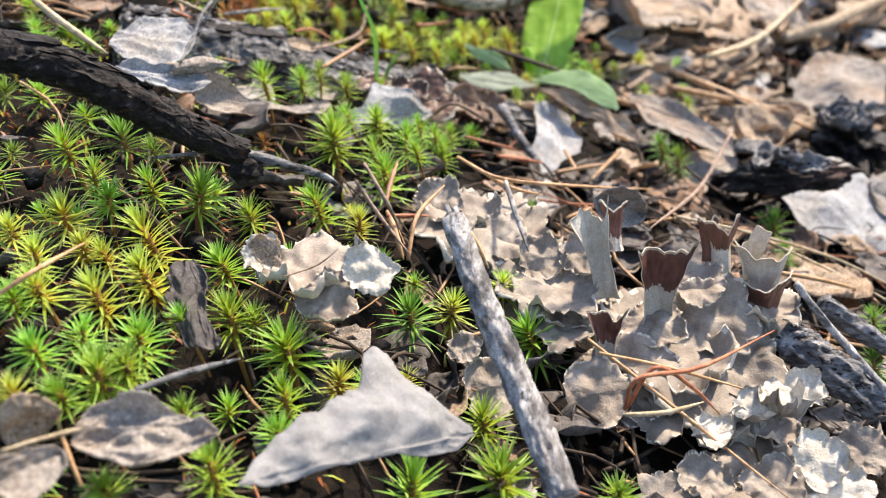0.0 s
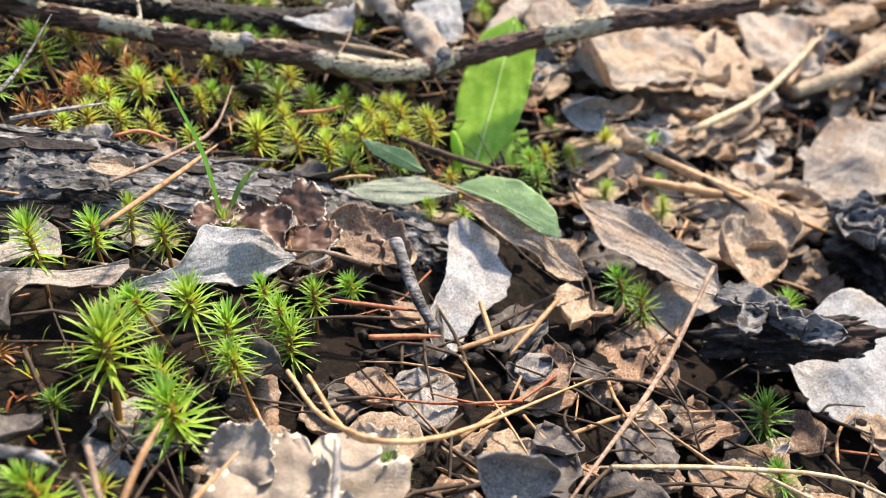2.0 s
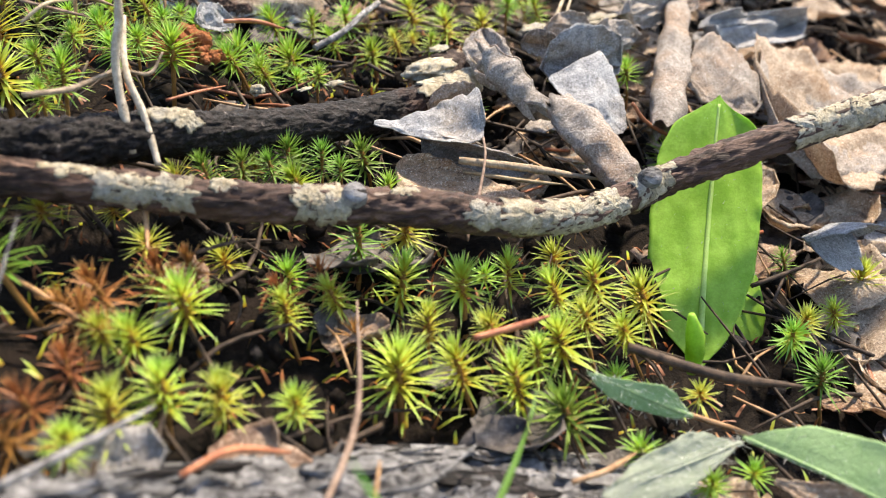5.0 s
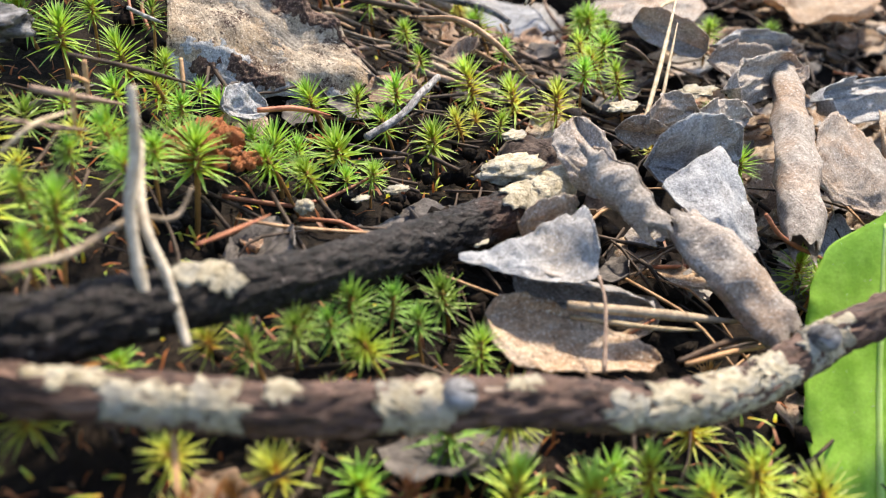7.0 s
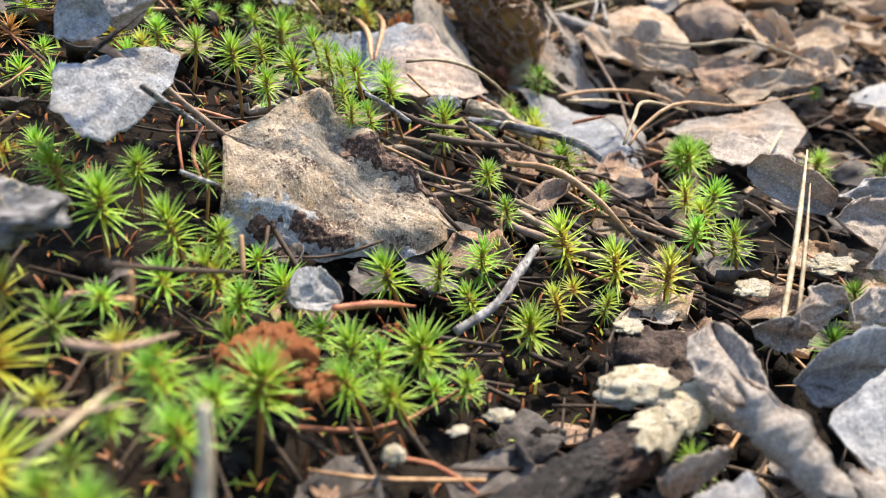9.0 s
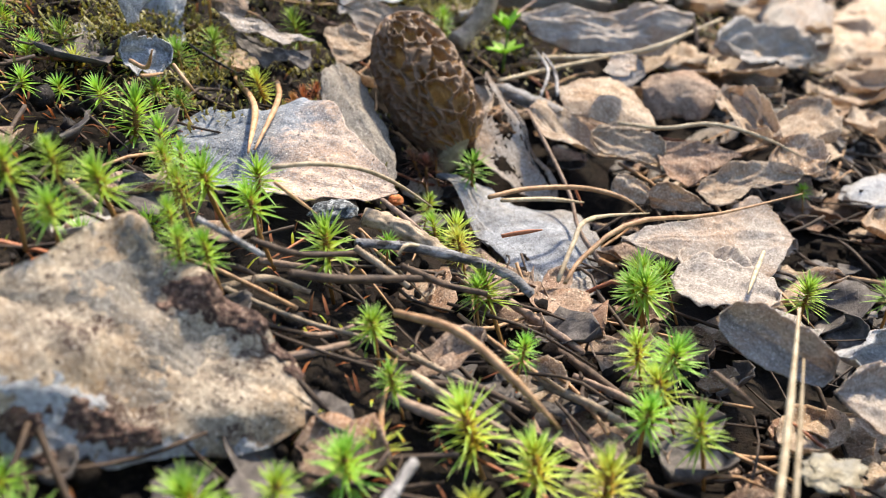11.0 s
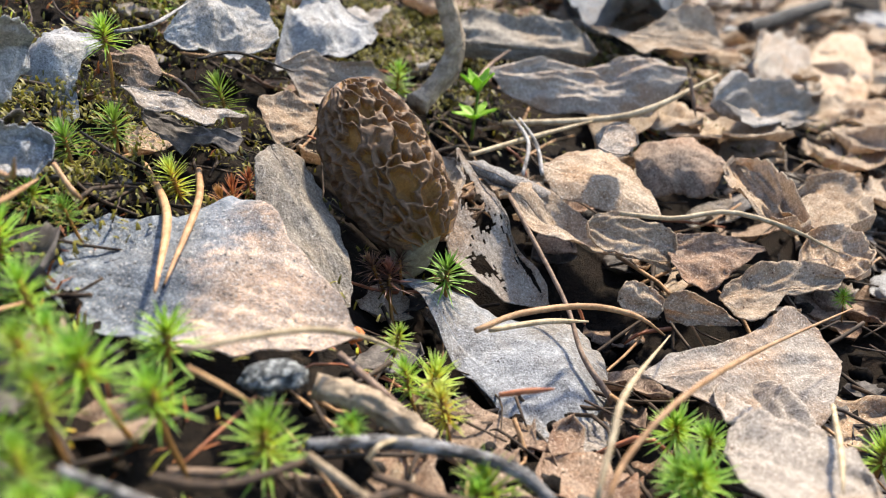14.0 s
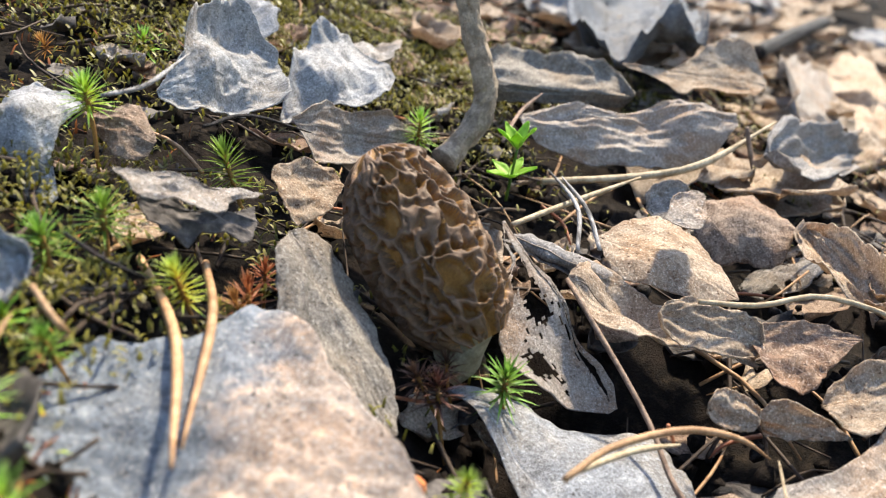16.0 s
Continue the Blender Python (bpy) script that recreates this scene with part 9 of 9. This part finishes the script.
spread("moss_floor", sprig, 15000, 11, MOSS_BROWN, "brown withered under-storey of the moss", "moss", lambda x, y: mossy(x, y))
spread("moss_floor", sprig, 8000, 12, MOSS_YELLOW, "low yellow-green moss between the shoots", "moss", lambda x, y: mossy(x, y))

# leaf litter and moss between and past the places above
FAR = random.Random(21)


def loose_leaf(x, y, s, low, styles, into=None):
    a, tip = FAR.uniform(0, 6.283), 0.16 if into is not None else 0.3
    c = np.array((x, y, lie(x, y) + low))
    d = np.array((math.cos(a), math.sin(a), FAR.uniform(-tip, tip))) * s
    e = np.array((-math.sin(a), math.cos(a), FAR.uniform(-tip, tip))) * s * FAR.uniform(0.55, 0.9)
    style = FAR.choice(styles)
    shape = dict(seed=FAR.uniform(0, 99), kind=FAR.choice(("aspen", "delta", "slab", "fan")), crumple=FAR.uniform(0.08, 0.14), curl=FAR.uniform(-0.15, 0.25), nu=22, nv=15)
    if into is None:
        leaf(style, c - d, c + d, c + e, c - e, **shape)
    else:
        into.setdefault(style, []).append(blade(c - d, c + d, c + e, c - e, **shape)[:3])


WARM, COLD = ("tan", "pale", "tan", "tan", "tan", "tan", "white"), ("grey", "blue", "white", "brown", "dark")
heap = {}
for k in range(680):
    x, y = FAR.uniform(0.15, 0.85), FAR.uniform(0.10, 1.5)
    if x > 0.20 or y > 0.72:
        loose_leaf(x, y, FAR.uniform(0.011, 0.022), FAR.uniform(-0.002, 0.006), WARM, heap)
for k in range(110):
    x, y = FAR.uniform(-0.40, 0.16), FAR.uniform(0.74, 1.5)
    loose_leaf(x, y, FAR.uniform(0.012, 0.022), FAR.uniform(-0.004, 0.005), COLD if x < 0.06 else WARM, heap)
for k in range(170):
    x, y = FAR.uniform(0.135, 0.25), FAR.uniform(0.37, 0.54)
    if x > 0.165 or y > 0.43:
        loose_leaf(x, y, FAR.uniform(0.007, 0.014), FAR.uniform(-0.005, 0.0), WARM, heap)
for style in sorted(heap):
    v, f, uv = join(heap[style])
    tagged(new("far_leaf_litter", mesh("far_leaf_litter", v, f, LEAF[style], uv)), "far " + LEAF_WORDS[style].replace("leaf", "leaves").replace("large ", ""), "leaf litter", kind="stuff")
# Sunken leaves, often the dark style, so their colour adds shade between larger leaves.
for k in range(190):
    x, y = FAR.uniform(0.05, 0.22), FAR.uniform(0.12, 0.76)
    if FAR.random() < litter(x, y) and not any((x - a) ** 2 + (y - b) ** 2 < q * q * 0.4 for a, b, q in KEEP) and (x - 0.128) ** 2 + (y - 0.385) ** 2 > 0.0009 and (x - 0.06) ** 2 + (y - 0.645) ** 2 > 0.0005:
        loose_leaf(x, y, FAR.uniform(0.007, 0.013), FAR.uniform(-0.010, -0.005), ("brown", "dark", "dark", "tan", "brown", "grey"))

# moss between the single shoots, and the low moss of the far bank
carpet = {}
placed = [p for p in MOSS_AT] + [(a, b, q / 0.55) for a, b, q in KEEP if q] + [(0.128, 0.388, 0.04), (0.062, 0.645, 0.05)]
for k in range(2600):
    x, y = FAR.uniform(-0.24, 0.13), FAR.uniform(0.06, 0.95)
    r = FAR.uniform(0.0045, 0.0072)
    if FAR.random() > mossy(x, y) * (0.45 if y > 0.62 else 0.12 if 0.515 < y < 0.57 and x > -0.03 else 1) or any((x - a) ** 2 + (y - b) ** 2 < (0.55 * (r + q)) ** 2 for a, b, q in placed):
        continue
    placed.append((x, y, r))
    kind = "yellow" if 0.34 < y < 0.41 and FAR.random() < 0.6 else FAR.choice(("green", "green", "green", "green", "yellow", "dark", "brown"))
    v, f, uv = shoot_mesh({"green": 46, "yellow": 48, "dark": 42, "brown": 40}[kind], FAR.randrange(6), 1.0, 0.4)
    m = np.array(pose(x, y, lie(x, y) + FAR.uniform(-0.004, 0.002), FAR.uniform(-16, 10), FAR.uniform(-16, 16), FAR.uniform(0, 360)) @ Matrix.Scale(r, 4))
    carpet.setdefault(kind, []).append((v @ m[:3, :3].T + m[:3, 3], f, uv))
for kind in sorted(carpet):
    v, f, uv = join(carpet[kind])
    tagged(new("moss_carpet", mesh("moss_carpet", v, f, {"green": MOSS, "yellow": MOSS_YELLOW, "dark": MOSS_DARK, "brown": MOSS_BROWN}[kind], uv)), "crowded " + kind + " moss between the larger shoots", "moss", kind="stuff")


def bank(x, y):
    """1 where low creeping moss grows, behind and beside the large leaves."""
    a = math.exp(-((x - 0.01) / 0.11) ** 2 - ((y - 0.785) / 0.05) ** 2) * 1.9
    b = math.exp(-((x + 0.005) / 0.035) ** 2 - ((y - 0.645) / 0.032) ** 2) * 1.5
    return min(1.0, a + b) * (0.55 + 0.6 * noise.noise(Vector((x * 60, y * 60, 1))))


spread("creeping_moss", lambda x, y, z, rnd: sprig(x, y, z + 0.008 + 0.004 * noise.noise(Vector((x * 70, y * 70, 5))), rnd, 0.5), 30000, 31, MOSS_OLIVE, "low olive creeping moss", "moss", bank)
